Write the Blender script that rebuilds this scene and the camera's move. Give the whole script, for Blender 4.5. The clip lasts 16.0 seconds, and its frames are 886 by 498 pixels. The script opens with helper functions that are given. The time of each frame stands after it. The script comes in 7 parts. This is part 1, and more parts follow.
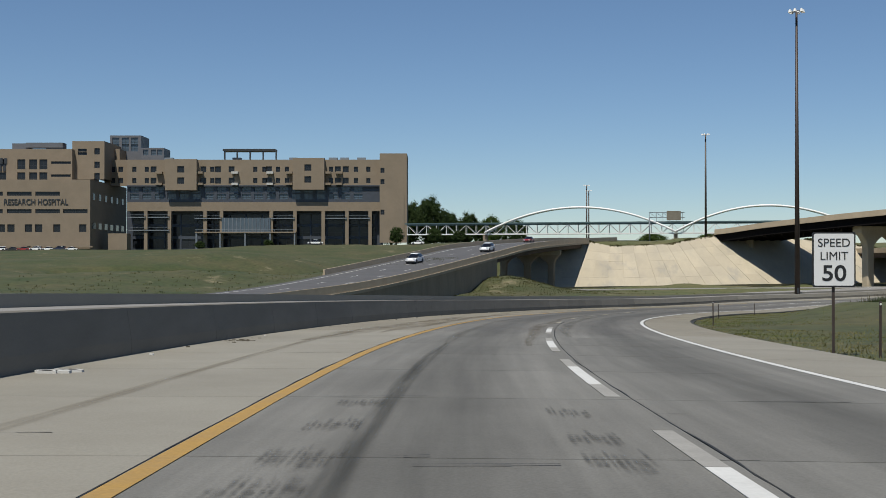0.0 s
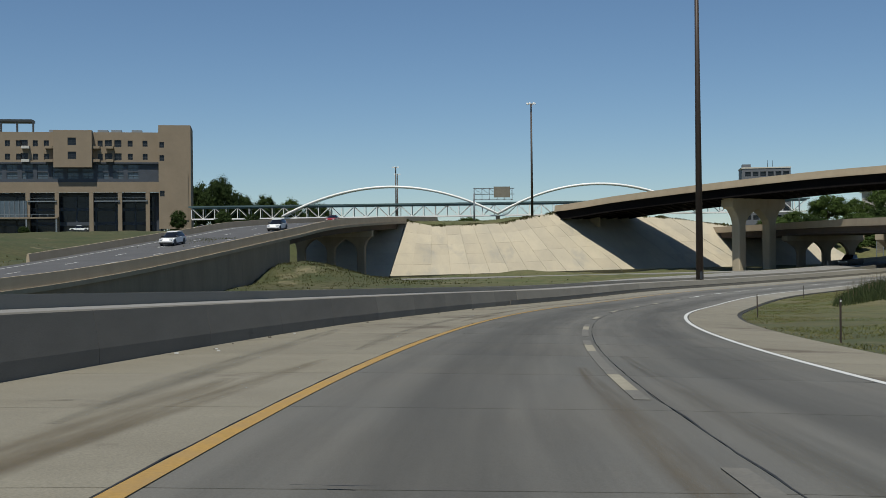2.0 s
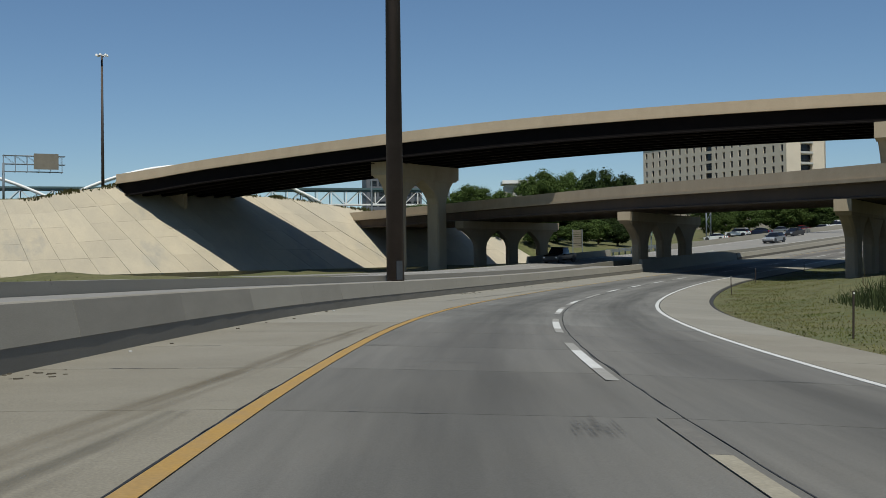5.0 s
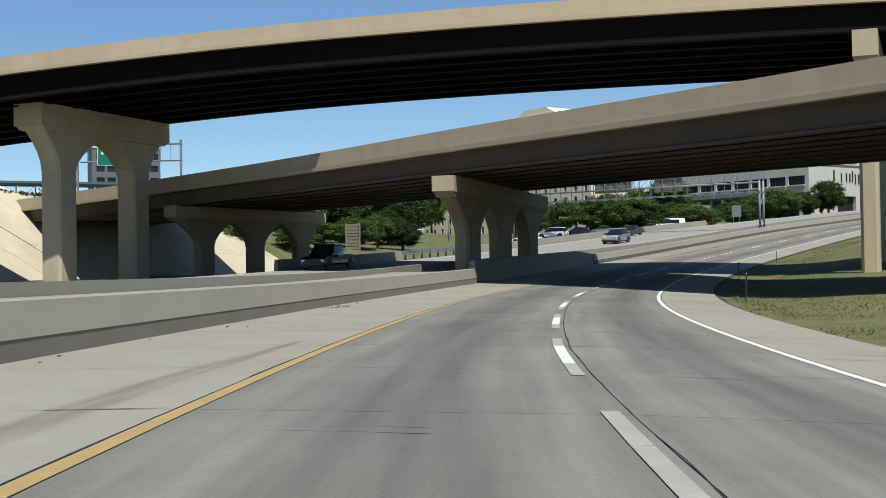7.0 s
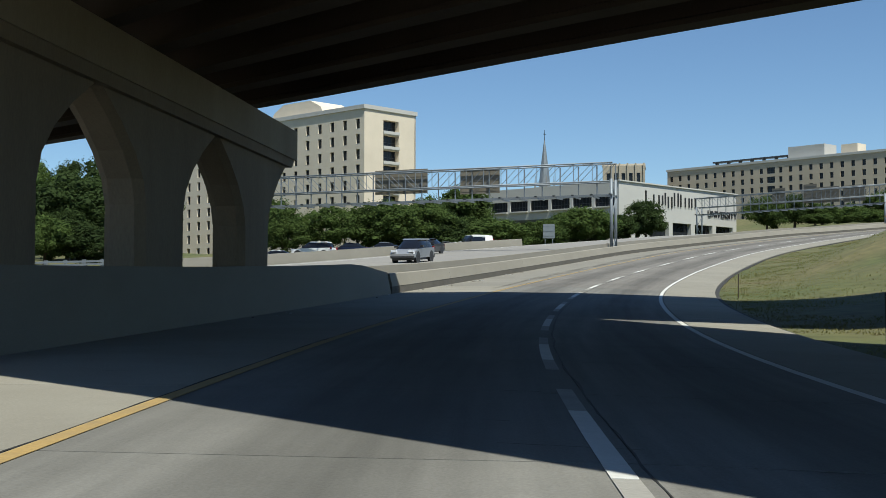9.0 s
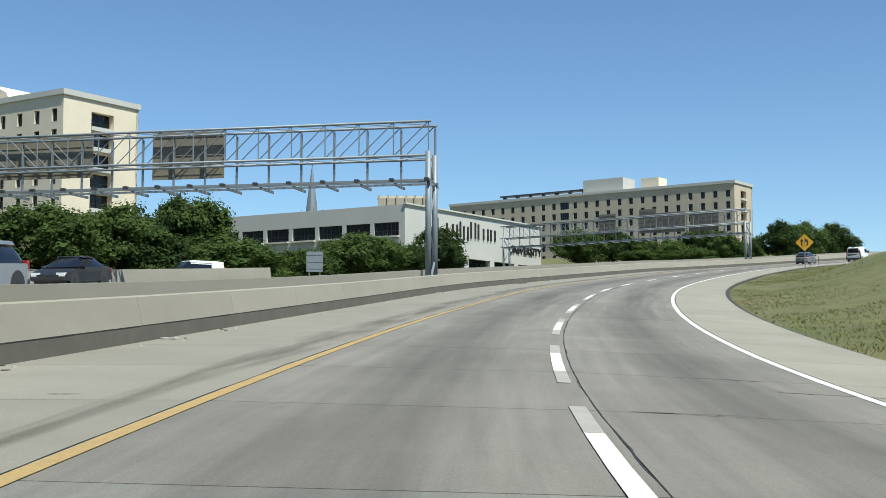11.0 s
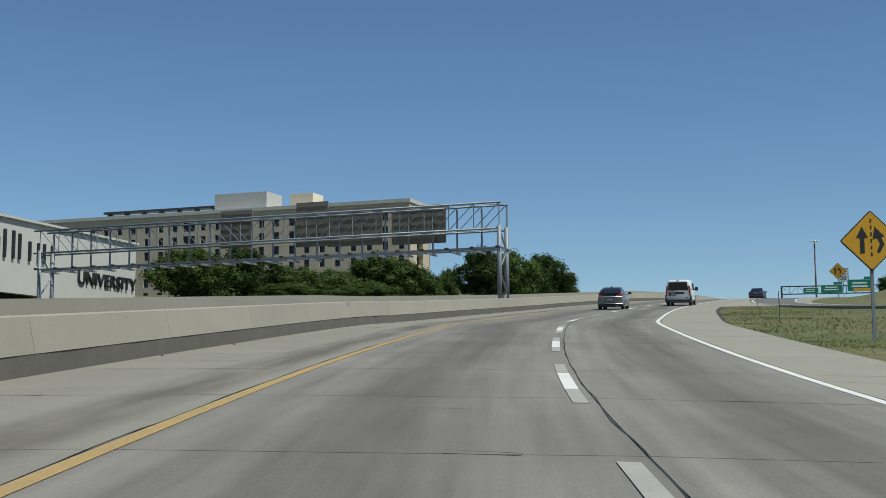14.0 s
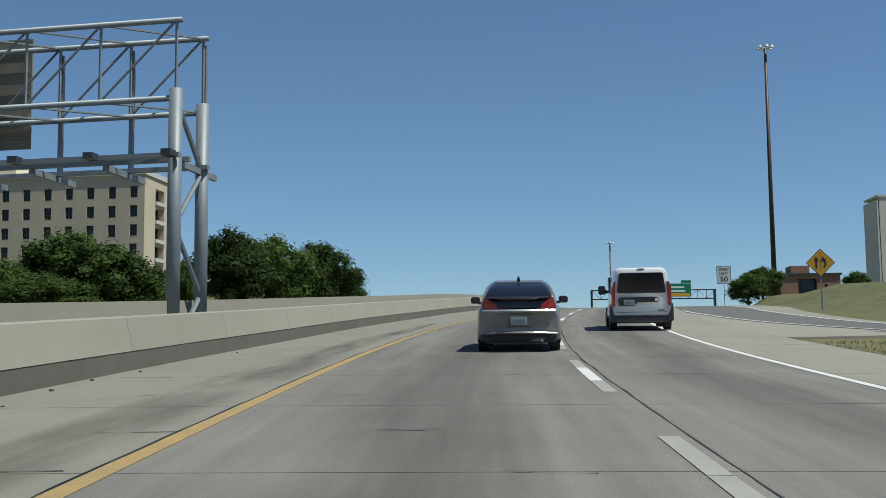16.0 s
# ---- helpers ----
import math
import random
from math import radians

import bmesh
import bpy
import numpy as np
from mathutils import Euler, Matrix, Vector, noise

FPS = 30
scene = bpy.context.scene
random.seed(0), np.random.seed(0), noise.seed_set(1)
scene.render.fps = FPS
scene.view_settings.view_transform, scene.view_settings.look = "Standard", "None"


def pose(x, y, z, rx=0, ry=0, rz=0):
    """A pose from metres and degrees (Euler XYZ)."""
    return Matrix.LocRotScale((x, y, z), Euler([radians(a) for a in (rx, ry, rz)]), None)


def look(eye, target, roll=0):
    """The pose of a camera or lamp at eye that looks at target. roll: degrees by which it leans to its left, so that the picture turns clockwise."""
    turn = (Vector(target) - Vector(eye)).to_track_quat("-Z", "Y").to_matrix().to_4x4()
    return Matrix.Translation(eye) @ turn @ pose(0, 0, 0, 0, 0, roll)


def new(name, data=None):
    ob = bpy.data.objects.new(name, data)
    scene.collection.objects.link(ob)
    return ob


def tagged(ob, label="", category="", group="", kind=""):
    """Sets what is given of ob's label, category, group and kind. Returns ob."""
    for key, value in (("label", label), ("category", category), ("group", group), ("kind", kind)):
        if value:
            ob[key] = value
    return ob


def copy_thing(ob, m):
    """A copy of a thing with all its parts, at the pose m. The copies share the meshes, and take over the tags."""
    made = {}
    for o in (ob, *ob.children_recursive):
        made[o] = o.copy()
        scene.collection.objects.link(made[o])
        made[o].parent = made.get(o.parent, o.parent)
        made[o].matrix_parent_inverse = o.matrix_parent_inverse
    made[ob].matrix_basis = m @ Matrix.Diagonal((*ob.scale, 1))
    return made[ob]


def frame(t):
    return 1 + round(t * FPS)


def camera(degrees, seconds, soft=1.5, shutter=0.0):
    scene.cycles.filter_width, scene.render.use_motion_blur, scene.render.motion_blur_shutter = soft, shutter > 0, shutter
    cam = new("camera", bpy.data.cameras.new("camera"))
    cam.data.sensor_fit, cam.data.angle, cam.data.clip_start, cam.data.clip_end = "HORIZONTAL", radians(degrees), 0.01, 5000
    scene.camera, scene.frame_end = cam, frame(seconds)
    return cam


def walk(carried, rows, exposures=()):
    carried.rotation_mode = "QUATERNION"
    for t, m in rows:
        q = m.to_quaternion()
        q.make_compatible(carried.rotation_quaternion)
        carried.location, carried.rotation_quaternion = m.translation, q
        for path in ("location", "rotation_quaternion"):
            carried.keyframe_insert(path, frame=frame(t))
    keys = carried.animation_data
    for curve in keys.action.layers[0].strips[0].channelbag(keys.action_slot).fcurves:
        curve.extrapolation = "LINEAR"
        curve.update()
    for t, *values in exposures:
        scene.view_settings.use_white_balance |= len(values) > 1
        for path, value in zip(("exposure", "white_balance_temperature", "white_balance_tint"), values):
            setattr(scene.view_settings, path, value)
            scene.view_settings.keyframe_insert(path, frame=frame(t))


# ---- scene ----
cam = camera(40.5, 16.0, 0.8)
PATH = [
    (0.0, pose(0.00, 0.00, 1.10, 90.56, 0.03, 0.00)),
    (0.5, pose(0.22, 14.57, 0.71, 90.34, 0.17, -1.83)),
    (1.0, pose(0.95, 29.13, 0.29, 90.27, 0.49, -4.23)),
    (1.5, pose(2.31, 43.60, -0.15, 90.02, 0.52, -6.75)),
    (2.0, pose(4.32, 57.93, -0.59, 90.13, 0.66, -9.28)),
    (2.5, pose(7.02, 72.08, -1.05, 90.02, 0.65, -11.95)),
    (3.0, pose(10.34, 86.07, -1.51, 90.06, 0.78, -14.54)),
    (3.5, pose(14.37, 99.89, -1.93, 90.35, 0.21, -18.03)),
    (4.0, pose(19.32, 113.41, -2.34, 90.17, -0.05, -22.00)),
    (4.5, pose(25.08, 126.59, -2.76, 90.15, 0.60, -25.20)),
    (5.4, pose(36.99, 149.49, -3.31, 90.61, 0.38, -30.10)),
    (6.1, pose(47.52, 166.46, -3.60, 90.68, 0.58, -33.98)),
    (7.0, pose(62.55, 186.86, -3.95, 90.91, 0.90, -39.13)),
    (7.5, pose(71.51, 197.32, -4.06, 91.20, 0.89, -41.99)),
    (8.0, pose(80.94, 207.19, -4.09, 91.80, 0.63, -44.80)),
    (8.5, pose(90.72, 216.57, -4.08, 91.83, 0.45, -47.70)),
    (9.0, pose(100.80, 225.41, -3.99, 92.33, -0.05, -50.36)),
    (9.9, pose(119.75, 239.87, -3.58, 93.57, -0.35, -55.15)),
    (10.6, pose(135.19, 249.90, -3.02, 94.18, -0.18, -59.07)),
    (11.5, pose(155.91, 261.08, -1.99, 94.94, 0.08, -64.37)),
    (12.0, pose(167.81, 266.38, -1.22, 95.36, 0.01, -67.24)),
    (12.5, pose(179.95, 271.14, -0.37, 95.86, -0.06, -70.02)),
    (13.0, pose(192.32, 275.32, 0.56, 96.26, 0.06, -72.81)),
    (13.5, pose(204.92, 278.96, 1.55, 96.40, 0.20, -75.66)),
    (14.0, pose(217.74, 281.86, 2.52, 96.41, 0.26, -78.40)),
    (14.5, pose(230.72, 284.17, 3.49, 96.40, 0.31, -81.08)),
    (15.0, pose(243.81, 285.91, 4.48, 96.62, 0.27, -83.61)),
    (15.5, pose(256.98, 287.11, 5.51, 96.56, 0.16, -86.24)),
    (16.0, pose(270.21, 287.79, 6.49, 96.46, 0.55, -88.94)),
]
walk(cam, PATH, [(0, -0.06, 6570, 8), (2.5, -0.24, 6520, 5), (4.7, -0.26, 6470, 5), (6.8, 0.38, 6470, 5), (8.5, 0.38, 6420, 5), (9.2, 0.32, 6420, 2), (11.2, 0.62, 6370, 0), (12.4, 0.30, 6370, 1), (13.5, 0.05, 6420, 2), (16, 0.08, 6420, 1)])

# ---- world, sun and exposure ----
SUN_EL, SUN_AZ = 62.0, 202.0  # azimuth clockwise from +y
scene.view_settings.exposure = 0.0
world = bpy.data.worlds.new("world")
scene.world = world
world.use_nodes = True
wn = world.node_tree
sky = wn.nodes.new("ShaderNodeTexSky")
sky.sky_type = "NISHITA"
sky.sun_disc = False
sky.sun_elevation = radians(SUN_EL)
sky.sun_rotation = radians(SUN_AZ)
sky.altitude = 1200
sky.air_density = 1.0
sky.dust_density = 0.12
sky.ozone_density = 6.0
wn.links.new(sky.outputs[0], wn.nodes["Background"].inputs[0])
wn.nodes["Background"].inputs[1].default_value = 0.090
sd = bpy.data.lights.new("sun", "SUN")
sd.energy, sd.angle, sd.color = 5.0, radians(0.53), (1.0, 0.95, 0.87)
sun = new("sun", sd)
sun.matrix_basis = look((0, 0, 300), (-math.sin(radians(SUN_AZ)) * math.cos(radians(SUN_EL)) * 50, -math.cos(radians(SUN_AZ)) * math.cos(radians(SUN_EL)) * 50, 300 - math.sin(radians(SUN_EL)) * 50))


# ---- materials ----
def mat(name, col, rough=0.8, var=0.15, scale=1.5, fine=40.0, bump=0.15, metal=0.0, col2=None, rnd=0.0, coat=0.0, stretch=(1, 1, 1), spec=0.5, band=0.0, patches=None, grain=0.7, east=None):
    """A node material: base colour varied at two scales, with a fine relief, at real-world size."""
    m = bpy.data.materials.new(name)
    m.use_nodes = True
    t = m.node_tree
    b = t.nodes["Principled BSDF"]
    b.inputs["Roughness"].default_value = rough
    b.inputs["Metallic"].default_value = metal
    b.inputs["Coat Weight"].default_value = coat
    b.inputs["Specular IOR Level"].default_value = spec
    N, L = t.nodes.new, t.links.new
    geo = N("ShaderNodeNewGeometry")
    mp = N("ShaderNodeMapping")
    mp.inputs["Scale"].default_value = stretch
    L(geo.outputs["Position"], mp.inputs["Vector"])
    big = N("ShaderNodeTexNoise")
    big.inputs["Scale"].default_value = scale
    big.inputs["Detail"].default_value = 6
    big.inputs["Roughness"].default_value = 0.65
    small = N("ShaderNodeTexNoise")
    small.inputs["Scale"].default_value = fine
    small.inputs["Detail"].default_value = 3
    for n in (big, small):
        L(mp.outputs[0], n.inputs["Vector"])
    mix = N("ShaderNodeMix")
    mix.data_type = "RGBA"
    c = Vector(col)
    lo = col2 if col2 else tuple(c * (1 - var))
    hi = col if col2 else tuple(c * (1 + var))
    mix.inputs["A"].default_value = (*lo, 1)
    mix.inputs["B"].default_value = (*hi, 1)
    ramp = N("ShaderNodeMapRange")
    ramp.inputs["From Min"].default_value = 0.3
    ramp.inputs["From Max"].default_value = 0.7
    L(big.outputs["Fac"], ramp.inputs["Value"])
    L(ramp.outputs[0], mix.inputs["Factor"])
    hsv = N("ShaderNodeHueSaturation")
    val = N("ShaderNodeMapRange")
    val.inputs["From Min"].default_value = 0.25
    val.inputs["From Max"].default_value = 0.75
    val.inputs["To Min"].default_value = 1 - var * grain
    val.inputs["To Max"].default_value = 1 + var * grain
    L(small.outputs["Fac"], val.inputs["Value"])
    last = val.outputs[0]
    if rnd:
        oi = N("ShaderNodeObjectInfo")
        rr = N("ShaderNodeMapRange")
        rr.inputs["To Min"].default_value = 1 - rnd
        rr.inputs["To Max"].default_value = 1 + rnd
        L(oi.outputs["Random"], rr.inputs["Value"])
        mu = N("ShaderNodeMath")
        mu.operation = "MULTIPLY"
        L(rr.outputs[0], mu.inputs[0])
        L(last, mu.inputs[1])
        last = mu.outputs[0]
    if band:
        # oil and rubber darken the middle of the lane, broken up along it
        uv = N("ShaderNodeUVMap")
        sep = N("ShaderNodeSeparateXYZ")
        L(uv.outputs[0], sep.inputs[0])
        wob = N("ShaderNodeTexNoise")
        wob.inputs["Scale"].default_value = 0.12
        wob.inputs["Detail"].default_value = 5
        L(geo.outputs["Position"], wob.inputs["Vector"])
        add = N("ShaderNodeMath")
        add.operation = "MULTIPLY_ADD"
        add.inputs[1].default_value = 0.35
        L(wob.outputs["Fac"], add.inputs[0])
        L(sep.outputs[0], add.inputs[2])
        tri = N("ShaderNodeMath")
        tri.operation = "SUBTRACT"
        tri.inputs[1].default_value = 0.675
        L(add.outputs[0], tri.inputs[0])
        ab = N("ShaderNodeMath")
        ab.operation = "ABSOLUTE"
        L(tri.outputs[0], ab.inputs[0])
        bm_ = N("ShaderNodeMapRange")
        bm_.interpolation_type = "SMOOTHSTEP"
        bm_.inputs["From Min"].default_value = 0.02
        bm_.inputs["From Max"].default_value = 0.34
        bm_.inputs["To Min"].default_value = 1 - band
        bm_.inputs["To Max"].default_value = 1 + band * 0.25
        L(ab.outputs[0], bm_.inputs["Value"])
        mu2 = N("ShaderNodeMath")
        mu2.operation = "MULTIPLY"
        L(bm_.outputs[0], mu2.inputs[0])
        L(last, mu2.inputs[1])
        last = mu2.outputs[0]
        # long streaks of wear run with the traffic
        run_ = N("ShaderNodeMapping")
        run_.inputs["Scale"].default_value = (9.0, 0.9, 1)
        L(uv.outputs[0], run_.inputs["Vector"])
        sn = N("ShaderNodeTexNoise")
        sn.inputs["Scale"].default_value = 1.0
        sn.inputs["Detail"].default_value = 6
        sn.inputs["Roughness"].default_value = 0.6
        L(run_.outputs[0], sn.inputs["Vector"])
        sr = N("ShaderNodeMapRange")
        sr.inputs["From Min"].default_value = 0.3
        sr.inputs["From Max"].default_value = 0.7
        sr.inputs["To Min"].default_value = 1 - band * 0.9
        sr.inputs["To Max"].default_value = 1 + band * 0.6
        L(sn.outputs["Fac"], sr.inputs["Value"])
        mu3 = N("ShaderNodeMath")
        mu3.operation = "MULTIPLY"
        L(sr.outputs[0], mu3.inputs[0])
        L(last, mu3.inputs[1])
        last = mu3.outputs[0]
    col_out = mix.outputs["Result"]
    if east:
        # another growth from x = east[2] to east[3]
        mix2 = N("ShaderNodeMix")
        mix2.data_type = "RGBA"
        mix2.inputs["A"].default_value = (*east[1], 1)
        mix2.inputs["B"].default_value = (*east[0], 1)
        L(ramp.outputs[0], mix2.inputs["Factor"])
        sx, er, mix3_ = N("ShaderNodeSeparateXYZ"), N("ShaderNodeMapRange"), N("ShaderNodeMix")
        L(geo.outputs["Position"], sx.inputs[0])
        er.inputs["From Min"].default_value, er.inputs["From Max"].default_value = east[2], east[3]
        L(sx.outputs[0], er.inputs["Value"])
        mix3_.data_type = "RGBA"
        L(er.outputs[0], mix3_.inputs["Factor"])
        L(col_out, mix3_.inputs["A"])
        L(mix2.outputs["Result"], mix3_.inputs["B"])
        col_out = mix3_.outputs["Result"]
    if patches:
        pn = N("ShaderNodeTexNoise")
        pn.inputs["Scale"].default_value = patches[1]
        pn.inputs["Detail"].default_value = 7
        pn.inputs["Roughness"].default_value = 0.7
        L(mp.outputs[0], pn.inputs["Vector"])
        pr = N("ShaderNodeMapRange")
        pr.inputs["From Min"].default_value = patches[2]
        pr.inputs["From Max"].default_value = patches[2] + 0.10
        L(pn.outputs["Fac"], pr.inputs["Value"])
        pm_ = N("ShaderNodeMix")
        pm_.data_type = "RGBA"
        pm_.inputs["B"].default_value = (*patches[0], 1)
        L(pr.outputs[0], pm_.inputs["Factor"])
        L(col_out, pm_.inputs["A"])
        col_out = pm_.outputs["Result"]
    L(last, hsv.inputs["Value"])
    L(col_out, hsv.inputs["Color"])
    L(hsv.outputs[0], b.inputs["Base Color"])
    if bump:
        bp = N("ShaderNodeBump")
        bp.inputs["Strength"].default_value = bump
        bp.inputs["Distance"].default_value = 0.02
        L(small.outputs["Fac"], bp.inputs["Height"])
        L(bp.outputs[0], b.inputs["Normal"])
    return m


LANE = mat("lane_concrete", (0.151, 0.148, 0.136), 0.85, 0.10, 0.35, 45, 0.2, rnd=0.05, band=0.27, grain=1.3, spec=0.2)
LANE_AGED = mat("aged_lane_concrete", (0.160, 0.151, 0.137), 0.85, 0.10, 0.35, 45, 0.2, rnd=0.05, band=0.27, grain=1.3, spec=0.2)
mix3 = lambda p, q, k: tuple(u + (v - u) * k for u, v in zip(p, q))
WEAR = []  # from fresh to worn: lane and shoulder concrete
for k in (0.25, 0.5, 0.75, 1.0):
    WEAR.append((mat("worn_lane_concrete", mix3((0.142, 0.136, 0.123), (0.096, 0.094, 0.084), k), 0.85, 0.12, 0.35, 60, 0.25, rnd=0.04, band=0.26, col2=mix3((0.133, 0.128, 0.115), (0.110, 0.103, 0.087), k), grain=1.3),
                 mat("stained_shoulder_concrete", mix3((0.225, 0.209, 0.171), (0.212, 0.193, 0.146), k), 0.9, 0.12, 0.5, 50, 0.25, col2=mix3((0.184, 0.168, 0.135), (0.170, 0.152, 0.113), k), rnd=0.04, patches=((0.100, 0.081, 0.058), 0.22, 0.66 - 0.09 * k), grain=1.8)))
SHOULDER = mat("shoulder_concrete", (0.242, 0.229, 0.192), 0.9, 0.10, 0.45, 40, 0.2, col2=(0.200, 0.187, 0.154), rnd=0.05, patches=((0.142, 0.124, 0.096), 0.3, 0.66), grain=1.1)
SHOULDER_AGED = mat("aged_shoulder_concrete", (0.207, 0.196, 0.167), 0.9, 0.10, 0.45, 40, 0.2, col2=(0.170, 0.160, 0.135), rnd=0.05, patches=((0.128, 0.113, 0.089), 0.3, 0.65), grain=1.1)
BASE = mat("joint_filler", (0.03, 0.03, 0.03), 0.9, 0.2)
ASPHALT = mat("grey_road_surface", (0.082, 0.081, 0.082), 0.85, 0.14, 0.3, 40, 0.2)
MERGE_LANE = mat("worn_grey_asphalt", (0.112, 0.110, 0.104), 0.88, 0.14, 0.4, 40, 0.2, col2=(0.092, 0.090, 0.086), grain=1.6)
PALE_ROAD = mat("pale_road_concrete", (0.216, 0.207, 0.191), 0.9, 0.08, 0.3, 40, 0.2)
# Stain patches, on a base darkened for the barrier's shaded side.
BARRIER_DIM = [mat("shaded_stained_barrier_concrete", mix3((0.180, 0.167, 0.142), (0.250, 0.233, 0.195), k), 0.9, 0.10, 0.7, 30, 0.08, col2=mix3((0.140, 0.130, 0.110), (0.212, 0.197, 0.164), k), stretch=(0.6, 0.6, 2.4), rnd=0.04, patches=((0.095, 0.087, 0.074), 0.5, 0.64 + 0.03 * k)) for k in (0, 0.33, 0.67, 1)]
BARRIER = mat("barrier_concrete", (0.268, 0.250, 0.208), 0.9, 0.08, 0.5, 30, 0.08, col2=(0.235, 0.219, 0.182), stretch=(0.6, 0.6, 1.6), rnd=0.04, patches=((0.165, 0.152, 0.128), 0.5, 0.66))
# the band along the barrier foot, darker than the face above
TOE = mat("dark_barrier_toe", (0.122, 0.112, 0.095), 0.9, 0.15, 1.0, 30, 0.2, col2=(0.094, 0.086, 0.072))
DECK = mat("bridge_concrete_tan", (0.395, 0.322, 0.228), 0.9, 0.10, 0.5, 20, 0.15, col2=(0.335, 0.27, 0.188), stretch=(1, 1, 0.4))
# Girder colours hold the deep shade under the decks as well.
GIRDER_DARK = mat("shade_dark_girder_steel", (0.007, 0.006, 0.006), 0.9, 0.2, 0.8, 20, 0.1, spec=0.08)
GIRDER = mat("shade_dark_girder_concrete", (0.088, 0.064, 0.046), 0.9, 0.14, 0.4, 20, 0.1, col2=(0.066, 0.048, 0.036), stretch=(1, 1, 0.4))
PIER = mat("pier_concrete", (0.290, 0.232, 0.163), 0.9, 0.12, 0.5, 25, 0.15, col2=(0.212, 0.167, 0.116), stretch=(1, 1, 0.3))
# Pier concrete made paler for the caps, standing in for sun on them.
PIER_CAP = mat("sunlit_cap_concrete", (0.370, 0.306, 0.217), 0.9, 0.10, 0.5, 25, 0.15, col2=(0.292, 0.238, 0.166), stretch=(1, 1, 0.3))
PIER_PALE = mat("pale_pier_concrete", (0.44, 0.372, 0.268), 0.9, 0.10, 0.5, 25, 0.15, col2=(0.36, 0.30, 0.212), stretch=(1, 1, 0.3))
SLOPE = mat("slope_paving", (0.436, 0.379, 0.279), 0.9, 0.14, 0.22, 9, 0.2, rnd=0.06, col2=(0.350, 0.313, 0.242), stretch=(1.0, 0.55, 0.4), patches=((0.32, 0.296, 0.242), 0.16, 0.56), grain=0.6)
SLOPE_DARK = mat("weathered_slope_joint", (0.42, 0.362, 0.262), 0.95, 0.3, 0.8, 10, 0.2)
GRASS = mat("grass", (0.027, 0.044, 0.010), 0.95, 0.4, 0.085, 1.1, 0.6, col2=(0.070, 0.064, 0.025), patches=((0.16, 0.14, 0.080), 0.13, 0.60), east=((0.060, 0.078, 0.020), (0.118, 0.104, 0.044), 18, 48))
YELLOW = mat("yellow_road_paint", (0.350, 0.209, 0.046), 0.8, 0.2, 2.5, 30, 0.1, col2=(0.293, 0.189, 0.071))
YELLOW_OLD = mat("faded_yellow_road_paint", (0.345, 0.232, 0.080), 0.8, 0.2, 2.5, 30, 0.1, col2=(0.262, 0.192, 0.092))
WHITE = mat("white_road_paint", (0.530, 0.530, 0.510), 0.75, 0.08, 2.0, 30, 0.1)
FADED = mat("faded_white_road_paint", (0.268, 0.260, 0.238), 0.8, 0.12, 2.0, 30, 0.1)
WHITE_WORN = mat("worn_white_road_paint", (0.305, 0.278, 0.212), 0.8, 0.2, 3.0, 30, 0.1, col2=(0.235, 0.212, 0.160))
FADED_WORN = mat("nearly_gone_road_paint", (0.154, 0.146, 0.127), 0.85, 0.2, 3.0, 30, 0.1, col2=(0.115, 0.109, 0.096))
STEEL = mat("galvanised_steel", (0.187, 0.212, 0.234), 0.55, 0.08, 2.0, 20, 0.03, metal=0.25)
BRONZE = mat("dark_bronze_pole", (0.055, 0.04, 0.032), 0.55, 0.15, 1.0, 15, 0.03, metal=0.3)
DARKSTEEL = mat("dark_steel", (0.05, 0.055, 0.06), 0.5, 0.15, metal=0.4)
TEAL = mat("grey_green_truss_paint", (0.077, 0.123, 0.127), 0.5, 0.1, metal=0.2)
WHITEPAINT = mat("white_steel_paint", (0.720, 0.720, 0.702), 0.4, 0.04)
TAN = mat("tan_brick", (0.215, 0.172, 0.123), 0.9, 0.08, 0.25, 8, 0.1)
HALL_TAN = mat("tan_precast_wall", (0.45, 0.382, 0.292), 0.85, 0.07, 0.2, 8, 0.1)
PALE_WALL = mat("pale_precast_wall", (0.62, 0.545, 0.43), 0.85, 0.06, 0.2, 8, 0.1)
WHITE_WALL = mat("white_stucco_wall", (0.448, 0.442, 0.416), 0.85, 0.05, 0.15, 10, 0.1)
TOWER_WALL = mat("grey_beige_tower_wall", (0.50, 0.475, 0.42), 0.85, 0.06, 0.2, 8, 0.1)
GREY_WALL = mat("grey_metal_panel", (0.108, 0.114, 0.127), 0.6, 0.08, 0.3, 10, 0.05)
BROWN_WALL = mat("brown_brick_wall", (0.231, 0.131, 0.085), 0.9, 0.1, 0.5, 10, 0.1)
PANE = mat("dark_window_glass", (0.018, 0.021, 0.026), 0.12, 0.2, 0.4, 3, 0.0, spec=0.3)
BLUEPANE = mat("blue_grey_window_glass", (0.07, 0.095, 0.12), 0.15, 0.2, 0.3, 3, 0.0)
SIGNBACK = mat("dull_sign_back", (0.170, 0.153, 0.119), 0.7, 0.14, 1.0, 10, 0.05)
SIGNWHITE = mat("white_sign_sheeting", (0.640, 0.640, 0.624), 0.4, 0.02)
SIGNGREEN = mat("green_sign_sheeting", (0.0, 0.16, 0.10), 0.4, 0.05)
SIGNYELLOW = mat("yellow_sign_sheeting", (0.560, 0.294, 0.014), 0.4, 0.03)
SIGNBLACK = mat("black_sign_ink", (0.015, 0.015, 0.015), 0.5, 0.1)


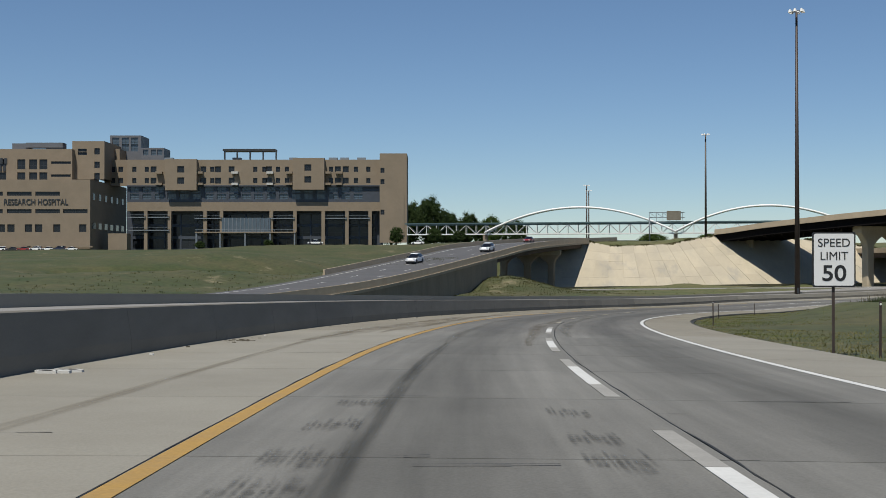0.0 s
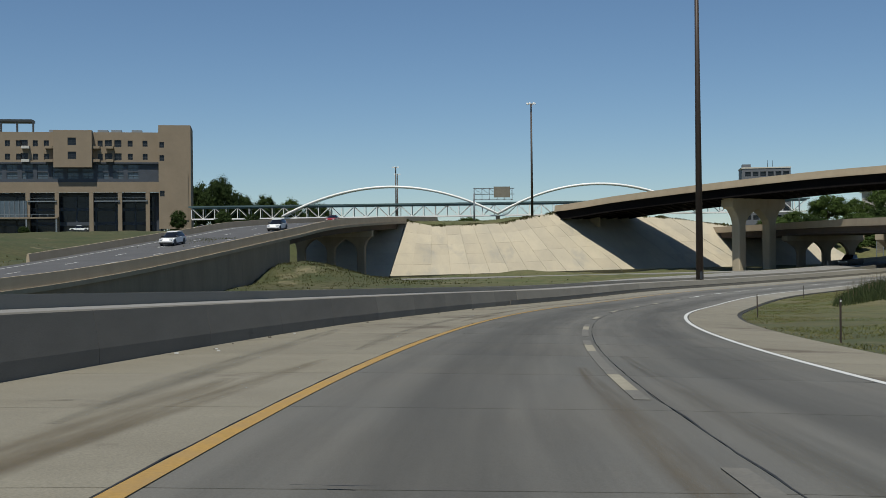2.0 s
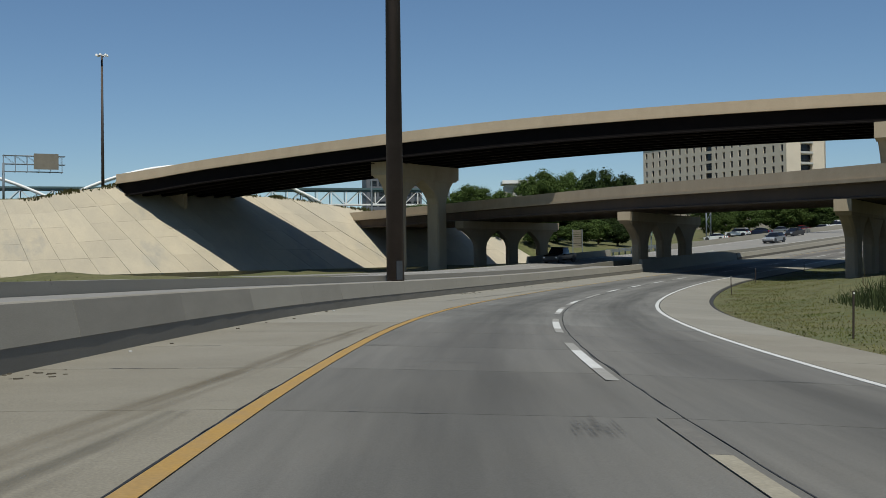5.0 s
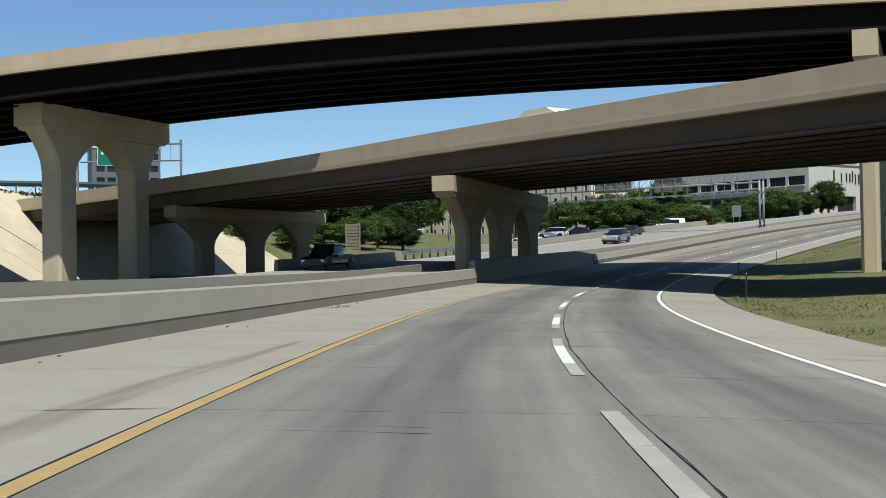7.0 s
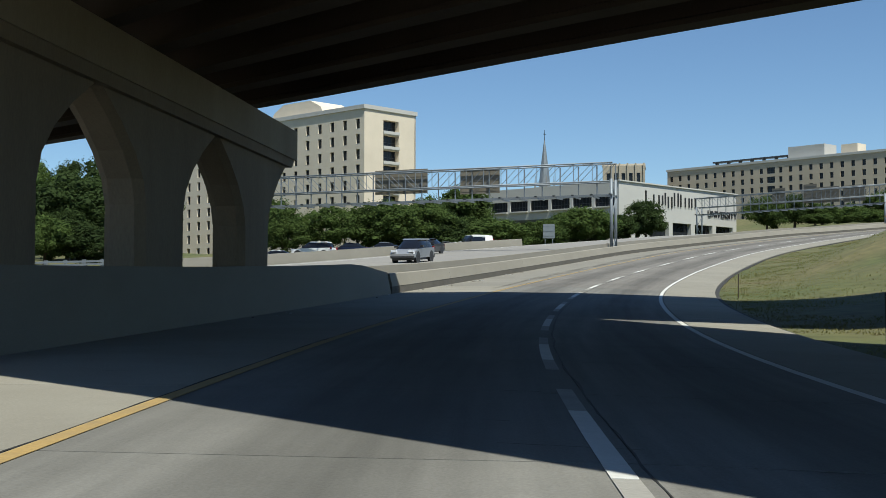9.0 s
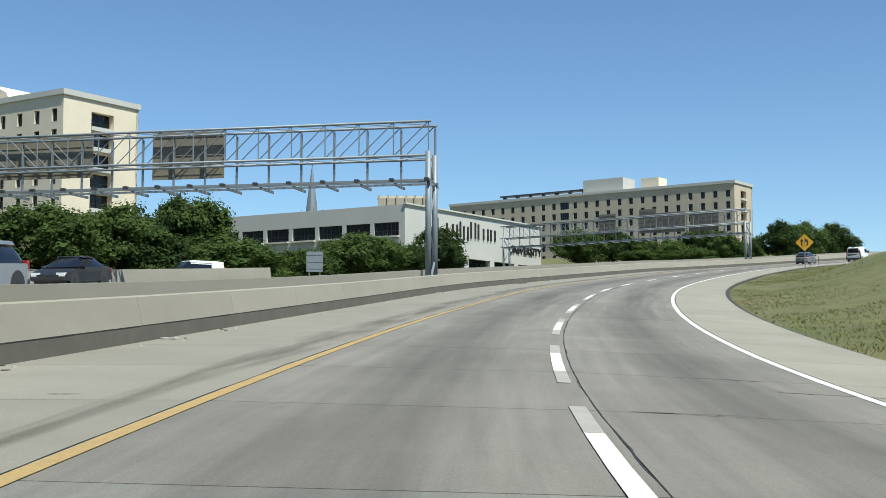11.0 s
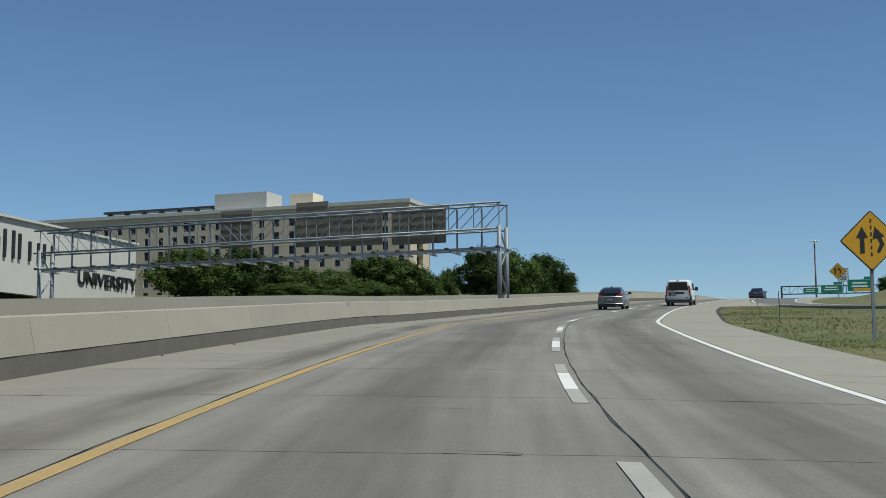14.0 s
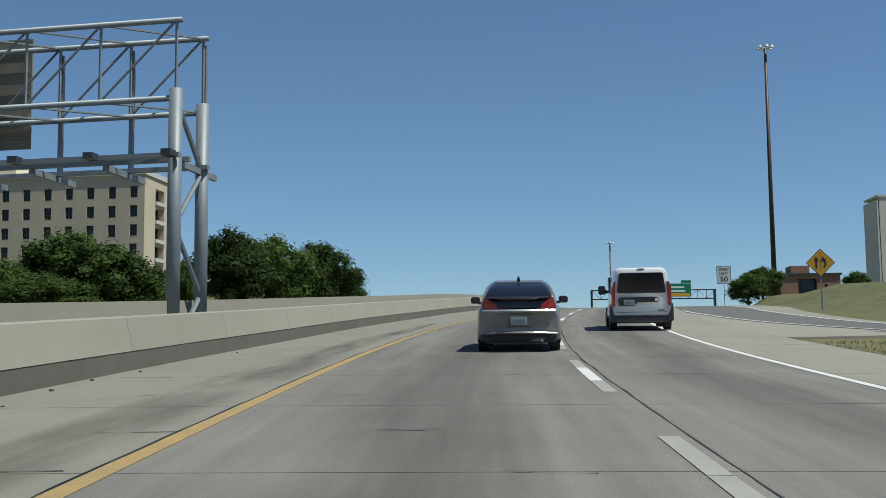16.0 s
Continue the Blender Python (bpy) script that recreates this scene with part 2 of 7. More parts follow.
# ---- mesh helpers ----
class Mesh:
    """Collects faces of one mesh."""

    def __init__(self):
        self.v, self.f = [], []

    def face(self, *pts):
        n = len(self.v)
        self.v += [tuple(p) for p in pts]
        self.f.append(tuple(range(n, n + len(pts))))
        return self

    def box(self, c, s, m=None):
        x, y, z = (k / 2 for k in s)
        ps = [Vector((c[0] + a * x, c[1] + b * y, c[2] + d * z)) for a in (-1, 1) for b in (-1, 1) for d in (-1, 1)]
        if m:
            ps = [m @ p for p in ps]
        n = len(self.v)
        self.v += [tuple(p) for p in ps]
        for q in ((0, 1, 3, 2), (4, 6, 7, 5), (0, 4, 5, 1), (2, 3, 7, 6), (0, 2, 6, 4), (1, 5, 7, 3)):
            self.f.append(tuple(n + i for i in q))
        return self

    def rings(self, rings, caps=True, closed=True):
        k, n = len(rings[0]), len(self.v)
        for r in rings:
            self.v += [tuple(p) for p in r]
        for i in range(len(rings) - 1):
            for j in range(k if closed else k - 1):
                a, b = n + i * k + j, n + i * k + (j + 1) % k
                self.f.append((a, b, b + k, a + k))
        if caps:
            self.f.append(tuple(range(n + k - 1, n - 1, -1)))
            self.f.append(tuple(range(n + (len(rings) - 1) * k, n + len(rings) * k)))
        return self

    def tube(self, p, q, r, r2=None, n=8):
        p, q = Vector(p), Vector(q)
        d = (q - p).normalized()
        a = d.orthogonal().normalized()
        b = d.cross(a)
        ring = lambda c, rr: [c + rr * (math.cos(2 * math.pi * i / n) * a + math.sin(2 * math.pi * i / n) * b) for i in range(n)]
        return self.rings([ring(p, r), ring(q, r if r2 is None else r2)])

    def prism(self, poly, lo, hi, m=None):
        """poly in local x, z, drawn out along y from lo to hi."""
        r = [[Vector((x, y, z)) for x, z in poly] for y in (lo, hi)]
        if m:
            r = [[m @ p for p in q] for q in r]
        return self.rings(r)

    def data(self, name, material, smooth=False):
        me = bpy.data.meshes.new(name)
        me.from_pydata(self.v, [], self.f)
        bm = bmesh.new()
        bm.from_mesh(me)
        if 12 < len(self.v) < 3000:
            bmesh.ops.remove_doubles(bm, verts=bm.verts, dist=2e-3)
        bmesh.ops.recalc_face_normals(bm, faces=bm.faces)
        bm.to_mesh(me)
        bm.free()
        if smooth:
            me.shade_smooth()
        me.materials.append(material)
        return me


def part(name, mesh, material, parent=None, label="", smooth=False):
    ob = new(name, mesh.data(name, material, smooth) if isinstance(mesh, Mesh) else mesh)
    ob.parent = parent
    return tagged(ob, label)


def thing(name, m, label, category, group="", kind=""):
    ob = new(name)
    ob.matrix_basis = m if isinstance(m, Matrix) else Matrix.Translation(m)
    ob.empty_display_size = 0.3
    return tagged(ob, label, category, group, kind)


def put(ob, m):
    ob.matrix_basis = m
    return ob


class Line:
    """A smooth alignment through points, with stations in metres; at(s, off, up): off to its right."""

    bank = ((0, 1), (0, 0))  # stations and cross fall to the right

    def __init__(self, pts, step=1.0):
        p = np.array(pts, float)
        ext = np.vstack([2 * p[0] - p[1], p, 2 * p[-1] - p[-2]])
        out = []
        for i in range(1, len(ext) - 2):
            a, b, c, d = ext[i - 1:i + 3]
            n = max(2, int(np.linalg.norm(c - b) / step))
            for u in np.arange(n) / n:
                out.append(0.5 * (2 * b + (c - a) * u + (2 * a - 5 * b + 4 * c - d) * u * u + (3 * b - a - 3 * c + d) * u ** 3))
        out.append(p[-1])
        self.p = np.array(out)
        self.s = np.concatenate([[0], np.cumsum(np.hypot(*np.diff(self.p[:, :2], axis=0).T))])
        self.length = self.s[-1]
        self.h = np.unwrap(np.arctan2(*np.gradient(self.p[:, :2], axis=0).T[::-1]))

    def at(self, s, off=0.0, up=0.0):
        x, y, z = (np.interp(s, self.s, self.p[:, i]) for i in range(3))
        h = np.interp(s, self.s, self.h)
        fall = np.interp(s, *self.bank) * max(0.0, off + 0.7)
        return Vector((x + off * math.sin(h), y - off * math.cos(h), z + up - fall))

    def heading(self, s):
        return np.interp(s, self.s, self.h)

    def spot(self, s, off=0.0, up=0.0):
        """Pose with local +y along the line."""
        return Matrix.Translation(self.at(s, off, up)) @ Matrix.Rotation(self.heading(s) - math.pi / 2, 4, "Z")

    def near(self, x, y):
        i = int(np.argmin((self.p[:, 0] - x) ** 2 + (self.p[:, 1] - y) ** 2))
        return self.s[i]


def sweep(line, prof, s0, s1, step=3.0, caps=True, mesh=None):
    """A closed profile of (off, up) drawn along a line; off may be a function of s."""
    mesh = mesh or Mesh()
    n = max(1, int(round((s1 - s0) / step)))
    val = lambda q, s: q(s) if callable(q) else q
    rings = [[line.at(s, val(o, s), val(u, s)) for o, u in prof] for s in np.linspace(s0, s1, n + 1)]
    return mesh.rings(rings, caps)


def rect(o0, o1, u0, u1):
    return [(o0, u0), (o1, u0), (o1, u1), (o0, u1)]


# ---- alignments: the ramp that is driven, the roads and bridges round it ----
RAMP = Line([(1.5, -90.0, 3.00), (0.8, -45.0, 1.30), (0.6, 0.0, 0.00), (1.5, 29.1, -0.81), (4.9, 57.8, -1.69), (11.2, 85.8, -2.61), (20.2, 113.0, -3.44), (32.2, 139.1, -4.21), (47.8, 166.3, -4.70), (66.2, 191.0, -5.10), (90.6, 216.8, -5.18), (113.2, 235.4, -4.85), (135.2, 249.9, -4.12), (155.9, 261.1, -3.09), (180.0, 271.1, -1.47), (204.9, 279.0, 0.45), (230.7, 284.2, 2.39), (257.0, 287.2, 4.41), (270.2, 287.6, 5.37), (296.9, 287.0, 7.35), (322.3, 284.8, 9.33), (355, 280.3, 11.8), (400, 273.5, 14.4), (450, 265.0, 16.3), (520, 252, 17.2), (640, 227, 17.4)])
RAMP.bank = ((60, 105, 180, 233, 303, 340, 420, 475, 535), (0, 0.015, 0.038, 0.060, 0.048, 0.030, 0.048, 0.035, 0.008))
OUTER = Line([RAMP.at(s, -(14.0 if s < 250 else 14.0 + min(1, (s - 250) / 60) * 4.5 if s < 400 else 18.5), 0.05 + 0.5 * min(1, max(0, (s - 260) / 60))) for s in range(10, 640, 15)])
BASE_ROAD = Line([(-70, 246, -5.2), (-20, 256, -5.3), (25, 264, -5.3), (62, 272, -5.2), (90, 273, -5.0), (112, 274, -4.7), (134, 281, -4.0)])
MAIN = Line([(-56, 63, -4.6), (-40.5, 108, -4.3), (-25.2, 152.8, -3.4), (-14.6, 182.8, -1.9), (1.9, 231.2, 1.9), (11.3, 258.8, 4.0), (29.4, 311.8, 6.0), (49, 370, 7.3), (72, 435, 8.0), (102, 525, 8.4), (167, 705, 9)])
FLY = Line([(20.0, 405.0, 5.5), (45.0, 360.0, 6.4), (70.3, 312.0, 8.15), (79.2, 297.8, 9.45), (93.3, 274.6, 11.02), (109.8, 253.9, 12.29), (130.6, 228.7, 12.68), (152.3, 202.5, 12.09), (183.9, 167.0, 10.6), (228.4, 123.5, 8.5)])
LOW = Line([(88.0, 110.0, 2.2), (96.9, 170.0, 2.2), (103.4, 208.5, 2.70), (107.7, 241.3, 3.25), (110.05, 261.9, 3.43), (110.5, 283.0, 3.41), (109.9, 305.0, 3.32), (108.7, 345.0, 3.41), (107.0, 400.0, 4.5)])
MERGE = Line([(205, 208, 2.4), (235, 236, 4.1), (268, 258.3, 5.3), (285, 267.4, 6.42), (296, 271.6, 7.22), (312.5, 274.0, 8.46), (330, 273.8, 9.87), (345, 272.1, 11.02), (365, 269.3, 12.4), (400, 263.8, 14.5), (450, 255.3, 16.4), (520, 242, 17.2)])

# ---- ground: one sheet to the horizon ----
KNOTS = [(-60, 100, -4.2), (-8, 150, -4.6), (2, 185, -4.9), (14, 205, -4.8), (-55, 150, -2.6), (-45, 200, -0.6), (-120, 200, 0.5), (-60, 300, 3.2), (-200, 350, 3.0), (-100, 420, 5.0), (-50, 466, 7.2), (-170, 440, 4.8), (40, 335, 6.6), (75, 335, 7.6), (100, 400, 7.5), (20, 440, 8),
         (200, 430, 6), (140, 330, 1), (60, 236, -5.3), (30, 250, -5.4), (90, 252, -5.2), (160, 305, -2.6), (210, 330, 1), (300, 345, 6), (250, 355, 3), (455, 350, 22), (360, 305, 12),
         (420, 410, 18), (35, 60, -1.6), (25, 0, 0), (62, 120, -4.3), (92, 172, -4.9), (115, 200, -5.1), (125, 222, -5.0), (140, 226, -4.9), (150, 238, -3.9), (166, 236, -1.5), (190, 248, 1.2), (150, 180, -2.5), (232, 262, 3.3), (250, 262, 5.1),
         (300, 240, 9), (350, 250, 13), (400, 235, 16.5), (475, 232, 20.5), (520, 200, 21), (900, 230, 17), (640, 300, 17), (300, 100, 6), (100, 0, 0), (-100, -100, 1), (300, -200, 5), (-400, 600, 9), (300, 700, 12),
         (40, 282, -5.4), (75, 288, -5.2), (105, 297, -5.0), (128, 300, -4.6), (5, 250, -5.2), (22, 282, -5.4), (-8, 262, -5.2), (15, 240, -4.9)]


SLOPES = [((31.7, 289.9, -5.3), (81.4, 299.0, -4.8), (37.6, 309.0, 5.9), (71.0, 312.4, 7.6)), ((81.5, 299.0, -4.8), (112, 306, -4.6), (71.1, 312.5, 7.3), (100, 321, 6.5)),
          ((112.1, 306, -4.6), (140, 309, -4.2), (100.1, 321, 6.5), (135, 319, 1.6)),
          ((12.0, 286.3, -5.3), (31.6, 289.9, -5.3), (17.9, 305.4, 4.6), (37.5, 309.0, 5.9))]


def ground_grid():
    near = lambda a, b: list(np.arange(a, b, 3.0))
    xs = np.array([-4000, -2200, -1200, -700, -450, -320] + list(np.arange(-240, -75, 12)) + near(-75, 400) + list(np.arange(400, 600, 12)) + [640, 720, 850, 1100, 1600, 2500, 4200], float)
    ys = np.array([-3500, -1800, -900, -500, -300] + list(np.arange(-210, -60, 15)) + near(-60, 345) + list(np.arange(345, 560, 12)) + [600, 680, 800, 1000, 1500, 2400, 4500], float)
    X, Y = np.meshgrid(xs, ys)
    k = np.array(KNOTS, float)
    d2 = (X[..., None] - k[:, 0]) ** 2 + (Y[..., None] - k[:, 1]) ** 2 + 30
    w = d2 ** -1.6
    Z = (w * k[:, 2]).sum(-1) / w.sum(-1)
    rng = np.random.default_rng(3)
    Z += 0.10 * rng.standard_normal(Z.shape) + 0.25 * np.sin(X * 0.11 + 2 * np.sin(Y * 0.07)) * np.sin(Y * 0.09)
    Z += 2.9 * np.exp(-((X - 12) ** 2 + (Y - 222) ** 2) / 70)
    for line, lo, hi, drop, fade, s0, s1 in ((MAIN, -9.5, 3.6, 0.12, 14, 0, MAIN.near(1.2, 229)), (MAIN, -9.5, 9.5, 0.15, 20, MAIN.near(33, 324), 9999), (BASE_ROAD, -5, 5, 0.12, 9, 0, 9999),
                                             (OUTER, -7.5, 6.5, 0.12, 12, 0, 9999), (MERGE, -4.2, 4.6, 0.14, 9, 0, 9999), (RAMP, -8.5, 7.2, 0.1, 10, 0, 9999)):
        P = line.p[(line.s >= s0) & (line.s <= s1)]
        H = line.h[(line.s >= s0) & (line.s <= s1)]
        for i in range(X.shape[0]):
            dx, dy = X[i][:, None] - P[:, 0], Y[i][:, None] - P[:, 1]
            j = (dx ** 2 + dy ** 2).argmin(1)
            r = np.arange(len(j))
            h = H[j]
            off = dx[r, j] * np.sin(h) - dy[r, j] * np.cos(h)
            along = np.abs(dx[r, j] * np.cos(h) + dy[r, j] * np.sin(h))
            out = np.maximum(np.maximum(lo - 1.5 - off, off - hi - 1.5), np.maximum(0, along - 2))
            if line is MAIN and s0 == 0:
                out = np.where((off > hi) & (Y[i] > 120), 1e3, out)
            u = np.clip(out / fade, 0, 1)
            u = u * u * (3 - 2 * u)
            fall = np.interp(line.s[(line.s >= s0) & (line.s <= s1)][j], *line.bank) * np.clip(off + 0.7, 0, 9)
            Z[i] = np.where(out < fade, (P[j, 2] - drop - fall) * (1 - u) + Z[i] * u, Z[i])
    # the cut behind the paved slopes
    for (bx, by, bz), (cx, cy, cz), (tx, ty, tz), (ux, uy, uz) in SLOPES:
        b, c, t = Vector((bx, by, bz)), Vector((cx, cy, cz)), Vector((tx, ty, tz))
        n = (c - b).cross(t - b)
        plane = bz - (n.x * (X - bx) + n.y * (Y - by)) / n.z
        quad = [(bx, by), (cx, cy), (ux, uy), (tx, ty)]
        inside = np.ones(X.shape, bool)
        for (px, py), (qx, qy) in zip(quad, quad[1:] + quad[:1]):
            inside &= ((qx - px) * (Y - py) - (qy - py) * (X - px)) / math.hypot(qx - px, qy - py) > -3.2
        Z = np.where(inside, np.minimum(Z, np.minimum(plane, max(tz, uz)) - 0.9), Z)
    m = Mesh()
    nx, ny = len(xs), len(ys)
    m.v = [(X[j, i], Y[j, i], Z[j, i]) for j in range(ny) for i in range(nx)]
    m.f = [(j * nx + i, j * nx + i + 1, (j + 1) * nx + i + 1, (j + 1) * nx + i) for j in range(ny - 1) for i in range(nx - 1)]
    return m, xs, ys, Z


gm, GX, GY, GZ = ground_grid()
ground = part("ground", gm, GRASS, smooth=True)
tagged(ground, "dry summer grass on gently rolling highway land", "ground", kind="structure")


def gz(x, y):
    i = min(max(int(np.searchsorted(GX, x)) - 1, 0), len(GX) - 2)
    j = min(max(int(np.searchsorted(GY, y)) - 1, 0), len(GY) - 2)
    u, v = (x - GX[i]) / (GX[i + 1] - GX[i]), (y - GY[j]) / (GY[j + 1] - GY[j])
    return float(GZ[j, i] * (1 - u) * (1 - v) + GZ[j, i + 1] * u * (1 - v) + GZ[j + 1, i] * (1 - u) * v + GZ[j + 1, i + 1] * u * v)


# ---- the ramp's pavement ----
S_END = RAMP.length - 2
ramp = thing("ramp_road", (0, 0, 0), "two-lane concrete highway ramp with wide pale shoulders", "road", kind="structure")
part("road_bed", sweep(RAMP, [(-8.6, -0.5), (7.2, -0.5), (7.2, -0.05), (-8.6, -0.05)], 1, S_END), BASE, ramp)
def stray(s, o):
    """How far the lane joints and the lines beside them wander from the alignment."""
    if abs(o - 1.25) < 0.02:
        return float(np.interp(s, [90, 130, 190, 210, 220, 235, 295, 310, 322, 335, 355, 390, 425, 450, 500, 535, 600], [0.03, 0, 0, 0.1, 0.1, 0, 0.02, -0.05, 0.10, 0.19, 0.17, 0.05, -0.04, 0.01, 0.11, 0.25, 0.25]))
    if abs(o + 2.6) < 0.02:
        return float(np.interp(s, [150, 172, 188, 202, 211, 220, 231, 245, 290, 480, 540], [-0.05, 0, 0.05, 0.13, 0.19, 0.14, 0.08, 0, -0.10, -0.10, -0.12]))
    return 0.0


AGED = RAMP.near(150, 258)  # from here on the left shoulder is older and darker
LANES = [(-6.66, -2.608, SHOULDER), (-2.592, 1.243, LANE), (1.257, 4.705, LANE), (4.72, 7.0, SHOULDER)]
SLAB = 4.72
S0 = RAMP.near(0, 0) - 6
FIRST, LAST = 0, 78
W0, W1 = RAMP.near(2.5, 38), RAMP.near(40, 156)  # the dark, worn stretch


def slab_mesh(o0, o1, s0, s1, m=None):
    m = m or Mesh()
    a = [[RAMP.at(s, p, 0), RAMP.at(s, q, 0), RAMP.at(s, q, -0.08), RAMP.at(s, p, -0.08)] for s in (s0, (s0 + s1) / 2, s1) for p, q in ((o0 + stray(s, o0), o1 + stray(s, o1)),)]
    return m.rings(a)


def lane_uv(ob, spans):
    """Across the slab from 0 to 1 and along it in tens of metres, for the wear of the wheel paths."""
    me = ob.data
    uv = me.uv_layers.new(name="UVMap")
    for lp in me.loops:
        a, b = spans[lp.vertex_index // 12]
        uv.data[lp.index].uv = (1.0 if lp.vertex_index % 4 in (1, 2) else 0.0, (a + (b - a) * (lp.vertex_index % 12 // 4) / 2) / 10)
    return ob


for o0, o1, ma in LANES:
    ma_far = SHOULDER_AGED if o0 < -6 else LANE_AGED if ma is LANE else ma
    rest, spans = Mesh(), []
    n0, n1 = -int(S0 / SLAB), int((S_END - S0) / SLAB)
    for i in range(n0, n1):
        a, b = S0 + i * SLAB + 0.012, S0 + (i + 1) * SLAB - 0.012
        if a < 1.5:
            continue
        if FIRST <= i < LAST:
            age = float(np.interp(a, [W0 - 8, W0 + 34, W1 - 34, W1 + 14], [0, 4, 4, 0])) + 0.35 * math.sin(i * 2.3)
            k = int(max(0, min(4, round(age))))
            lane_uv(part("slab", slab_mesh(o0, o1, a, b), WEAR[k - 1][0 if ma is LANE else 1] if k else ma_far if a > AGED else ma, ramp), [(a, b)])
        else:
            slab_mesh(o0, o1, a, b, rest)
            spans.append((a, b))
    lane_uv(tagged(part("slab_row", rest, ma_far, ramp), kind="stuff"), spans)


def stripe(line, off, width, s0, s1, up=0.006, step=2.5):
    m = Mesh()
    n = max(1, int((s1 - s0) / step))
    o = off if callable(off) else (lambda s: off)
    return m.rings([[line.at(s, o(s) - width / 2, up), line.at(s, o(s) + width / 2, up), line.at(s, o(s) + width / 2, up - 0.004), line.at(s, o(s) - width / 2, up - 0.004)] for s in np.linspace(s0, s1, n + 1)])


yellow_at = lambda s: -2.49 + stray(s, -2.6)
dash_at = lambda s: 1.07 + stray(s, 1.25)
part("edge_line_yellow", stripe(RAMP, yellow_at, 0.17, 2, 285), YELLOW, ramp, "yellow edge line")
part("edge_line_yellow", stripe(RAMP, yellow_at, 0.16, 285.02, S_END), YELLOW_OLD, ramp, "worn and faded yellow edge line")
part("edge_line_white", stripe(RAMP, 4.6, 0.14, 2, S_END), WHITE, ramp, "solid white edge line")
# far ends of the bright dashes; older, faded paint runs on at both ends
DASH_K = [-8, 0, 1, 2, 3, 4, 6, 7, 8, 10, 11, 12, 18, 21, 22, 23, 29, 32, 33, 34, 36, 37, 38, 41, 60]
DASH_S = [12, 97.8, 108.7, 119.2, 130.6, 142.9, 164.4, 173.2, 185.0, 208.4, 220.4, 230.9, 299.2, 333.2, 344.6, 356.1, 418.2, 452.0, 461.5, 471.6, 493.9, 504.6, 514.7, 548.0, 753]
for k in range(-8, 60):
    b = float(np.interp(k, DASH_K, DASH_S))
    if b > RAMP.near(450, 265):
        continue
    worn = 136 < b < 250
    long = 2.6 if worn else 2.8 if b > 480 else 3.7
    gone = k in (18, 40)
    old = 4.6 if 165 < b < 190 else 1.2 if worn else 1.8
    part("lane_dash", stripe(RAMP, dash_at, 0.17, b - long, b, step=1.6), WHITE_WORN if worn else FADED if gone else WHITE, ramp)
    part("old_lane_dash", stripe(RAMP, dash_at, 0.17, b - long - 0.02 - old, b - long - 0.02, step=1.6), FADED_WORN if worn else FADED, ramp)
    part("old_lane_dash", stripe(RAMP, dash_at, 0.17, b + 0.02, b + 2.1, step=1.6), FADED_WORN if worn else FADED, ramp)

# ---- the two concrete barriers on the left of the ramp ----
C1, C2 = RAMP.near(112, 234), RAMP.near(135.5, 250)
bar = thing("median_barrier", (0, 0, 0), "long grey concrete road barrier with a darker toe", "barrier", kind="structure")
shift = lambda s: float(np.interp(s, [185, 200, 250, 285, 465, 560], [0, 0.45, 0.45, 0, 0, 1.0]))
run = lambda prof: [((lambda s, o=o: o + shift(s)), u) for o, u in prof]
whole = run([(-6.665, -0.1), (-6.665, 0.25), (-6.76, 0.84), (-6.79, 0.86), (-6.99, 0.86), (-7.0, -0.1)])
upper = run([(-6.64, 0.31), (-6.76, 0.84), (-6.79, 0.86), (-6.99, 0.86), (-7.0, 0.31)])
toe = run([(-6.65, -0.1), (-6.98, -0.1), (-6.98, 0.31), (-6.65, 0.31)])
lit_from = RAMP.near(28, 131)
for a, b in ((2, C1 + 1.4), (C2 + 8, S_END)):
    step = 6.1
    n = int(round((b - a) / step))
    step = (b - a) / n
    for i in range(n):
        p, q = a + i * step + 0.006, a + (i + 1) * step - 0.006
        # painted shade eases off in steps as the barrier turns to the sun
        grade = int((p - lit_from + 60) / 26 + 0.6 * math.sin(i * 2.1))
        part("barrier_segment", sweep(RAMP, whole if p < lit_from - 6 else upper, p, q, 3.0), BARRIER_DIM[max(0, grade)] if grade < 4 else BARRIER, bar)
    part("barrier_toe", sweep(RAMP, toe, max(a, lit_from - 6), b, 3.0), BARRIER_DIM[1] if b < C2 else TOE, bar, "darker toe")
taper = lambda s: 0.90 + 0.42 * min(1, max(0, (C2 + 8 - s) / 5))
part("pier_guard_wall", sweep(RAMP, [(-6.66, -0.1), (-7.2, -0.1), (-7.2, taper), (-6.86, taper)], C1 + 1.42, C2 + 7.98, 2.0), BARRIER, bar, "taller guard wall before the bridge pier")
bar2 = thing("opposite_barrier", (0, 0, 0), "second concrete barrier of the opposing roadway", "barrier", kind="structure")
bow = lambda s: 3.6 * math.exp(-((s - (C1 + C2) / 2) / 26) ** 2)
apart = lambda s: float(np.interp(s, [0, 240, 310, 330], [1.15, 1.15, 0.3, 0]))
far = lambda o, u: ((lambda s: o - bow(s) - apart(s) + shift(s)), u)
part("barrier_wall", sweep(RAMP, [far(-7.95, -0.2), far(-8.3, -0.2), far(-8.2, 1.10), far(-8.0, 1.10)], 2, S_END, 3.0), BARRIER, bar2)
part("median_fill", sweep(RAMP, [far(-7.96, -0.2), (lambda s: -7.02 + shift(s), -0.2), (lambda s: -7.02 + shift(s), 0.835), far(-7.96, 0.835)], 2, C1 - 5, 4.0), PALE_ROAD, bar2)
part("median_fill", sweep(RAMP, run(rect(-7.9, -7.02, -0.2, 0.45)), C2 + 9, S_END, 4.0), PALE_ROAD, bar2)

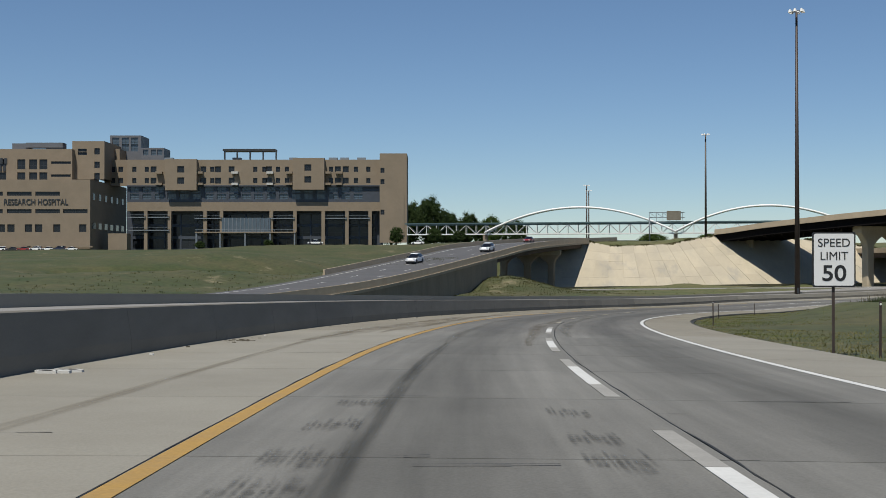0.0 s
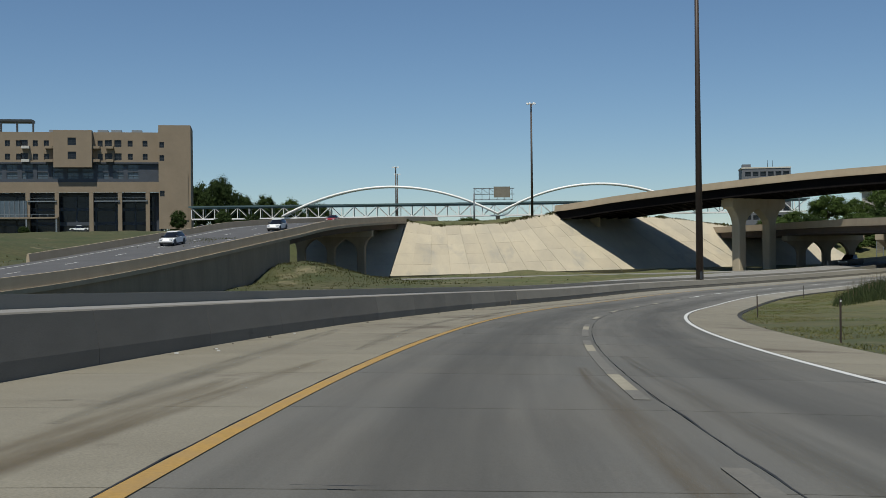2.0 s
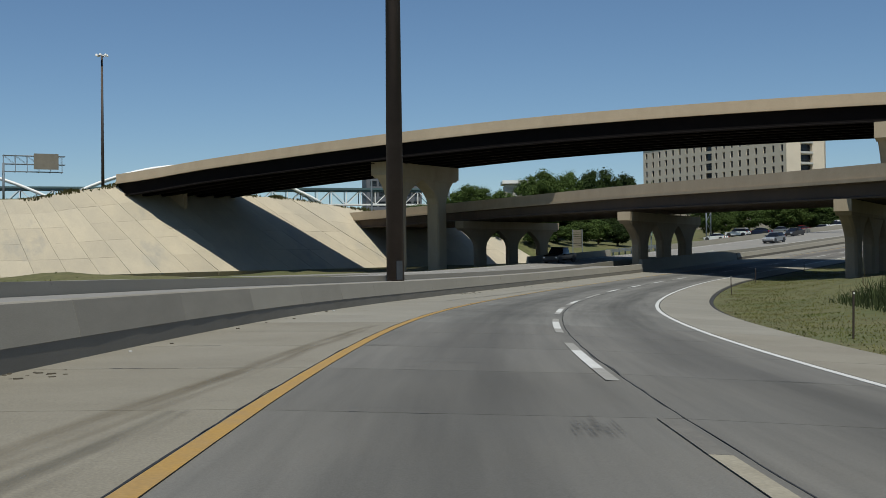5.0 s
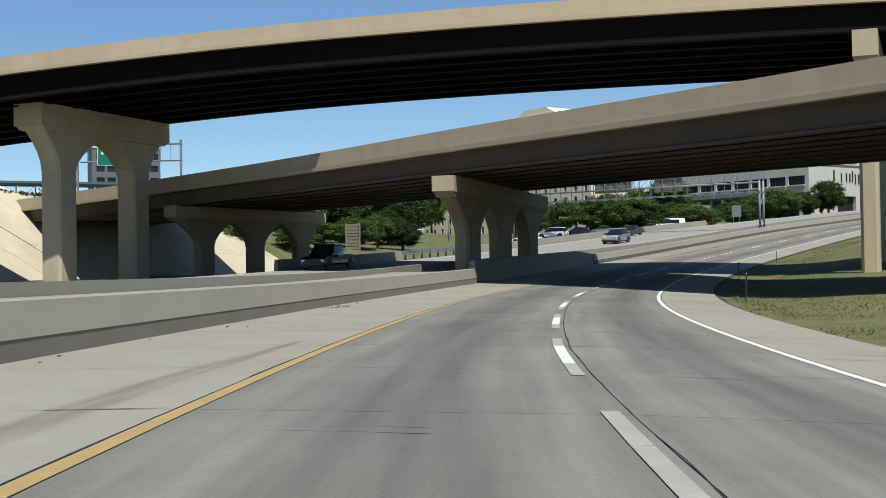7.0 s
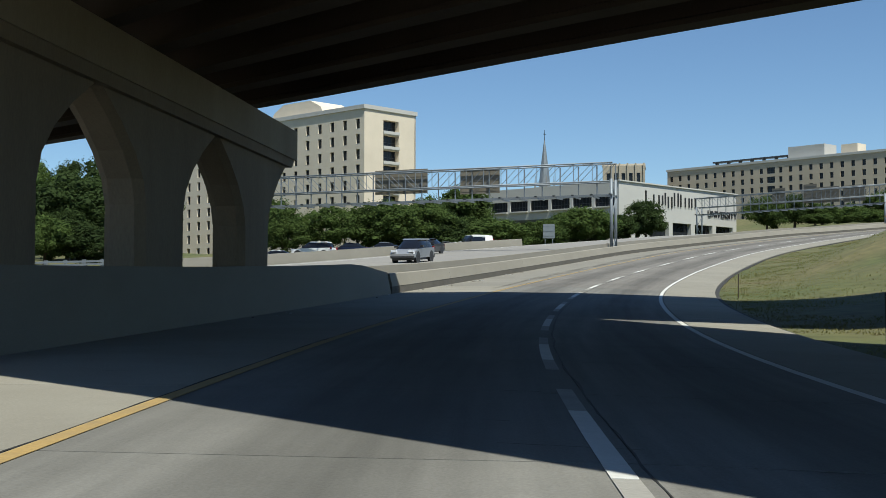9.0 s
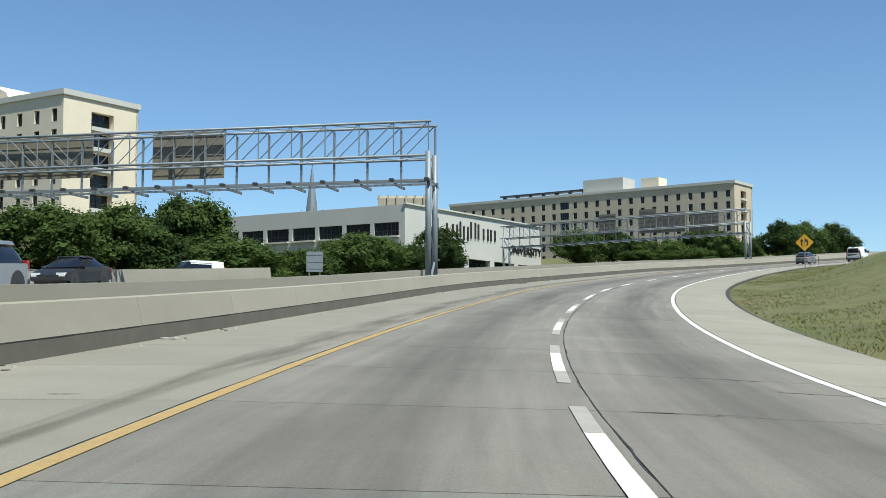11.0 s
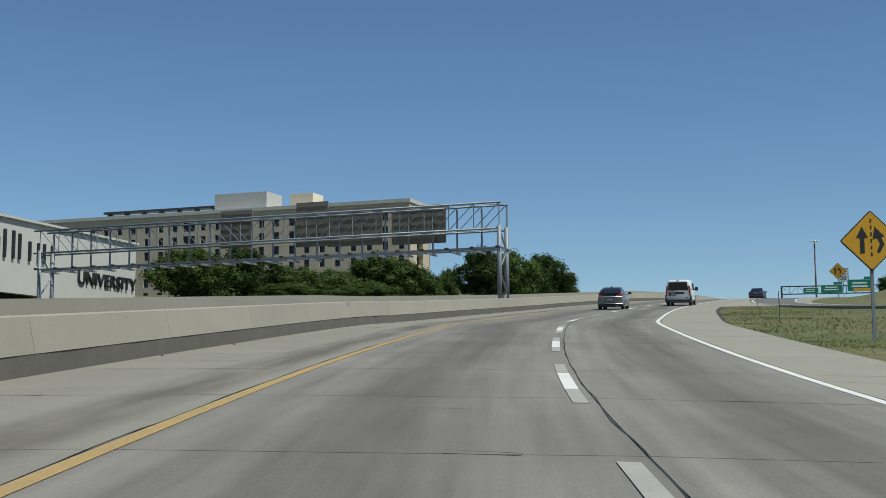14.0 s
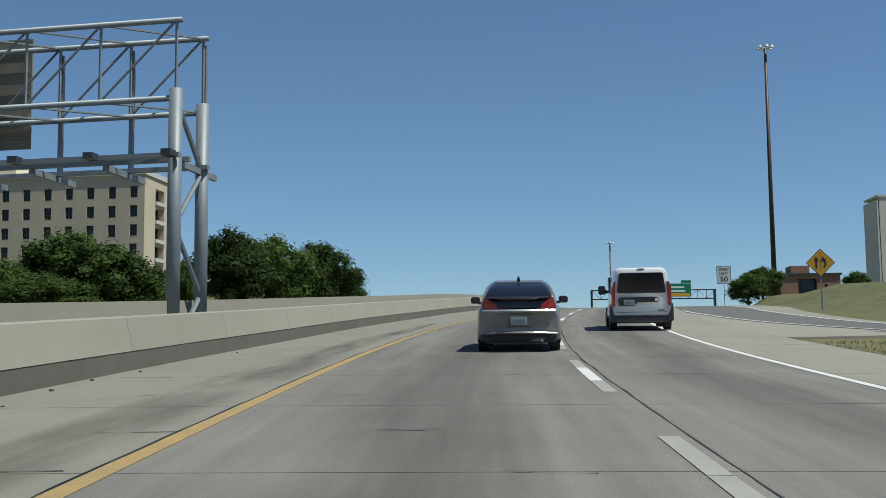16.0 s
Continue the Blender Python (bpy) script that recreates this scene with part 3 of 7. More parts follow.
# ---- the other roads ----
outer = thing("opposing_road", (0, 0, 0), "pale concrete opposing roadway beyond the barriers", "road", kind="structure")
part("pavement", sweep(OUTER, rect(-7.8, 6.3, -0.4, 0.0), 1, OUTER.length - 1), PALE_ROAD, outer)
for o in (-6.4, 5.4):
    part("edge_line", stripe(OUTER, o, 0.15, 2, OUTER.length - 2), WHITE, outer)
for s in np.arange(150, 430, 12.19):
    for o in (-2.4, 1.5):
        part("lane_dash", stripe(OUTER, o, 0.15, s, s + 3), WHITE, outer)
base_road = thing("service_lane", (0, 0, 0), "grey lane along the foot of the paved slope", "road", kind="structure")
part("pavement", sweep(BASE_ROAD, rect(-3.6, 3.6, -0.4, 0.02), 1, BASE_ROAD.length - 1), PALE_ROAD, base_road)
merge = thing("merging_ramp", (0, 0, 0), "second ramp joining from the grassy side", "road", kind="structure")
wide = lambda s: float(np.interp(s, [MERGE.near(312, 274), MERGE.near(345, 272)], [1.5, 4.4]))
lane = lambda s: float(np.interp(s, [MERGE.near(312, 274), MERGE.near(345, 272)], [0.9, 2.2]))
part("pavement", sweep(MERGE, [(-2.6, -0.4), (lane, -0.4), (lane, 0.03), (-2.6, 0.03)], 1, MERGE.length - 1), MERGE_LANE, merge)
part("pale_shoulder", sweep(MERGE, [(lambda s: lane(s) + 0.02, -0.4), (wide, -0.4), (wide, 0.026), (lambda s: lane(s) + 0.02, 0.026)], 1, MERGE.length - 1), SHOULDER, merge)
part("pale_shoulder", sweep(MERGE, rect(-3.2, -2.62, -0.4, 0.026), 1, MERGE.near(305, 273), 3.0), SHOULDER, merge)
gore = []
for s in np.arange(560, 660, 3.0):
    a = RAMP.at(s, 6.99)
    b = MERGE.at(MERGE.near(a.x, a.y), -2.61, 0.02)
    if (b - a).dot(RAMP.at(s, 9) - a) > 0.15:
        gore.append([a + Vector((0, 0, -0.004)), b, b - Vector((0, 0, 0.4)), a - Vector((0, 0, 0.4))])
part("paved_gore", Mesh().rings(gore), SHOULDER, merge, "pale paved gore between the two ramps")
part("edge_line", stripe(MERGE, -2.4, 0.15, 2, MERGE.length - 2, 0.04), WHITE, merge)
part("edge_line", stripe(MERGE, lambda s: lane(s) - 0.2, 0.15, 2, MERGE.length - 2, 0.04), WHITE, merge)

# ---- the main road on its embankment, with its bridge ----
main_road = thing("main_road", (0, 0, 0), "grey main road rising to a concrete bridge", "road", kind="structure")
mB0, mB1 = MAIN.near(1.9, 231), MAIN.near(29.4, 311.8)
part("pavement", sweep(MAIN, rect(-8.3, 8.3, -0.45, 0.0), 1, MAIN.length - 1), ASPHALT, main_road)
for o in (-6.6, 6.9):
    part("edge_line", stripe(MAIN, o, 0.18, 40, 420), WHITE, main_road)
for s in np.arange(60, 400, 12.19):
    for o in (-2.2, 2.3):
        part("lane_dash", stripe(MAIN, o, 0.15, s, s + 3), WHITE, main_road)
sP = MAIN.near(-14, 185)
part("parapet", sweep(MAIN, [(8.3, -0.1), (8.75, -0.1), (8.65, 0.92), (8.4, 0.92)], sP - 75, mB1 + 40), DECK, main_road, "brown-grey concrete parapet")
part("parapet", sweep(MAIN, [(-8.3, -0.1), (-8.75, -0.1), (-8.65, 0.9), (-8.4, 0.9)], MAIN.near(-11, 192), mB1 + 120), DECK, main_road)
part("lip", sweep(MAIN, rect(8.3, 8.95, -0.55, -0.12), sP - 60, mB1), DECK, main_road)
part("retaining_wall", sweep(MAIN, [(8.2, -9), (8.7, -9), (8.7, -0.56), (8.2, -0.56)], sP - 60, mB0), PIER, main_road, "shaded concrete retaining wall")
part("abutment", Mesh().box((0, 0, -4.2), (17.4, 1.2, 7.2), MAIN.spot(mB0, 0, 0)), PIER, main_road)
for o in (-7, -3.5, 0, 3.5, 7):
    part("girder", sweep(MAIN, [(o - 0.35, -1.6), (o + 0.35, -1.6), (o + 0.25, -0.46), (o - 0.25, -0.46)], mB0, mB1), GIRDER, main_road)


def pier(name, p0, p1, top, base, ncol, capw, caph, colw, label, inset=1.4, arch=2.2, deep=None, lead=0.0, skin=None):
    """A pier: a stepped cap on columns that flare out to it in pointed arches. p0, p1: the ends of the cap, which runs out by lead before p0."""
    a, b = Vector((*p0, 0)), Vector((*p1, 0))
    a -= (b - a).normalized() * lead
    L = (b - a).length
    ang = math.atan2(b.y - a.y, b.x - a.x)
    ob = thing(name, Matrix.Translation((a.x, a.y, base)) @ Matrix.Rotation(ang, 4, "Z"), label, "bridge pier")
    H = top - base
    lo = H - caph
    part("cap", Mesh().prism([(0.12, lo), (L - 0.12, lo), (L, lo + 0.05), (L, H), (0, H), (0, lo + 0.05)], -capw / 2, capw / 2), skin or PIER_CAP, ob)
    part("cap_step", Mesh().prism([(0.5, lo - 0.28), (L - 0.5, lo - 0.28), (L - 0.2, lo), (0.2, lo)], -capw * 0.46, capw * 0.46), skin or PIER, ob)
    hi = lo - 0.28
    xs = [lead + inset + colw / 2 + (L - lead - 2 * inset - colw) * i / max(1, ncol - 1) for i in range(ncol)]
    for i, x in enumerate(xs):
        left = (x - xs[i - 1]) / 2 if i else x - 0.6
        right = (xs[i + 1] - x) / 2 if i < ncol - 1 else L - 0.6 - x
        hd, c, rings = (deep / 2 if deep else capw * 0.42), 0.2, []
        for u in (None, 0.0, 0.25, 0.5, 0.75, 1.0):
            z = -0.6 if u is None else hi - arch * (1 - u)
            k = (u or 0) ** 1.8
            wl, wr = colw / 2 + (left - colw / 2) * k, colw / 2 + (right - colw / 2) * k
            rings.append([Vector((x + px, py, z)) for px, py in ((-wl + c, -hd), (wr - c, -hd), (wr, -hd + c), (wr, hd - c), (wr - c, hd), (-wl + c, hd), (-wl, hd - c), (-wl, -hd + c))])
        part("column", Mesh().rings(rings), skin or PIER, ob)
    return ob


mp = MAIN.at(mB0 + 56)
d = Vector((math.sin(MAIN.heading(mB0 + 56)), -math.cos(MAIN.heading(mB0 + 56)), 0))
pier("bridge_pier", (mp - d * 8)[:2], (mp + d * 8)[:2], mp.z - 1.6, gz(mp.x, mp.y) - 0.3, 3, 1.4, 1.1, 1.6, "concrete bridge pier with flared columns in the shade")


def bridge(name, line, s0, s1, width, gird, gmat, step, label, spacing=2.6, par=1.0, over=0.6):
    ob = thing(name, (0, 0, 0), label, "bridge")
    part("deck", sweep(line, rect(-0.05, width + 0.05, -0.3, 0.0), s0, s1, step), DECK, ob)
    # a sheet below the deck whose dark colour stands in for shade
    part("soffit", sweep(line, rect(0.32, width - 0.3, -0.35, -0.31), s0, s1, step), gmat, ob, "underside with its shade put into the colour")
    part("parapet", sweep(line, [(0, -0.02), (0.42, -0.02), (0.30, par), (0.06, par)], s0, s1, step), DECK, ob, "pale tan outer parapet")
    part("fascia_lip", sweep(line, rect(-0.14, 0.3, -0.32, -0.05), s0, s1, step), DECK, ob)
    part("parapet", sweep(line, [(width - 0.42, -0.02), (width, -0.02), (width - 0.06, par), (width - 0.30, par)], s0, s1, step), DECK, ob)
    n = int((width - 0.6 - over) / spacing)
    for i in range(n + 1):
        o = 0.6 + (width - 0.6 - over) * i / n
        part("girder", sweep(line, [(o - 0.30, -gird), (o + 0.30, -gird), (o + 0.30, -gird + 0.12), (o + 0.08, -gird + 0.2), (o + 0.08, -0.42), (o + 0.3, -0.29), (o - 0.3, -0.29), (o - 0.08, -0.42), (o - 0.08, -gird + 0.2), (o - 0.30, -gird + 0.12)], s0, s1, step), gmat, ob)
    return ob


# FLY and LOW run along the near edge of each deck; the deck lies to its left there, so they are mirrored
class Flip(Line):
    def at(self, s, off=0.0, up=0.0):
        return Line.at(self, s, -off, up)


fly = Flip([tuple(p) for p in FLY.p[::12]] + [tuple(FLY.p[-1])])
low = Line([tuple(p) for p in LOW.p[::12]] + [tuple(LOW.p[-1])])
bridge("flyover", fly, fly.near(70.3, 312.0), fly.length - 1, 19.6, 2.1, GIRDER_DARK, 4.0, "curving flyover with pale parapet and steel girders coloured shade-black", 3.0, 1.02)
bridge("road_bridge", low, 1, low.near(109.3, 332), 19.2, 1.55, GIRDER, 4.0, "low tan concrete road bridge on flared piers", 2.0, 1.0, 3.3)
pier("flyover_pier", (95.6, 277.1), (109.8, 284.6), 9.05, -5.0, 2, 2.7, 1.7, 2.12, "tall two-column flyover pier of tan concrete", 2.34, 3.0, deep=1.9, skin=PIER_PALE)
pier("flyover_pier", (130.0, 227.9), (147.7, 237.6), 10.5, -5.1, 2, 1.5, 1.7, 2.0, "tall flyover pier standing in the grass", 1.9, 3.2, deep=1.15, skin=PIER_PALE)
pier("bridge_pier", (107.66, 241.82), (127.81, 254.92), 1.48, -5.0, 3, 1.36, 0.95, 2.84, "three-column bridge pier between the two roadways", 2.76, deep=0.96, lead=0.8)
pier("bridge_pier", (110.58, 282.29), (130.18, 289.71), 1.8, -4.6, 3, 1.45, 1.0, 2.19, "three-column bridge pier beyond the opposing road", 2.25, deep=0.84, lead=1.0)
pier("bridge_pier", (103.9, 208.2), (123.2, 220.7), 1.15, gz(105, 210) - 0.4, 3, 1.36, 1.0, 2.6, "three-column bridge pier in the grass verge", 2.2, deep=0.96, lead=1.0)

# ---- paved slopes of the abutments, in poured panels ----
CRESTS = []


def paved_slope(name, bl, br, tl, tr, nu, nv, label, crest=((0, 1), (1, 1))):
    ob = thing(name, (0, 0, 0), label, "slope paving", kind="structure")
    bl, br, tl, tr = (Vector(p) for p in (bl, br, tl, tr))
    nrm = (br - bl).cross(tl - bl).normalized()
    P = lambda u, v, k: (bl.lerp(br, u)).lerp(tl.lerp(tr, u), v * float(np.interp(u, *crest))) + nrm * k
    CRESTS.append(lambda u: P(u, 1.0, 0.0))
    g = 0.0005
    for i in range(nu):
        for j in range(nv):
            u0, u1, v0, v1 = i / nu + g, (i + 1) / nu - g, j / nv + g, (j + 1) / nv - g
            m = Mesh().rings([[P(u0, v0, k), P(u1, v0, k), P(u1, v1, k), P(u0, v1, k)] for k in (-0.8, 0.10 + 0.02 * random.random())])
            part("panel", m, SLOPE, ob)
    bed = Mesh()
    for i in range(nu):
        for j in range(nv):
            bed.face(P(i / nu, j / nv, 0.03), P((i + 1) / nu, j / nv, 0.03), P((i + 1) / nu, (j + 1) / nv, 0.03), P(i / nu, (j + 1) / nv, 0.03))
    part("bedding", bed, SLOPE_DARK, ob, "weedy dark joints")
    return ob


paved_slope("paved_slope", *SLOPES[0], 12, 5, "steep pale concrete slope paving between two bridges", ((0, 0.18, 0.62, 0.72, 1), (1, 0.87, 0.86, 0.92, 1.0)))
paved_slope("paved_slope", *SLOPES[1], 8, 4, "pale slope paving under the flyover")
paved_slope("paved_slope", *SLOPES[3], 5, 5, "slope paving in the shade of the main bridge")
paved_slope("paved_slope", *SLOPES[2], 6, 3, "pale slope paving behind the bridge pier")
part("abutment_wall", Mesh().box((0, 0, -3), (0.8, 14, 4.6), Matrix.Translation((76.5, 317.0, 7.9)) @ Matrix.Rotation(radians(33), 4, "Z")), DECK)
tagged(bpy.data.objects["abutment_wall"], "short concrete end wall of the flyover", "wall", kind="structure")


# ---- high-mast lamps ----
def mast(x, y, z0, z1, r0, r1, label):
    ob = thing("high_mast_lamp", (x, y, z0), label, "street lamp", "high-mast lamps")
    H = z1 - z0
    part("pole", Mesh().tube((0, 0, 0), (0, 0, H - 0.6), r0, r1, 12), BRONZE, ob, smooth=True)
    part("base_plate", Mesh().tube((0, 0, -0.5), (0, 0, 0.12), r0 * 1.55, None, 12), BRONZE, ob)
    part("access_door", Mesh().box((0, -r0 * 0.98, 1.0), (r0 * 0.7, 0.06, 0.9)), DARKSTEEL, ob)
    k = max(1.0, r1 * 5)
    hoop = [[Vector(((0.75 + 0.06 * math.cos(q)) * k * math.cos(2 * math.pi * i / 16), (0.75 + 0.06 * math.cos(q)) * k * math.sin(2 * math.pi * i / 16), H - 0.5 + 0.06 * k * math.sin(q))) for q in (0, 1.26, 2.51, 3.77, 5.03)] for i in range(17)]
    part("ring", Mesh().rings(hoop, False), STEEL, ob)
    lamp = Mesh().tube((0, 0, -0.15), (0, 0, 0.35), 0.34 * k, 0.16 * k, 10).data("luminaire", SIGNWHITE)
    for i in range(6):
        a = 2 * math.pi * i / 6
        put(part("luminaire", lamp, None, ob), Matrix.Translation((1.05 * k * math.cos(a), 1.05 * k * math.sin(a), H - 0.55)))
    return ob


mast(56.5, 191.5, RAMP.at(RAMP.near(56.5, 191.5)).z + 0.4, 41.4, 0.44, 0.17, "dark bronze high-mast lamp between the barriers")
mast(95.4, 435.8, gz(95, 436) - 0.2, 47.4, 0.44, 0.24, "dark high-mast lamp beyond the paved slope")
mast(471, 236, gz(471, 236) - 0.2, 63.7, 0.45, 0.22, "dark high-mast lamp on the grassy hill")
mast(780, 225.5, gz(780, 225) - 0.2, 66.5, 0.45, 0.3, "distant high-mast lamp on the skyline")
mast(81, 676.6, gz(81, 676) - 0.2, 44.0, 0.5, 0.28, "distant slim lamp mast behind the arch bridge")
mast(93.5, 770, gz(93, 770) - 0.2, 46.5, 0.5, 0.3, "distant slim lamp mast behind the arch bridge")


# ---- sign gantries of steel truss ----
def gantry(a, b, top, base_a, base_b, panels, label, posts="both", depth=1.5, height=1.75):
    """A truss gantry from a to b; panels: (from, to, lower, upper) along it, seen from behind."""
    a, b = Vector((*a, 0)), Vector((*b, 0))
    L = (b - a).length
    ob = thing("sign_gantry", Matrix.Translation(a) @ Matrix.Rotation(math.atan2(b.y - a.y, b.x - a.x), 4, "Z"), label, "sign gantry", "sign gantries")
    d = depth / 2
    lo = top - height
    for y in (-d, d):
        for z in (lo, top):
            part("chord", Mesh().tube((-0.12, y, z), (L + 0.6, y, z), 0.068, None, 8), STEEL, ob, smooth=True)
    n = int(L / 1.75)
    for i in range(n + 1):
        x = L * i / n
        for y in (-d, d):
            part("upright", Mesh().tube((x, y, lo), (x, y, top), 0.035, None, 5), STEEL, ob)
            if i < n:
                x2 = L * (i + 1) / n
                up = (top, lo) if i < n / 2 else (lo, top)
                part("diagonal", Mesh().tube((x, y, up[0]), (x2, y, up[1]), 0.03, None, 5), STEEL, ob)
        if i < n:
            for z in (lo, top):
                part("brace", Mesh().tube((x, -d, z), (L * (i + 1) / n, d, z), 0.028, None, 5), STEEL, ob)
    # the walkway hangs below on brackets on the sign face
    wz = lo - 1.4
    for i in range(0, n + 1):
        x = L * i / n
        part("hanger", Mesh().box((x, -d - 0.1, (lo + wz) / 2 + 0.8), (0.10, 0.10, lo - wz + 1.6)), STEEL, ob)
        part("bracket", Mesh().box((x, -d + 0.2, wz), (0.09, 2.0, 0.14)), STEEL, ob)
        part("clamp", Mesh().box((x, d + 0.35, wz + 0.12), (0.22, 0.3, 0.14)), DARKSTEEL, ob)
    for y in (d + 0.2, d - 0.35, -d + 0.1):
        part("walkway_rail", Mesh().box((L / 2, y, wz + 0.1), (L + 0.4, 0.14, 0.10)), STEEL, ob)
    for x, bz in ((0, base_a), (L, base_b)):
        if posts == "one" and x:
            continue
        for y in (-d, d):
            part("post", Mesh().tube((x, y, bz), (x, y, lo + 0.2), 0.15, None, 14), STEEL, ob, smooth=True)
            part("foot", Mesh().box((x, y, bz + 0.05), (0.8, 0.8, 0.12)), STEEL, ob)
        k = 4
        for i in range(k):
            z0, z1 = bz + (lo - bz) * i / k, bz + (lo - bz) * (i + 1) / k
            part("post_brace", Mesh().tube((x, -d if i % 2 else d, z0), (x, d if i % 2 else -d, z1), 0.06, None, 6), STEEL, ob)
    for u0, u1, v0, v1 in panels:
        pan = part("sign_panel", Mesh().box(((u0 + u1) / 2, -d - 0.30, (v0 + v1) / 2), (u1 - u0, 0.06, v1 - v0)), SIGNBACK, ob, "grey back of a large sign panel")
        for i in range(5):
            z = v0 + (v1 - v0) * (i + 0.5) / 5
            part("stiffener", Mesh().box(((u0 + u1) / 2, -d - 0.255, z), (u1 - u0 - 0.1, 0.03, 0.05)), SIGNBACK, pan)
    return ob


r1, r2 = RAMP.at(RAMP.near(197.7, 284.9)).z, RAMP.at(RAMP.near(296.5, 293.9)).z
gantry((197.7, 284.9), (186.9, 321.8), 8.7, r1 - 0.1, gz(187, 321.5) - 0.2, [(11.8, 16.0, 6.35, 8.95), (19.6, 25.5, 6.6, 9.1)], "galvanised truss sign gantry over the opposing road, seen from behind")
gantry((296.5, 293.9), (303.2, 331.1), 14.52, r2 - 0.1, gz(303, 331) - 0.2, [(4.5, 8.6, 12.2, 14.9), (9.3, 13.6, 12.3, 15.0), (13.62, 16.2, 12.4, 15.65), (19.9, 22.6, 12.6, 15.4)], "galvanised truss sign gantry with four grey sign backs")
gantry((62.2, 361.5), (72.0, 361.0), 15.6, gz(62, 361) - 0.2, 0, [(5.0, 9.2, 13.2, 16.0)], "cantilever sign gantry beside the main road", "one", 1.2, 1.5)


# ---- road signs ----
def text(body, size, m, material, parent, name="lettering", thick=0.004, bold=0.0, width=1.0):
    cu = bpy.data.curves.new(name, "FONT")
    cu.body, cu.size, cu.align_x, cu.align_y, cu.extrude, cu.offset = body, size, "CENTER", "CENTER", thick, bold
    tmp = bpy.data.objects.new("tmp", cu)
    scene.collection.objects.link(tmp)
    bpy.context.view_layer.update()
    me = bpy.data.meshes.new_from_object(tmp.evaluated_get(bpy.context.evaluated_depsgraph_get()))
    bpy.data.objects.remove(tmp)
    me.materials.clear()
    me.materials.append(material)
    ob = part(name, me, None, parent)
    ob.matrix_basis = m @ Matrix.Diagonal((width, 1, 1, 1))
    return ob


def plate(w, h, r, y0, y1):
    """A rounded plate in local x, z."""
    pts = []
    for cx, cz, a0 in ((w / 2 - r, h / 2 - r, 0), (-w / 2 + r, h / 2 - r, 90), (-w / 2 + r, -h / 2 + r, 180), (w / 2 - r, -h / 2 + r, 270)):
        for k in range(5):
            a = radians(a0 + 22.5 * k)
            pts.append((cx + r * math.cos(a), cz + r * math.sin(a)))
    return pts, y0, y1




def facing(x, y, z, heading):
    """A pose whose local -y looks back at traffic that drives on that heading, in radians from +x."""
    return Matrix.Translation((x, y, z)) @ Matrix.Rotation(heading - math.pi / 2, 4, "Z")


def speed_sign(x, y, base, mid, heading, w, h, label):
    ob = thing("speed_limit_sign", facing(x, y, base, heading), label, "road sign", "speed limit signs")
    H = mid - base
    part("post", Mesh().box((0, 0.06, (H + h / 2) / 2 - 0.2), (0.055, 0.05, H + h / 2 + 0.3)), BRONZE, ob)
    b = part("board", Mesh().prism(*plate(w, h, w * 0.05, -0.02, 0.01), Matrix.Translation((0, 0, H))), SIGNBLACK, ob, "white board with a black border")
    part("face", Mesh().prism(*plate(w * 0.93, h * 0.945, w * 0.04, -0.026, -0.02), Matrix.Translation((0, 0, H))), SIGNWHITE, b)
    for body, k, z, bold, wd in (("SPEED", 0.215, 0.30, 0.0, 1.0), ("LIMIT", 0.215, 0.06, 0.0, 1.0), ("50", 0.40, -0.26, 0.006, 1.12)):
        text(body, h * k, Matrix.Translation((0, -0.030, H + z * h)) @ pose(0, 0, 0, 90, 0, 0), SIGNBLACK, b, "lettering", 0.003, bold * h, wd)
    return ob


sp = RAMP.near(0, 26)
q = RAMP.at(sp, 8.3)
speed_sign(8.46, 26.0, gz(8.46, 26) - 0.1, 1.12, RAMP.heading(sp) - 0.02, 0.914, 1.19, "white speed limit sign on a steel post in the grass")
speed_sign(399.7, 259.8, gz(399.7, 259.8) - 0.1, 18.0, RAMP.heading(RAMP.near(399, 270)), 1.5, 1.9, "distant white speed limit sign on the hill")


def merge_sign(x, y, base, mid, heading, half, label):
    ob = thing("merge_sign", facing(x, y, base, heading), label, "road sign", "merge signs")
    H = mid - base
    part("post", Mesh().box((0, 0.05, H / 2 + 0.2), (0.08, 0.06, H + 0.9)), STEEL, ob)
    turn = Matrix.Translation((0, 0, H)) @ Matrix.Rotation(radians(45), 4, "Y")
    s = half * math.sqrt(2)
    b = part("board", Mesh().prism(*plate(s, s, s * 0.05, -0.02, 0.01), turn), SIGNBLACK, ob, "yellow diamond with a black border")
    part("face", Mesh().prism(*plate(s * 0.95, s * 0.95, s * 0.04, -0.026, -0.02), turn), SIGNYELLOW, b)

    def ink(poly):
        part("arrow", Mesh().prism([(px * half, H + pz * half) for px, pz in poly], -0.032, -0.027), SIGNBLACK, b)
    ink([(-0.36, -0.40), (-0.22, -0.40), (-0.22, 0.12), (-0.36, 0.12)])
    ink([(-0.48, 0.10), (-0.10, 0.10), (-0.29, 0.46)])
    ink([(0.28, -0.10), (0.42, -0.14), (0.30, 0.16), (0.18, 0.12)])
    ink([(0.05, 0.05), (0.42, 0.14), (0.12, 0.46)])
    ink([(0.40, -0.14), (0.28, -0.10), (0.16, -0.36), (0.26, -0.40)])
    for i in range(6):
        z = 0.66 - i * 0.22
        ink([(-0.02, z - 0.06), (0.025, z - 0.06), (0.025, z + 0.06), (-0.02, z + 0.06)])
    return ob


hA = RAMP.heading(RAMP.near(250, 277))
merge_sign(250.2, 277.2, gz(250, 277) - 0.1, 6.15, hA + 0.05, 0.80, "yellow diamond merge sign on the grass verge")
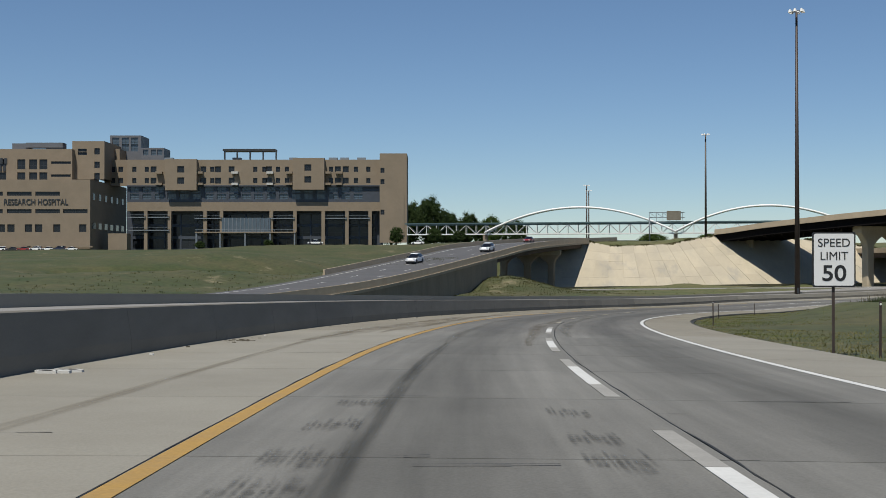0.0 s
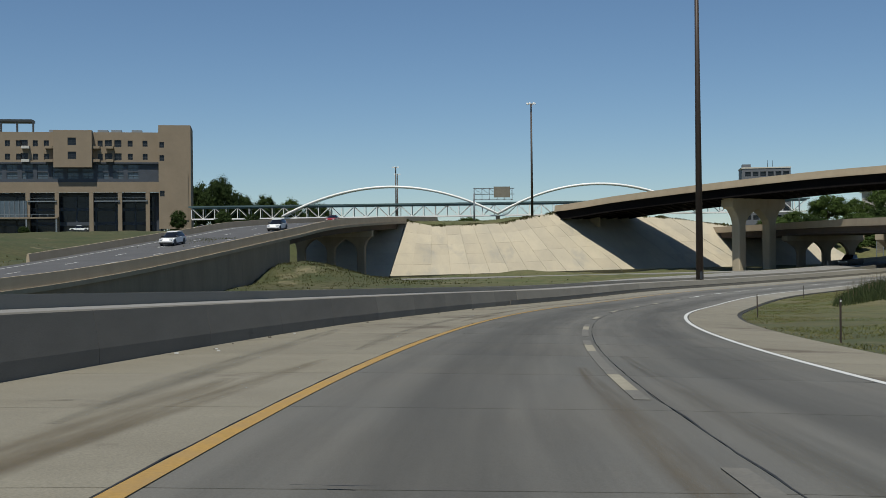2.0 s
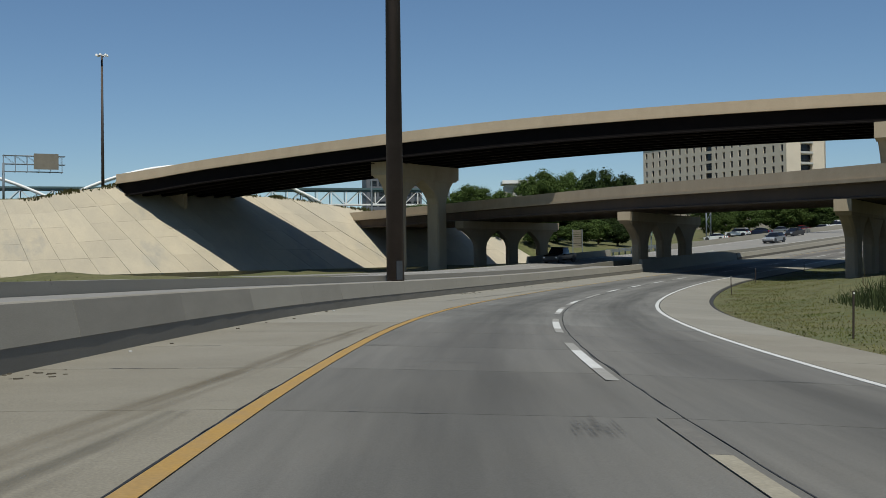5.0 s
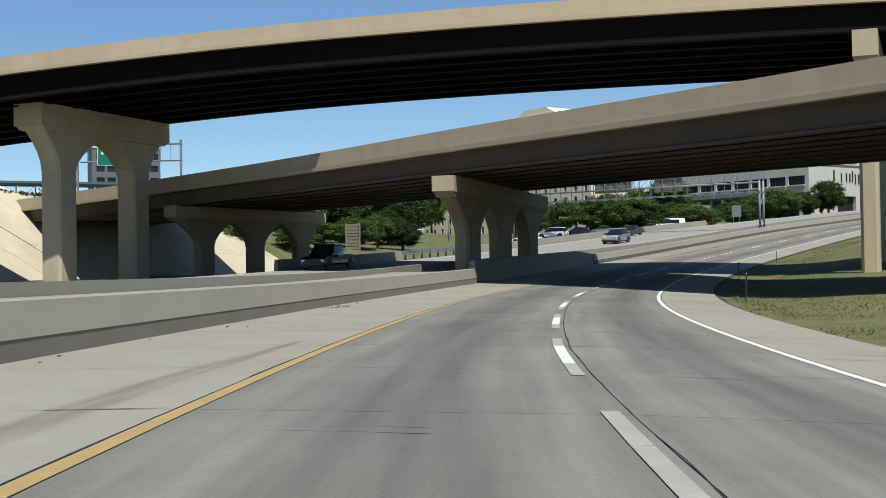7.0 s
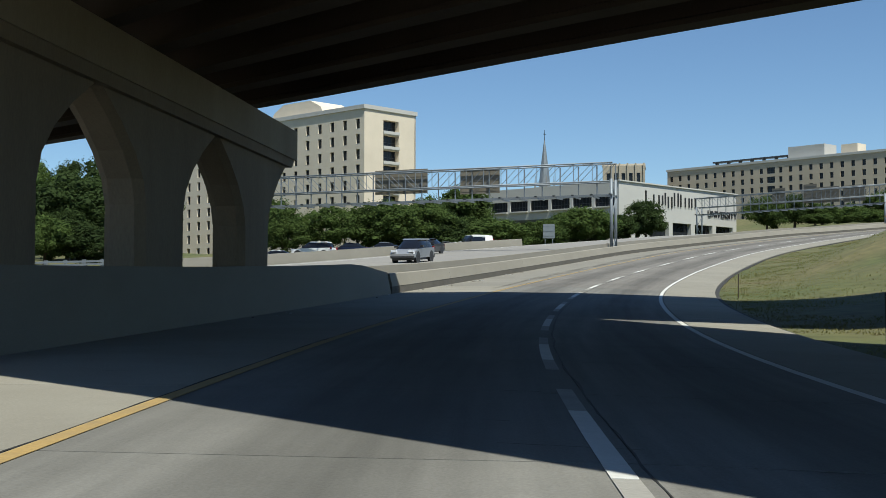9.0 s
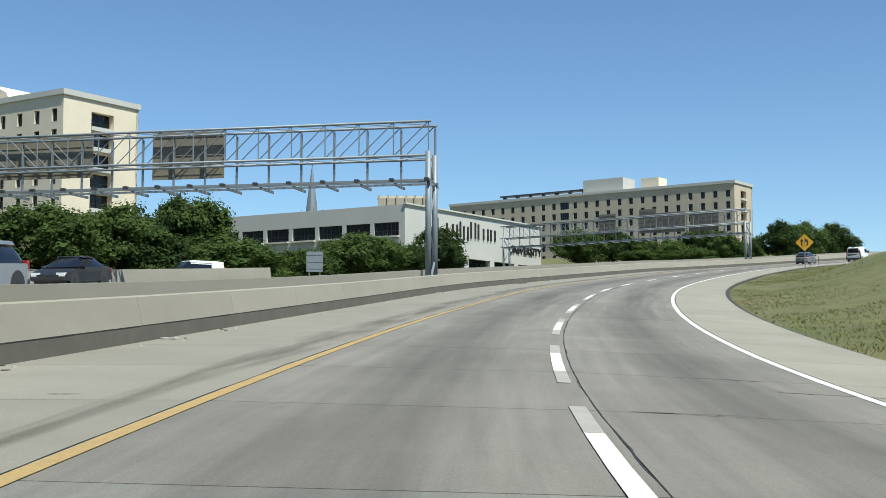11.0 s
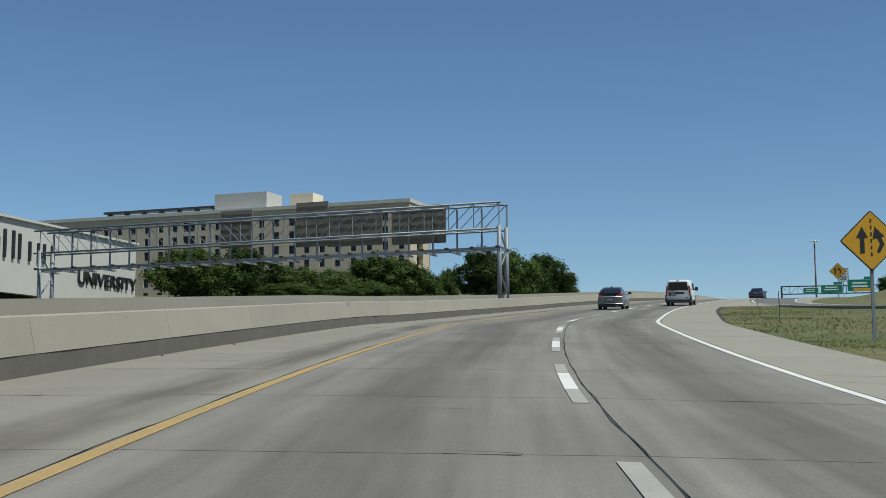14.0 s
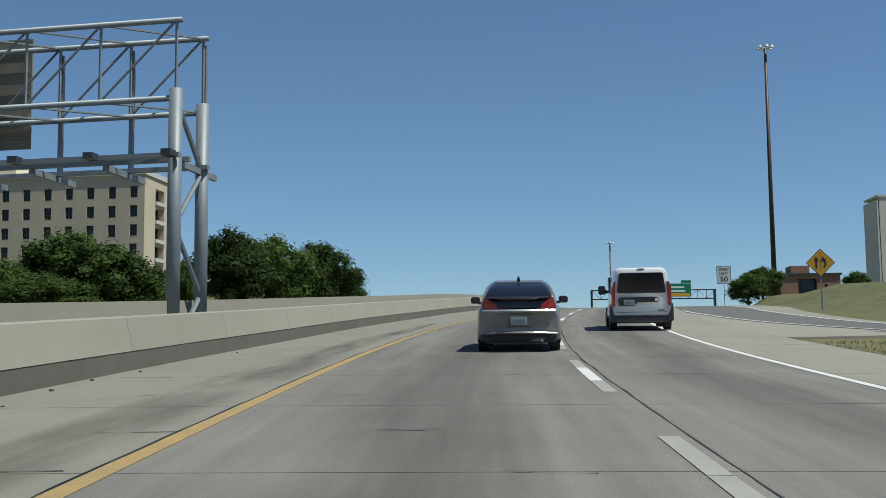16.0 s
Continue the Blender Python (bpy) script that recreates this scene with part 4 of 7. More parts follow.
merge_sign(337.6, 267.8, gz(337.6, 267.8) - 0.1, 13.1, RAMP.heading(RAMP.near(337, 285)), 0.80, "yellow diamond merge sign further up the hill")


def guide_sign(x, y, base, lo, hi, w, heading, label, exit_only=False):
    ob = thing("guide_sign", facing(x, y, base, heading), label, "road sign", "green guide signs")
    for k in (-0.3, 0.3):
        part("post", Mesh().box((w * k, 0.08, (hi - base) / 2), (0.16, 0.12, hi - base)), STEEL, ob)
    H = (lo + hi) / 2 - base
    b = part("board", Mesh().prism(*plate(w, hi - lo, 0.12, -0.04, 0.01), Matrix.Translation((0, 0, H))), SIGNWHITE, ob, "green board with a white border")
    part("face", Mesh().prism(*plate(w - 0.14, hi - lo - 0.14, 0.1, -0.05, -0.04), Matrix.Translation((0, 0, H))), SIGNGREEN, b)
    for i, k in enumerate((0.62, 0.5, 0.66)):
        z = H + (hi - lo) * (0.28 - 0.26 * i)
        part("writing_bar", Mesh().box((-w * (0.7 - k) / 3, -0.055, z), (w * k, 0.008, (hi - lo) * 0.09)), SIGNWHITE, b)
    if exit_only:
        part("exit_strip", Mesh().box((0, -0.056, H - (hi - lo) * 0.38), (w * 0.94, 0.008, (hi - lo) * 0.18)), SIGNYELLOW, b)
    return ob


# a sign bridge far up the road with three green boards
def sign_bridge(a, b, lo, hi, boards, label):
    a, b = Vector((*a, 0)), Vector((*b, 0))
    L = (b - a).length
    ob = thing("sign_bridge", Matrix.Translation(a) @ Matrix.Rotation(math.atan2(b.y - a.y, b.x - a.x), 4, "Z"), label, "sign gantry")
    for y in (0.0, 1.4):
        for z in (lo, hi):
            part("chord", Mesh().tube((0, y, z), (L, y, z), 0.11, None, 6), DARKSTEEL, ob)
        for x in (0.0, L):
            part("post", Mesh().tube((x, y, 14), (x, y, hi + 0.1), 0.2, None, 8), DARKSTEEL, ob)
    n = 14
    for i in range(n + 1):
        part("upright", Mesh().tube((L * i / n, 0, lo), (L * i / n, 0, hi), 0.07, None, 5), DARKSTEEL, ob)
        if i < n:
            part("diagonal", Mesh().tube((L * i / n, 0, lo if i % 2 else hi), (L * (i + 1) / n, 0, hi if i % 2 else lo), 0.05, None, 5), DARKSTEEL, ob)
    for x0, x1, z0, z1, tab, strip_ in boards:
        w, h = x1 - x0, z1 - z0
        bd = part("board", Mesh().prism(*plate(w, h, 0.15, -0.35, -0.27), Matrix.Translation(((x0 + x1) / 2, 0, (z0 + z1) / 2))), SIGNWHITE, ob, "green board with a white border")
        part("face", Mesh().prism(*plate(w - 0.2, h - 0.2, 0.12, -0.37, -0.35), Matrix.Translation(((x0 + x1) / 2, 0, (z0 + z1) / 2))), SIGNGREEN, bd)
        if tab:
            part("exit_tab", Mesh().box((x1 - 1.3, -0.3, z1 + 0.35), (2.4, 0.08, 0.7)), SIGNGREEN, bd)
        for k, u in ((0.70, 0.55), (0.42, 0.62)):
            part("writing_bar", Mesh().box(((x0 + x1) / 2 - 0.2, -0.38, z0 + h * k), (w * u, 0.02, h * 0.13)), SIGNWHITE, bd)
        if strip_:
            part("exit_strip", Mesh().box(((x0 + x1) / 2 + 0.6, -0.385, z0 + 0.5), (w * 0.72, 0.02, 0.8)), SIGNYELLOW, bd)
    return ob


sign_bridge((570.3, 255.9), (570.7, 225.1), 27.4, 29.6, [(5.8, 10.0, 27.3, 29.1, False, False), (10.6, 16.6, 27.4, 29.8, True, False), (17.8, 24.8, 27.8, 31.2, True, True)], "dark truss sign bridge with three green boards far up the road")
guide_sign(163.5, 309.5, gz(163, 309) - 0.1, 0.2, 3.2, 2.2, 2.4, "service sign standing beside the opposing road")


def slatted_sign(x, y, heading, label):
    """The back of a tall sign: boards on two posts."""
    z = gz(x, y)
    ob = thing("slatted_sign", facing(x, y, z - 0.1, heading), label, "road sign")
    for k in (-0.72, 0.72):
        part("post", Mesh().box((k, 0.0, 2.45), (0.13, 0.13, 4.9)), STEEL, ob)
    for k in range(8):
        part("board", Mesh().box((0, 0.11, 2.3 + 0.34 * k), (1.6, 0.04, 0.28)), SIGNBACK, ob)
    return ob


slatted_sign(134.6, 290.3, 0.75, "grey back of a boarded sign on two posts beside the guardrail")


def delineator(x, y, tilt=0.0):
    ob = thing("delineator_post", Matrix.Translation((x, y, gz(x, y) - 0.1)) @ Matrix.Rotation(tilt, 4, "X"), "thin dark roadside delineator post with a small reflector", "marker post", "delineator posts")
    part("post", Mesh().prism([(-0.026, 0), (0.026, 0), (0.026, 1.30), (-0.026, 1.30)], -0.012, 0.012), BRONZE, ob)
    part("reflector", Mesh().tube((0, -0.02, 1.24), (0, -0.012, 1.24), 0.024, None, 10), SIGNWHITE, ob)


for s, o, lean in ((116, 8, 0.02), (150, 8, -0.03), (182, 8, 0.01), (212, 8, -0.02), (265, 8.5, 0.02), (312, 8, -0.03), (340, 8, 0.03), (370, 8, -0.01), (402, 8, 0.02), (507, 9.6, 0.42), (522, 9.0, -0.02), (558.3, 9.4, 0.02)):
    q = RAMP.at(s, o)
    delineator(q.x, q.y, lean)


bs = thing("road_sign", Matrix.Translation((246.2, 325.7, gz(246.2, 325.7) - 0.2)) @ Matrix.Rotation(radians(-52), 4, "Z"), "plain grey back of a road sign on two steel posts", "road sign")
bh = 6.85 - gz(246.2, 325.7) + 0.2
for sx in (-0.55, 0.55):
    part("post", Mesh().box((sx, 0.06, bh / 2), (0.09, 0.09, bh)), STEEL, bs)
bb = part("board", Mesh().prism(*plate(1.7, 2.1, 0.1, -0.02, 0.015), Matrix.Translation((0, 0, bh - 1.05))), STEEL, bs, "grey unpainted sign back")
for dz in (-0.7, 0.0, 0.7):
    part("stiffener", Mesh().box((0, -0.035, bh - 1.05 + dz), (1.6, 0.03, 0.06)), STEEL, bb)


# ---- overhead guide sign across the far road ----
og = thing("overhead_sign", facing(147, 377, gz(147, 377), 0.85), "green overhead guide sign with a yellow plate on a steel frame", "road sign")
H = 16.0 - gz(147, 377)
for x in (-6.5, 11.0):
    part("post", Mesh().tube((x, 0, -0.5), (x, 0, H + 2.2), 0.2, None, 10), STEEL, og)
for z in (H - 1.2, H + 1.6):
    for y in (0.2, 1.4):
        part("chord", Mesh().tube((-6.5, y, z), (11.0, y, z), 0.08, None, 6), STEEL, og)
for i in range(11):
    part("upright", Mesh().tube((-6.5 + 1.75 * i, 0.2, H - 1.2), (-6.5 + 1.75 * i, 0.2, H + 1.6), 0.05, None, 5), STEEL, og)
board = part("board", Mesh().prism(*plate(6.2, 3.9, 0.15, -0.12, -0.06), Matrix.Translation((0, 0, H))), SIGNWHITE, og, "green board with a white border")
part("face", Mesh().prism(*plate(6.0, 3.7, 0.12, -0.14, -0.12), Matrix.Translation((0, 0, H))), SIGNGREEN, board)
part("writing_bar", Mesh().box((0.3, -0.15, H + 1.1), (2.2, 0.012, 0.5)), SIGNWHITE, board)
part("writing_bar", Mesh().box((-0.6, -0.15, H + 0.2), (3.6, 0.012, 0.5)), SIGNWHITE, board)
part("exit_plate", Mesh().box((1.7, -0.15, H - 1.1), (2.2, 0.012, 0.9)), SIGNYELLOW, board)


# ---- buildings ----
def wall_with_openings(W, H, holes, depth=0.45, m=None, mesh=None):
    """A wall in local x, z whose outside looks along -y, with rectangular openings (x0, x1, z0, z1) and their reveals."""
    mesh = mesh or Mesh()
    m = m or Matrix()
    xs = sorted({0.0, W, *[round(h[0], 3) for h in holes], *[round(h[1], 3) for h in holes]})
    zs = sorted({0.0, H, *[round(h[2], 3) for h in holes], *[round(h[3], 3) for h in holes]})
    cut = set()
    for h in holes:
        for i in range(len(xs) - 1):
            if h[0] - 1e-4 < (xs[i] + xs[i + 1]) / 2 < h[1] + 1e-4:
                for j in range(len(zs) - 1):
                    if h[2] - 1e-4 < (zs[j] + zs[j + 1]) / 2 < h[3] + 1e-4:
                        cut.add((i, j))
    P = lambda x, y, z: m @ Vector((x, y, z))
    for i in range(len(xs) - 1):
        for j in range(len(zs) - 1):
            if (i, j) not in cut:
                mesh.face(P(xs[i], 0, zs[j]), P(xs[i + 1], 0, zs[j]), P(xs[i + 1], 0, zs[j + 1]), P(xs[i], 0, zs[j + 1]))
    for x0, x1, z0, z1 in holes:
        for (a, b), (c, d) in (((x0, z0), (x1, z0)), ((x1, z0), (x1, z1)), ((x1, z1), (x0, z1)), ((x0, z1), (x0, z0))):
            mesh.face(P(a, 0, b), P(c, 0, d), P(c, depth, d), P(a, depth, b))
    return mesh


PANES = {}


def pane(parent, m, x0, x1, z0, z1, material=None, depth=0.35, name="window", bars=1, sill=None):
    """A window set back in its opening: glass with slim mullions, and a sill if given."""
    w, h = round(x1 - x0, 2), round(z1 - z0, 2)
    key = (w, h, bars, (material or PANE).name)
    if key not in PANES:
        g = Mesh().box((0, 0.03, 0), (w, 0.06, h))
        f = Mesh()
        for k in range(1, bars + 1):
            f.box((-w / 2 + w * k / (bars + 1), -0.03, 0), (0.07, 0.06, h))
        if h > 1.2:
            f.box((0, -0.03, -h * 0.12), (w, 0.06, 0.08))
        PANES[key] = (g.data("glass", material or PANE), f.data("mullion", DARKSTEEL) if f.f else None, Mesh().box((0, 0.02, -h / 2 - 0.08), (w + 0.1, 0.24, 0.16)).data("sill", WHITE_WALL))
    g, f, sl = PANES[key]
    ob = put(part(name, g, None, parent), m @ Matrix.Translation(((x0 + x1) / 2, depth, (z0 + z1) / 2)))
    if f:
        part("mullion", f, None, ob)
    if sill:
        put(part("sill", sl, None, ob), Matrix.Translation((0, -depth + 0.1, 0)))
    return ob


def dormitory(name, corner, turn, length, width, z0, z1, cols, rows, floor, stair, label, skin=None, wide=1.04):
    """A slab block: a long window front whose right end is the corner, and an end front with a stack of recessed balconies."""
    ob = thing(name, Matrix.Translation((corner[0], corner[1], z0)) @ Matrix.Rotation(turn, 4, "Z"), label, "building", "slab blocks")
    H = z1 - z0
    # long front: local x from -length to 0 at y = 0; end front: from y = 0 to width at x = 0
    skin = skin or PALE_WALL
    long_m = Matrix.Translation((-length, 0, 0))
    holes = []
    pitch = length / cols
    for c in range(cols):
        for r in range(rows):
            x = pitch * (c + 0.5)
            z = H - 1.9 - floor * r - 1.7
            if stair and stair[0] <= c < stair[1]:
                continue
            holes.append((x - wide / 2, x + wide / 2, z, z + 1.75))
    if stair:
        for r in range(rows):
            z = H - 1.9 - floor * r - 1.7
            holes.append((pitch * stair[0] + 0.3, pitch * stair[1] - 0.3, z - 0.1, z + 1.9))
    part("wall", wall_with_openings(length, H, holes, 0.5, long_m), skin, ob)
    for h in holes:
        pane(ob, long_m, *h, bars=1 if h[1] - h[0] < 2 else 4, sill=True)
    end_m = Matrix.Rotation(radians(90), 4, "Z")
    holes = []
    for r in range(rows):
        z = H - 1.9 - floor * r - 1.75
        holes.append((width * 0.36, width * 0.66, z, z + 1.95))
    part("wall", wall_with_openings(width, H, holes, 1.2, end_m), skin, ob)
    for h in holes:
        pane(ob, end_m, *h, depth=1.0, bars=3)
        put(part("balcony_slab", Mesh().box((0, 0.3, 0), (h[1] - h[0] + 0.1, 1.1, 0.55)), WHITE_WALL, ob), end_m @ Matrix.Translation(((h[0] + h[1]) / 2, 0, h[2] - 0.3)))
    part("wall", Mesh().box((-length / 2, width - 0.2, H / 2), (length, 0.4, H)), skin, ob)
    part("wall", Mesh().box((-length + 0.2, width / 2, H / 2), (0.4, width - 1, H)), skin, ob)
    part("roof", Mesh().box((-length / 2, width / 2, H - 0.3), (length - 0.2, width - 0.2, 0.4)), skin, ob)
    part("cornice", Mesh().box((-length / 2, width / 2, H + 0.25), (length + 0.5, width + 0.5, 0.75)), WHITE_WALL, ob)
    return ob, H


hall, HH = dormitory("residence_hall", (256.7, 372.9), radians(-94), 66.5, 13.0, 0.0, 30.1, 19, 10, 2.75, (9, 10), "tall pale residence hall with rows of narrow dark windows")
part("roof_house", Mesh().prism([(-30, HH + 0.5), (-14, HH + 0.5), (-15, HH + 2.2), (-18, HH + 3.6), (-26, HH + 3.6), (-29, HH + 2.2)], 2.5, 10.5), PALE_WALL, hall)
hotel, HH = dormitory("residence_hall", (450.2, 336.3), radians(-98.5), 91.5, 11.5, 18.0, 39.0, 26, 7, 2.95, (11, 12), "long tan residence hall with narrow dark windows above trees", HALL_TAN, 1.2)
part("roof_house", Mesh().box((-39.7, 5.5, HH + 2.4), (12.6, 7, 3.9)), WHITE_WALL, hotel)
part("roof_house", Mesh().box((-25.7, 5.5, HH + 2.1), (5.4, 5, 3.0)), PALE_WALL, hotel)
part("roof_rack", Mesh().box((-60.5, 4.0, HH + 1.9), (29, 2.4, 0.45)), DARKSTEEL, hotel)
for k in range(7):
    part("rack_leg", Mesh().box((-74 + 4.5 * k, 4.0, HH + 1.1), (0.2, 1.8, 1.4)), DARKSTEEL, hotel)


def white_hall():
    ob = thing("white_hall", Matrix.Translation((304.7, 349.3, 6.0)) @ Matrix.Rotation(radians(-4), 4, "Z"), "large white hall with dark louvred windows and raised lettering", "building")
    top, under = 13.1, 6.4
    # south front along +x, west front along +y
    W = 45.0
    holes = [(10.5 + 8.6 * k, 17.6 + 8.6 * k, 0.0, under - 0.7) for k in range(4)]
    part("wall", wall_with_openings(W, top, holes, 1.0), WHITE_WALL, ob)
    for h in holes:
        pane(ob, Matrix(), *h, depth=0.9, name="garage_opening", bars=0)
    wm = Matrix.Translation((0, 46, 0)) @ Matrix.Rotation(radians(-90), 4, "Z")
    holes = [(1.2 + 5.55 * k, 6.0 + 5.55 * k, 8.3, 10.4) for k in range(8)]
    part("wall", wall_with_openings(46, top - under, [(a, b, c - under, d - under) for a, b, c, d in holes], 0.5, wm @ Matrix.Translation((0, 0, under))), WHITE_WALL, ob)
    for a, b, c, d in holes:
        pane(ob, wm, a, b, c, d, name="louvred_window", bars=5)
        put(part("sill_band", Mesh().box((0, -0.25, 0), (b - a + 0.3, 0.6, 0.25)), WHITE_WALL, ob), wm @ Matrix.Translation(((a + b) / 2, 0, c - 0.2)))
    part("soffit", Mesh().box((W / 2, 23, under - 0.2), (W - 1, 45, 0.5)), GREY_WALL, ob)
    part("roof", Mesh().box((W / 2, 23, top - 0.3), (W - 0.3, 45.6, 0.5)), WHITE_WALL, ob)
    part("parapet_cap", Mesh().box((W / 2, -0.05, top + 0.12), (W + 0.4, 0.5, 0.25)), WHITE_WALL, ob)
    part("back_wall", Mesh().box((W / 2, 30, under / 2), (W, 0.6, under)), GREY_WALL, ob)
    for k in range(6):
        part("column", Mesh().box((1.2, 3 + 8 * k, under / 2 - 0.2), (0.9, 0.9, under)), PALE_WALL, ob)
    part("wall", Mesh().box((W - 0.3, 23, top / 2), (0.6, 45, top)), WHITE_WALL, ob)
    # raised writing: the name stays as plain bars, the common word is lettered
    x = 9.0
    for w, h, dz, strokes in ((2.2, 2.7, 0.3, 1), (1.3, 2.0, 0, 1), (1.7, 2.0, 0, 2), (0.5, 2.6, 0.3, 1), (1.7, 2.4, -0.3, 2), (1.8, 2.8, 0.4, 2), (1.1, 2.6, 0.3, 1), (1.9, 2.0, 0, 2), (1.8, 2.0, 0, 2)):
        for k in range(strokes):
            part("letter_bar", Mesh().box((x + 0.2 + k * (w - 0.4), -0.12, 10.15 + dz), (0.34, 0.18, h)), SIGNBLACK, ob)
        x += w + 0.62
    text("UNIVERSITY", 2.0, Matrix.Translation((38.8, -0.12, 8.2)) @ pose(0, 0, 0, 90, 0, 0), SIGNBLACK, ob, "lettering", 0.08, 0.02, 1.15)
    return ob


white_hall()


def church():
    ob = thing("church_spire", (441.4, 462.1, 12), "slender grey church steeple with a cross", "church")
    part("tower", Mesh().box((0, 0, 8), (6.5, 6.5, 16)), PALE_WALL, ob)
    ring = lambda r, z: [Vector((r * math.cos(math.pi / 4 * k + 0.39), r * math.sin(math.pi / 4 * k + 0.39), z)) for k in range(8)]
    part("belfry", Mesh().rings([ring(3.6, 16), ring(3.4, 22)]), PALE_WALL, ob)
    part("steeple", Mesh().rings([ring(2.1, 22), ring(1.5, 28), ring(0.15, 38.5)]), STEEL, ob)
    for k in range(4):
        a = math.pi / 2 * k + math.pi / 4
        part("pinnacle", Mesh().tube((3.6 * math.cos(a), 3.6 * math.sin(a), 16), (3.2 * math.cos(a), 3.2 * math.sin(a), 26), 0.55, 0.05, 6), SIGNBACK, ob)
    part("cross", Mesh().tube((0, 0, 38), (0, 0, 42), 0.13, 0.08, 6).tube((-0.8, 0, 40.6), (0.8, 0, 40.6), 0.1, None, 6), DARKSTEEL, ob)


church()
BUFF_STONE = mat("buff_tower_stone", (0.34, 0.305, 0.245), 0.9, 0.08, 0.3, 8, 0.1)
tb = thing("stone_tower_block", Matrix.Translation((446.0, 441.5, 8.5)) @ Matrix.Rotation(radians(-60.6), 4, "Z"), "buff stone tower with tall slots behind the white hall", "building")
slots = [(1.3 + 2.5 * k, 2.5 + 2.5 * k, 22.5, 29.5) for k in range(5)]
part("wall", wall_with_openings(14.0, 32, slots, 0.6), BUFF_STONE, tb)
for h in slots:
    pane(tb, Matrix(), *h, depth=0.5, bars=0)
part("wall", Mesh().box((7, 6.9, 15.6), (14, 12.2, 31.2)), BUFF_STONE, tb)
part("parapet", Mesh().box((7, 6.9, 32.2), (14.4, 13.2, 0.9)), PALE_WALL, tb)
for k in range(6):
    part("buttress", Mesh().box((0.3 + 2.68 * k, -0.25, 16.4), (0.5, 0.5, 32.8)), BUFF_STONE, tb)
ob_ = thing("office_block", Matrix.Translation((196, 503, 8)) @ Matrix.Rotation(radians(-18), 4, "Z"), "grey flat-roofed office block beyond the flyover", "building")
rows_ = [(1.2 + 2.9 * k, 3.4 + 2.9 * k, 2.5 + 3.4 * r, 4.3 + 3.4 * r) for k in range(6) for r in range(6)]
part("wall", wall_with_openings(18.5, 22.7, rows_, 0.4), GREY_WALL, ob_)
for h in rows_:
    pane(ob_, Matrix(), *h, bars=0)
part("wall", Mesh().box((9.25, 7.4, 11.2), (18.5, 13.2, 22.4)), GREY_WALL, ob_)
part("parapet", Mesh().box((9.25, 7.0, 22.8), (18.9, 14.4, 0.5)), TOWER_WALL, ob_)
part("roof_house", Mesh().box((2.2, 6, 23.7), (3.2, 4, 1.6)), GREY_WALL, ob_)
part("aerial", Mesh().tube((10.4, 6, 23), (10.4, 6, 26.2), 0.12, 0.06, 6).tube((12.4, 6, 23), (12.4, 6, 26.0), 0.12, 0.06, 6), DARKSTEEL, ob_)
lh = thing("low_hall", Matrix.Translation((217, 449, 10)) @ Matrix.Rotation(radians(-28), 4, "Z"), "low building with a bright flat roof above the trees", "building")
part("wall", wall_with_openings(15, 8.6, [(0.8 + 2.4 * k, 2.6 + 2.4 * k, 5.4, 7.6) for k in range(6)], 0.4), TOWER_WALL, lh)
part("wall", Mesh().box((7.5, 5.5, 4.2), (15, 9.8, 8.4)), TOWER_WALL, lh)
part("roof", Mesh().box((6.5, 5, 9.3), (14.5, 12.5, 1.0)), WHITEPAINT, lh)

bk = thing("brick_pavilion", Matrix.Translation((500.8, 227.2, 22.0)) @ Matrix.Rotation(radians(-90), 4, "Z"), "low brown brick building on the hill", "building")
part("wall", wall_with_openings(11.5, 4.8, [(3.4, 7.0, 0.0, 4.0), (8.4, 9.0, 1.2, 3.0)], 1.0), BROWN_WALL, bk)
pane(bk, Matrix(), 3.4, 7.0, 0.0, 4.0, depth=0.9, bars=3)
pane(bk, Matrix(), 8.4, 9.0, 1.2, 3.0, bars=0)
part("roof", Mesh().box((5.75, 5, 4.95), (12.1, 10.6, 0.35)), DARKSTEEL, bk)
part("wall", Mesh().box((5.75, 9.8, 2.4), (11.5, 0.4, 4.8)), BROWN_WALL, bk)
part("roof_house", Mesh().box((5.0, 6, 6.0), (3.6, 4, 1.9)), BROWN_WALL, bk)
tw = thing("apartment_tower", Matrix.Translation((570, 183.8, 21)) @ Matrix.Rotation(radians(-90), 4, "Z"), "tall grey apartment tower with stacked balconies", "building")
holes = [(2.8 + 6 * c, 6.4 + 6 * c, 2.2 + 3.0 * r, 3.9 + 3.0 * r) for c in range(3) for r in range(9)]
part("wall", wall_with_openings(24, 31.5, holes, 1.0), TOWER_WALL, tw)
for h in holes:
    pane(tw, Matrix(), *h, depth=0.8, bars=2)
part("wall", Mesh().box((-0.1, 5, 15), (0.6, 10, 31.2)), TOWER_WALL, tw)
part("roof", Mesh().box((12, 5, 31.6), (24.4, 10.4, 0.5)), TOWER_WALL, tw)

# the hospital: local x to the right, z up, metres; its fronts look along -y
HZ = 6.0
SLATE = mat("slate_blue_panel", (0.046, 0.055, 0.071), 0.55, 0.12, 0.3, 10, 0.05)
hosp = thing("hospital", (-131.5, 490, HZ), "large tan brick hospital with blue glazed bands and balconies", "building")


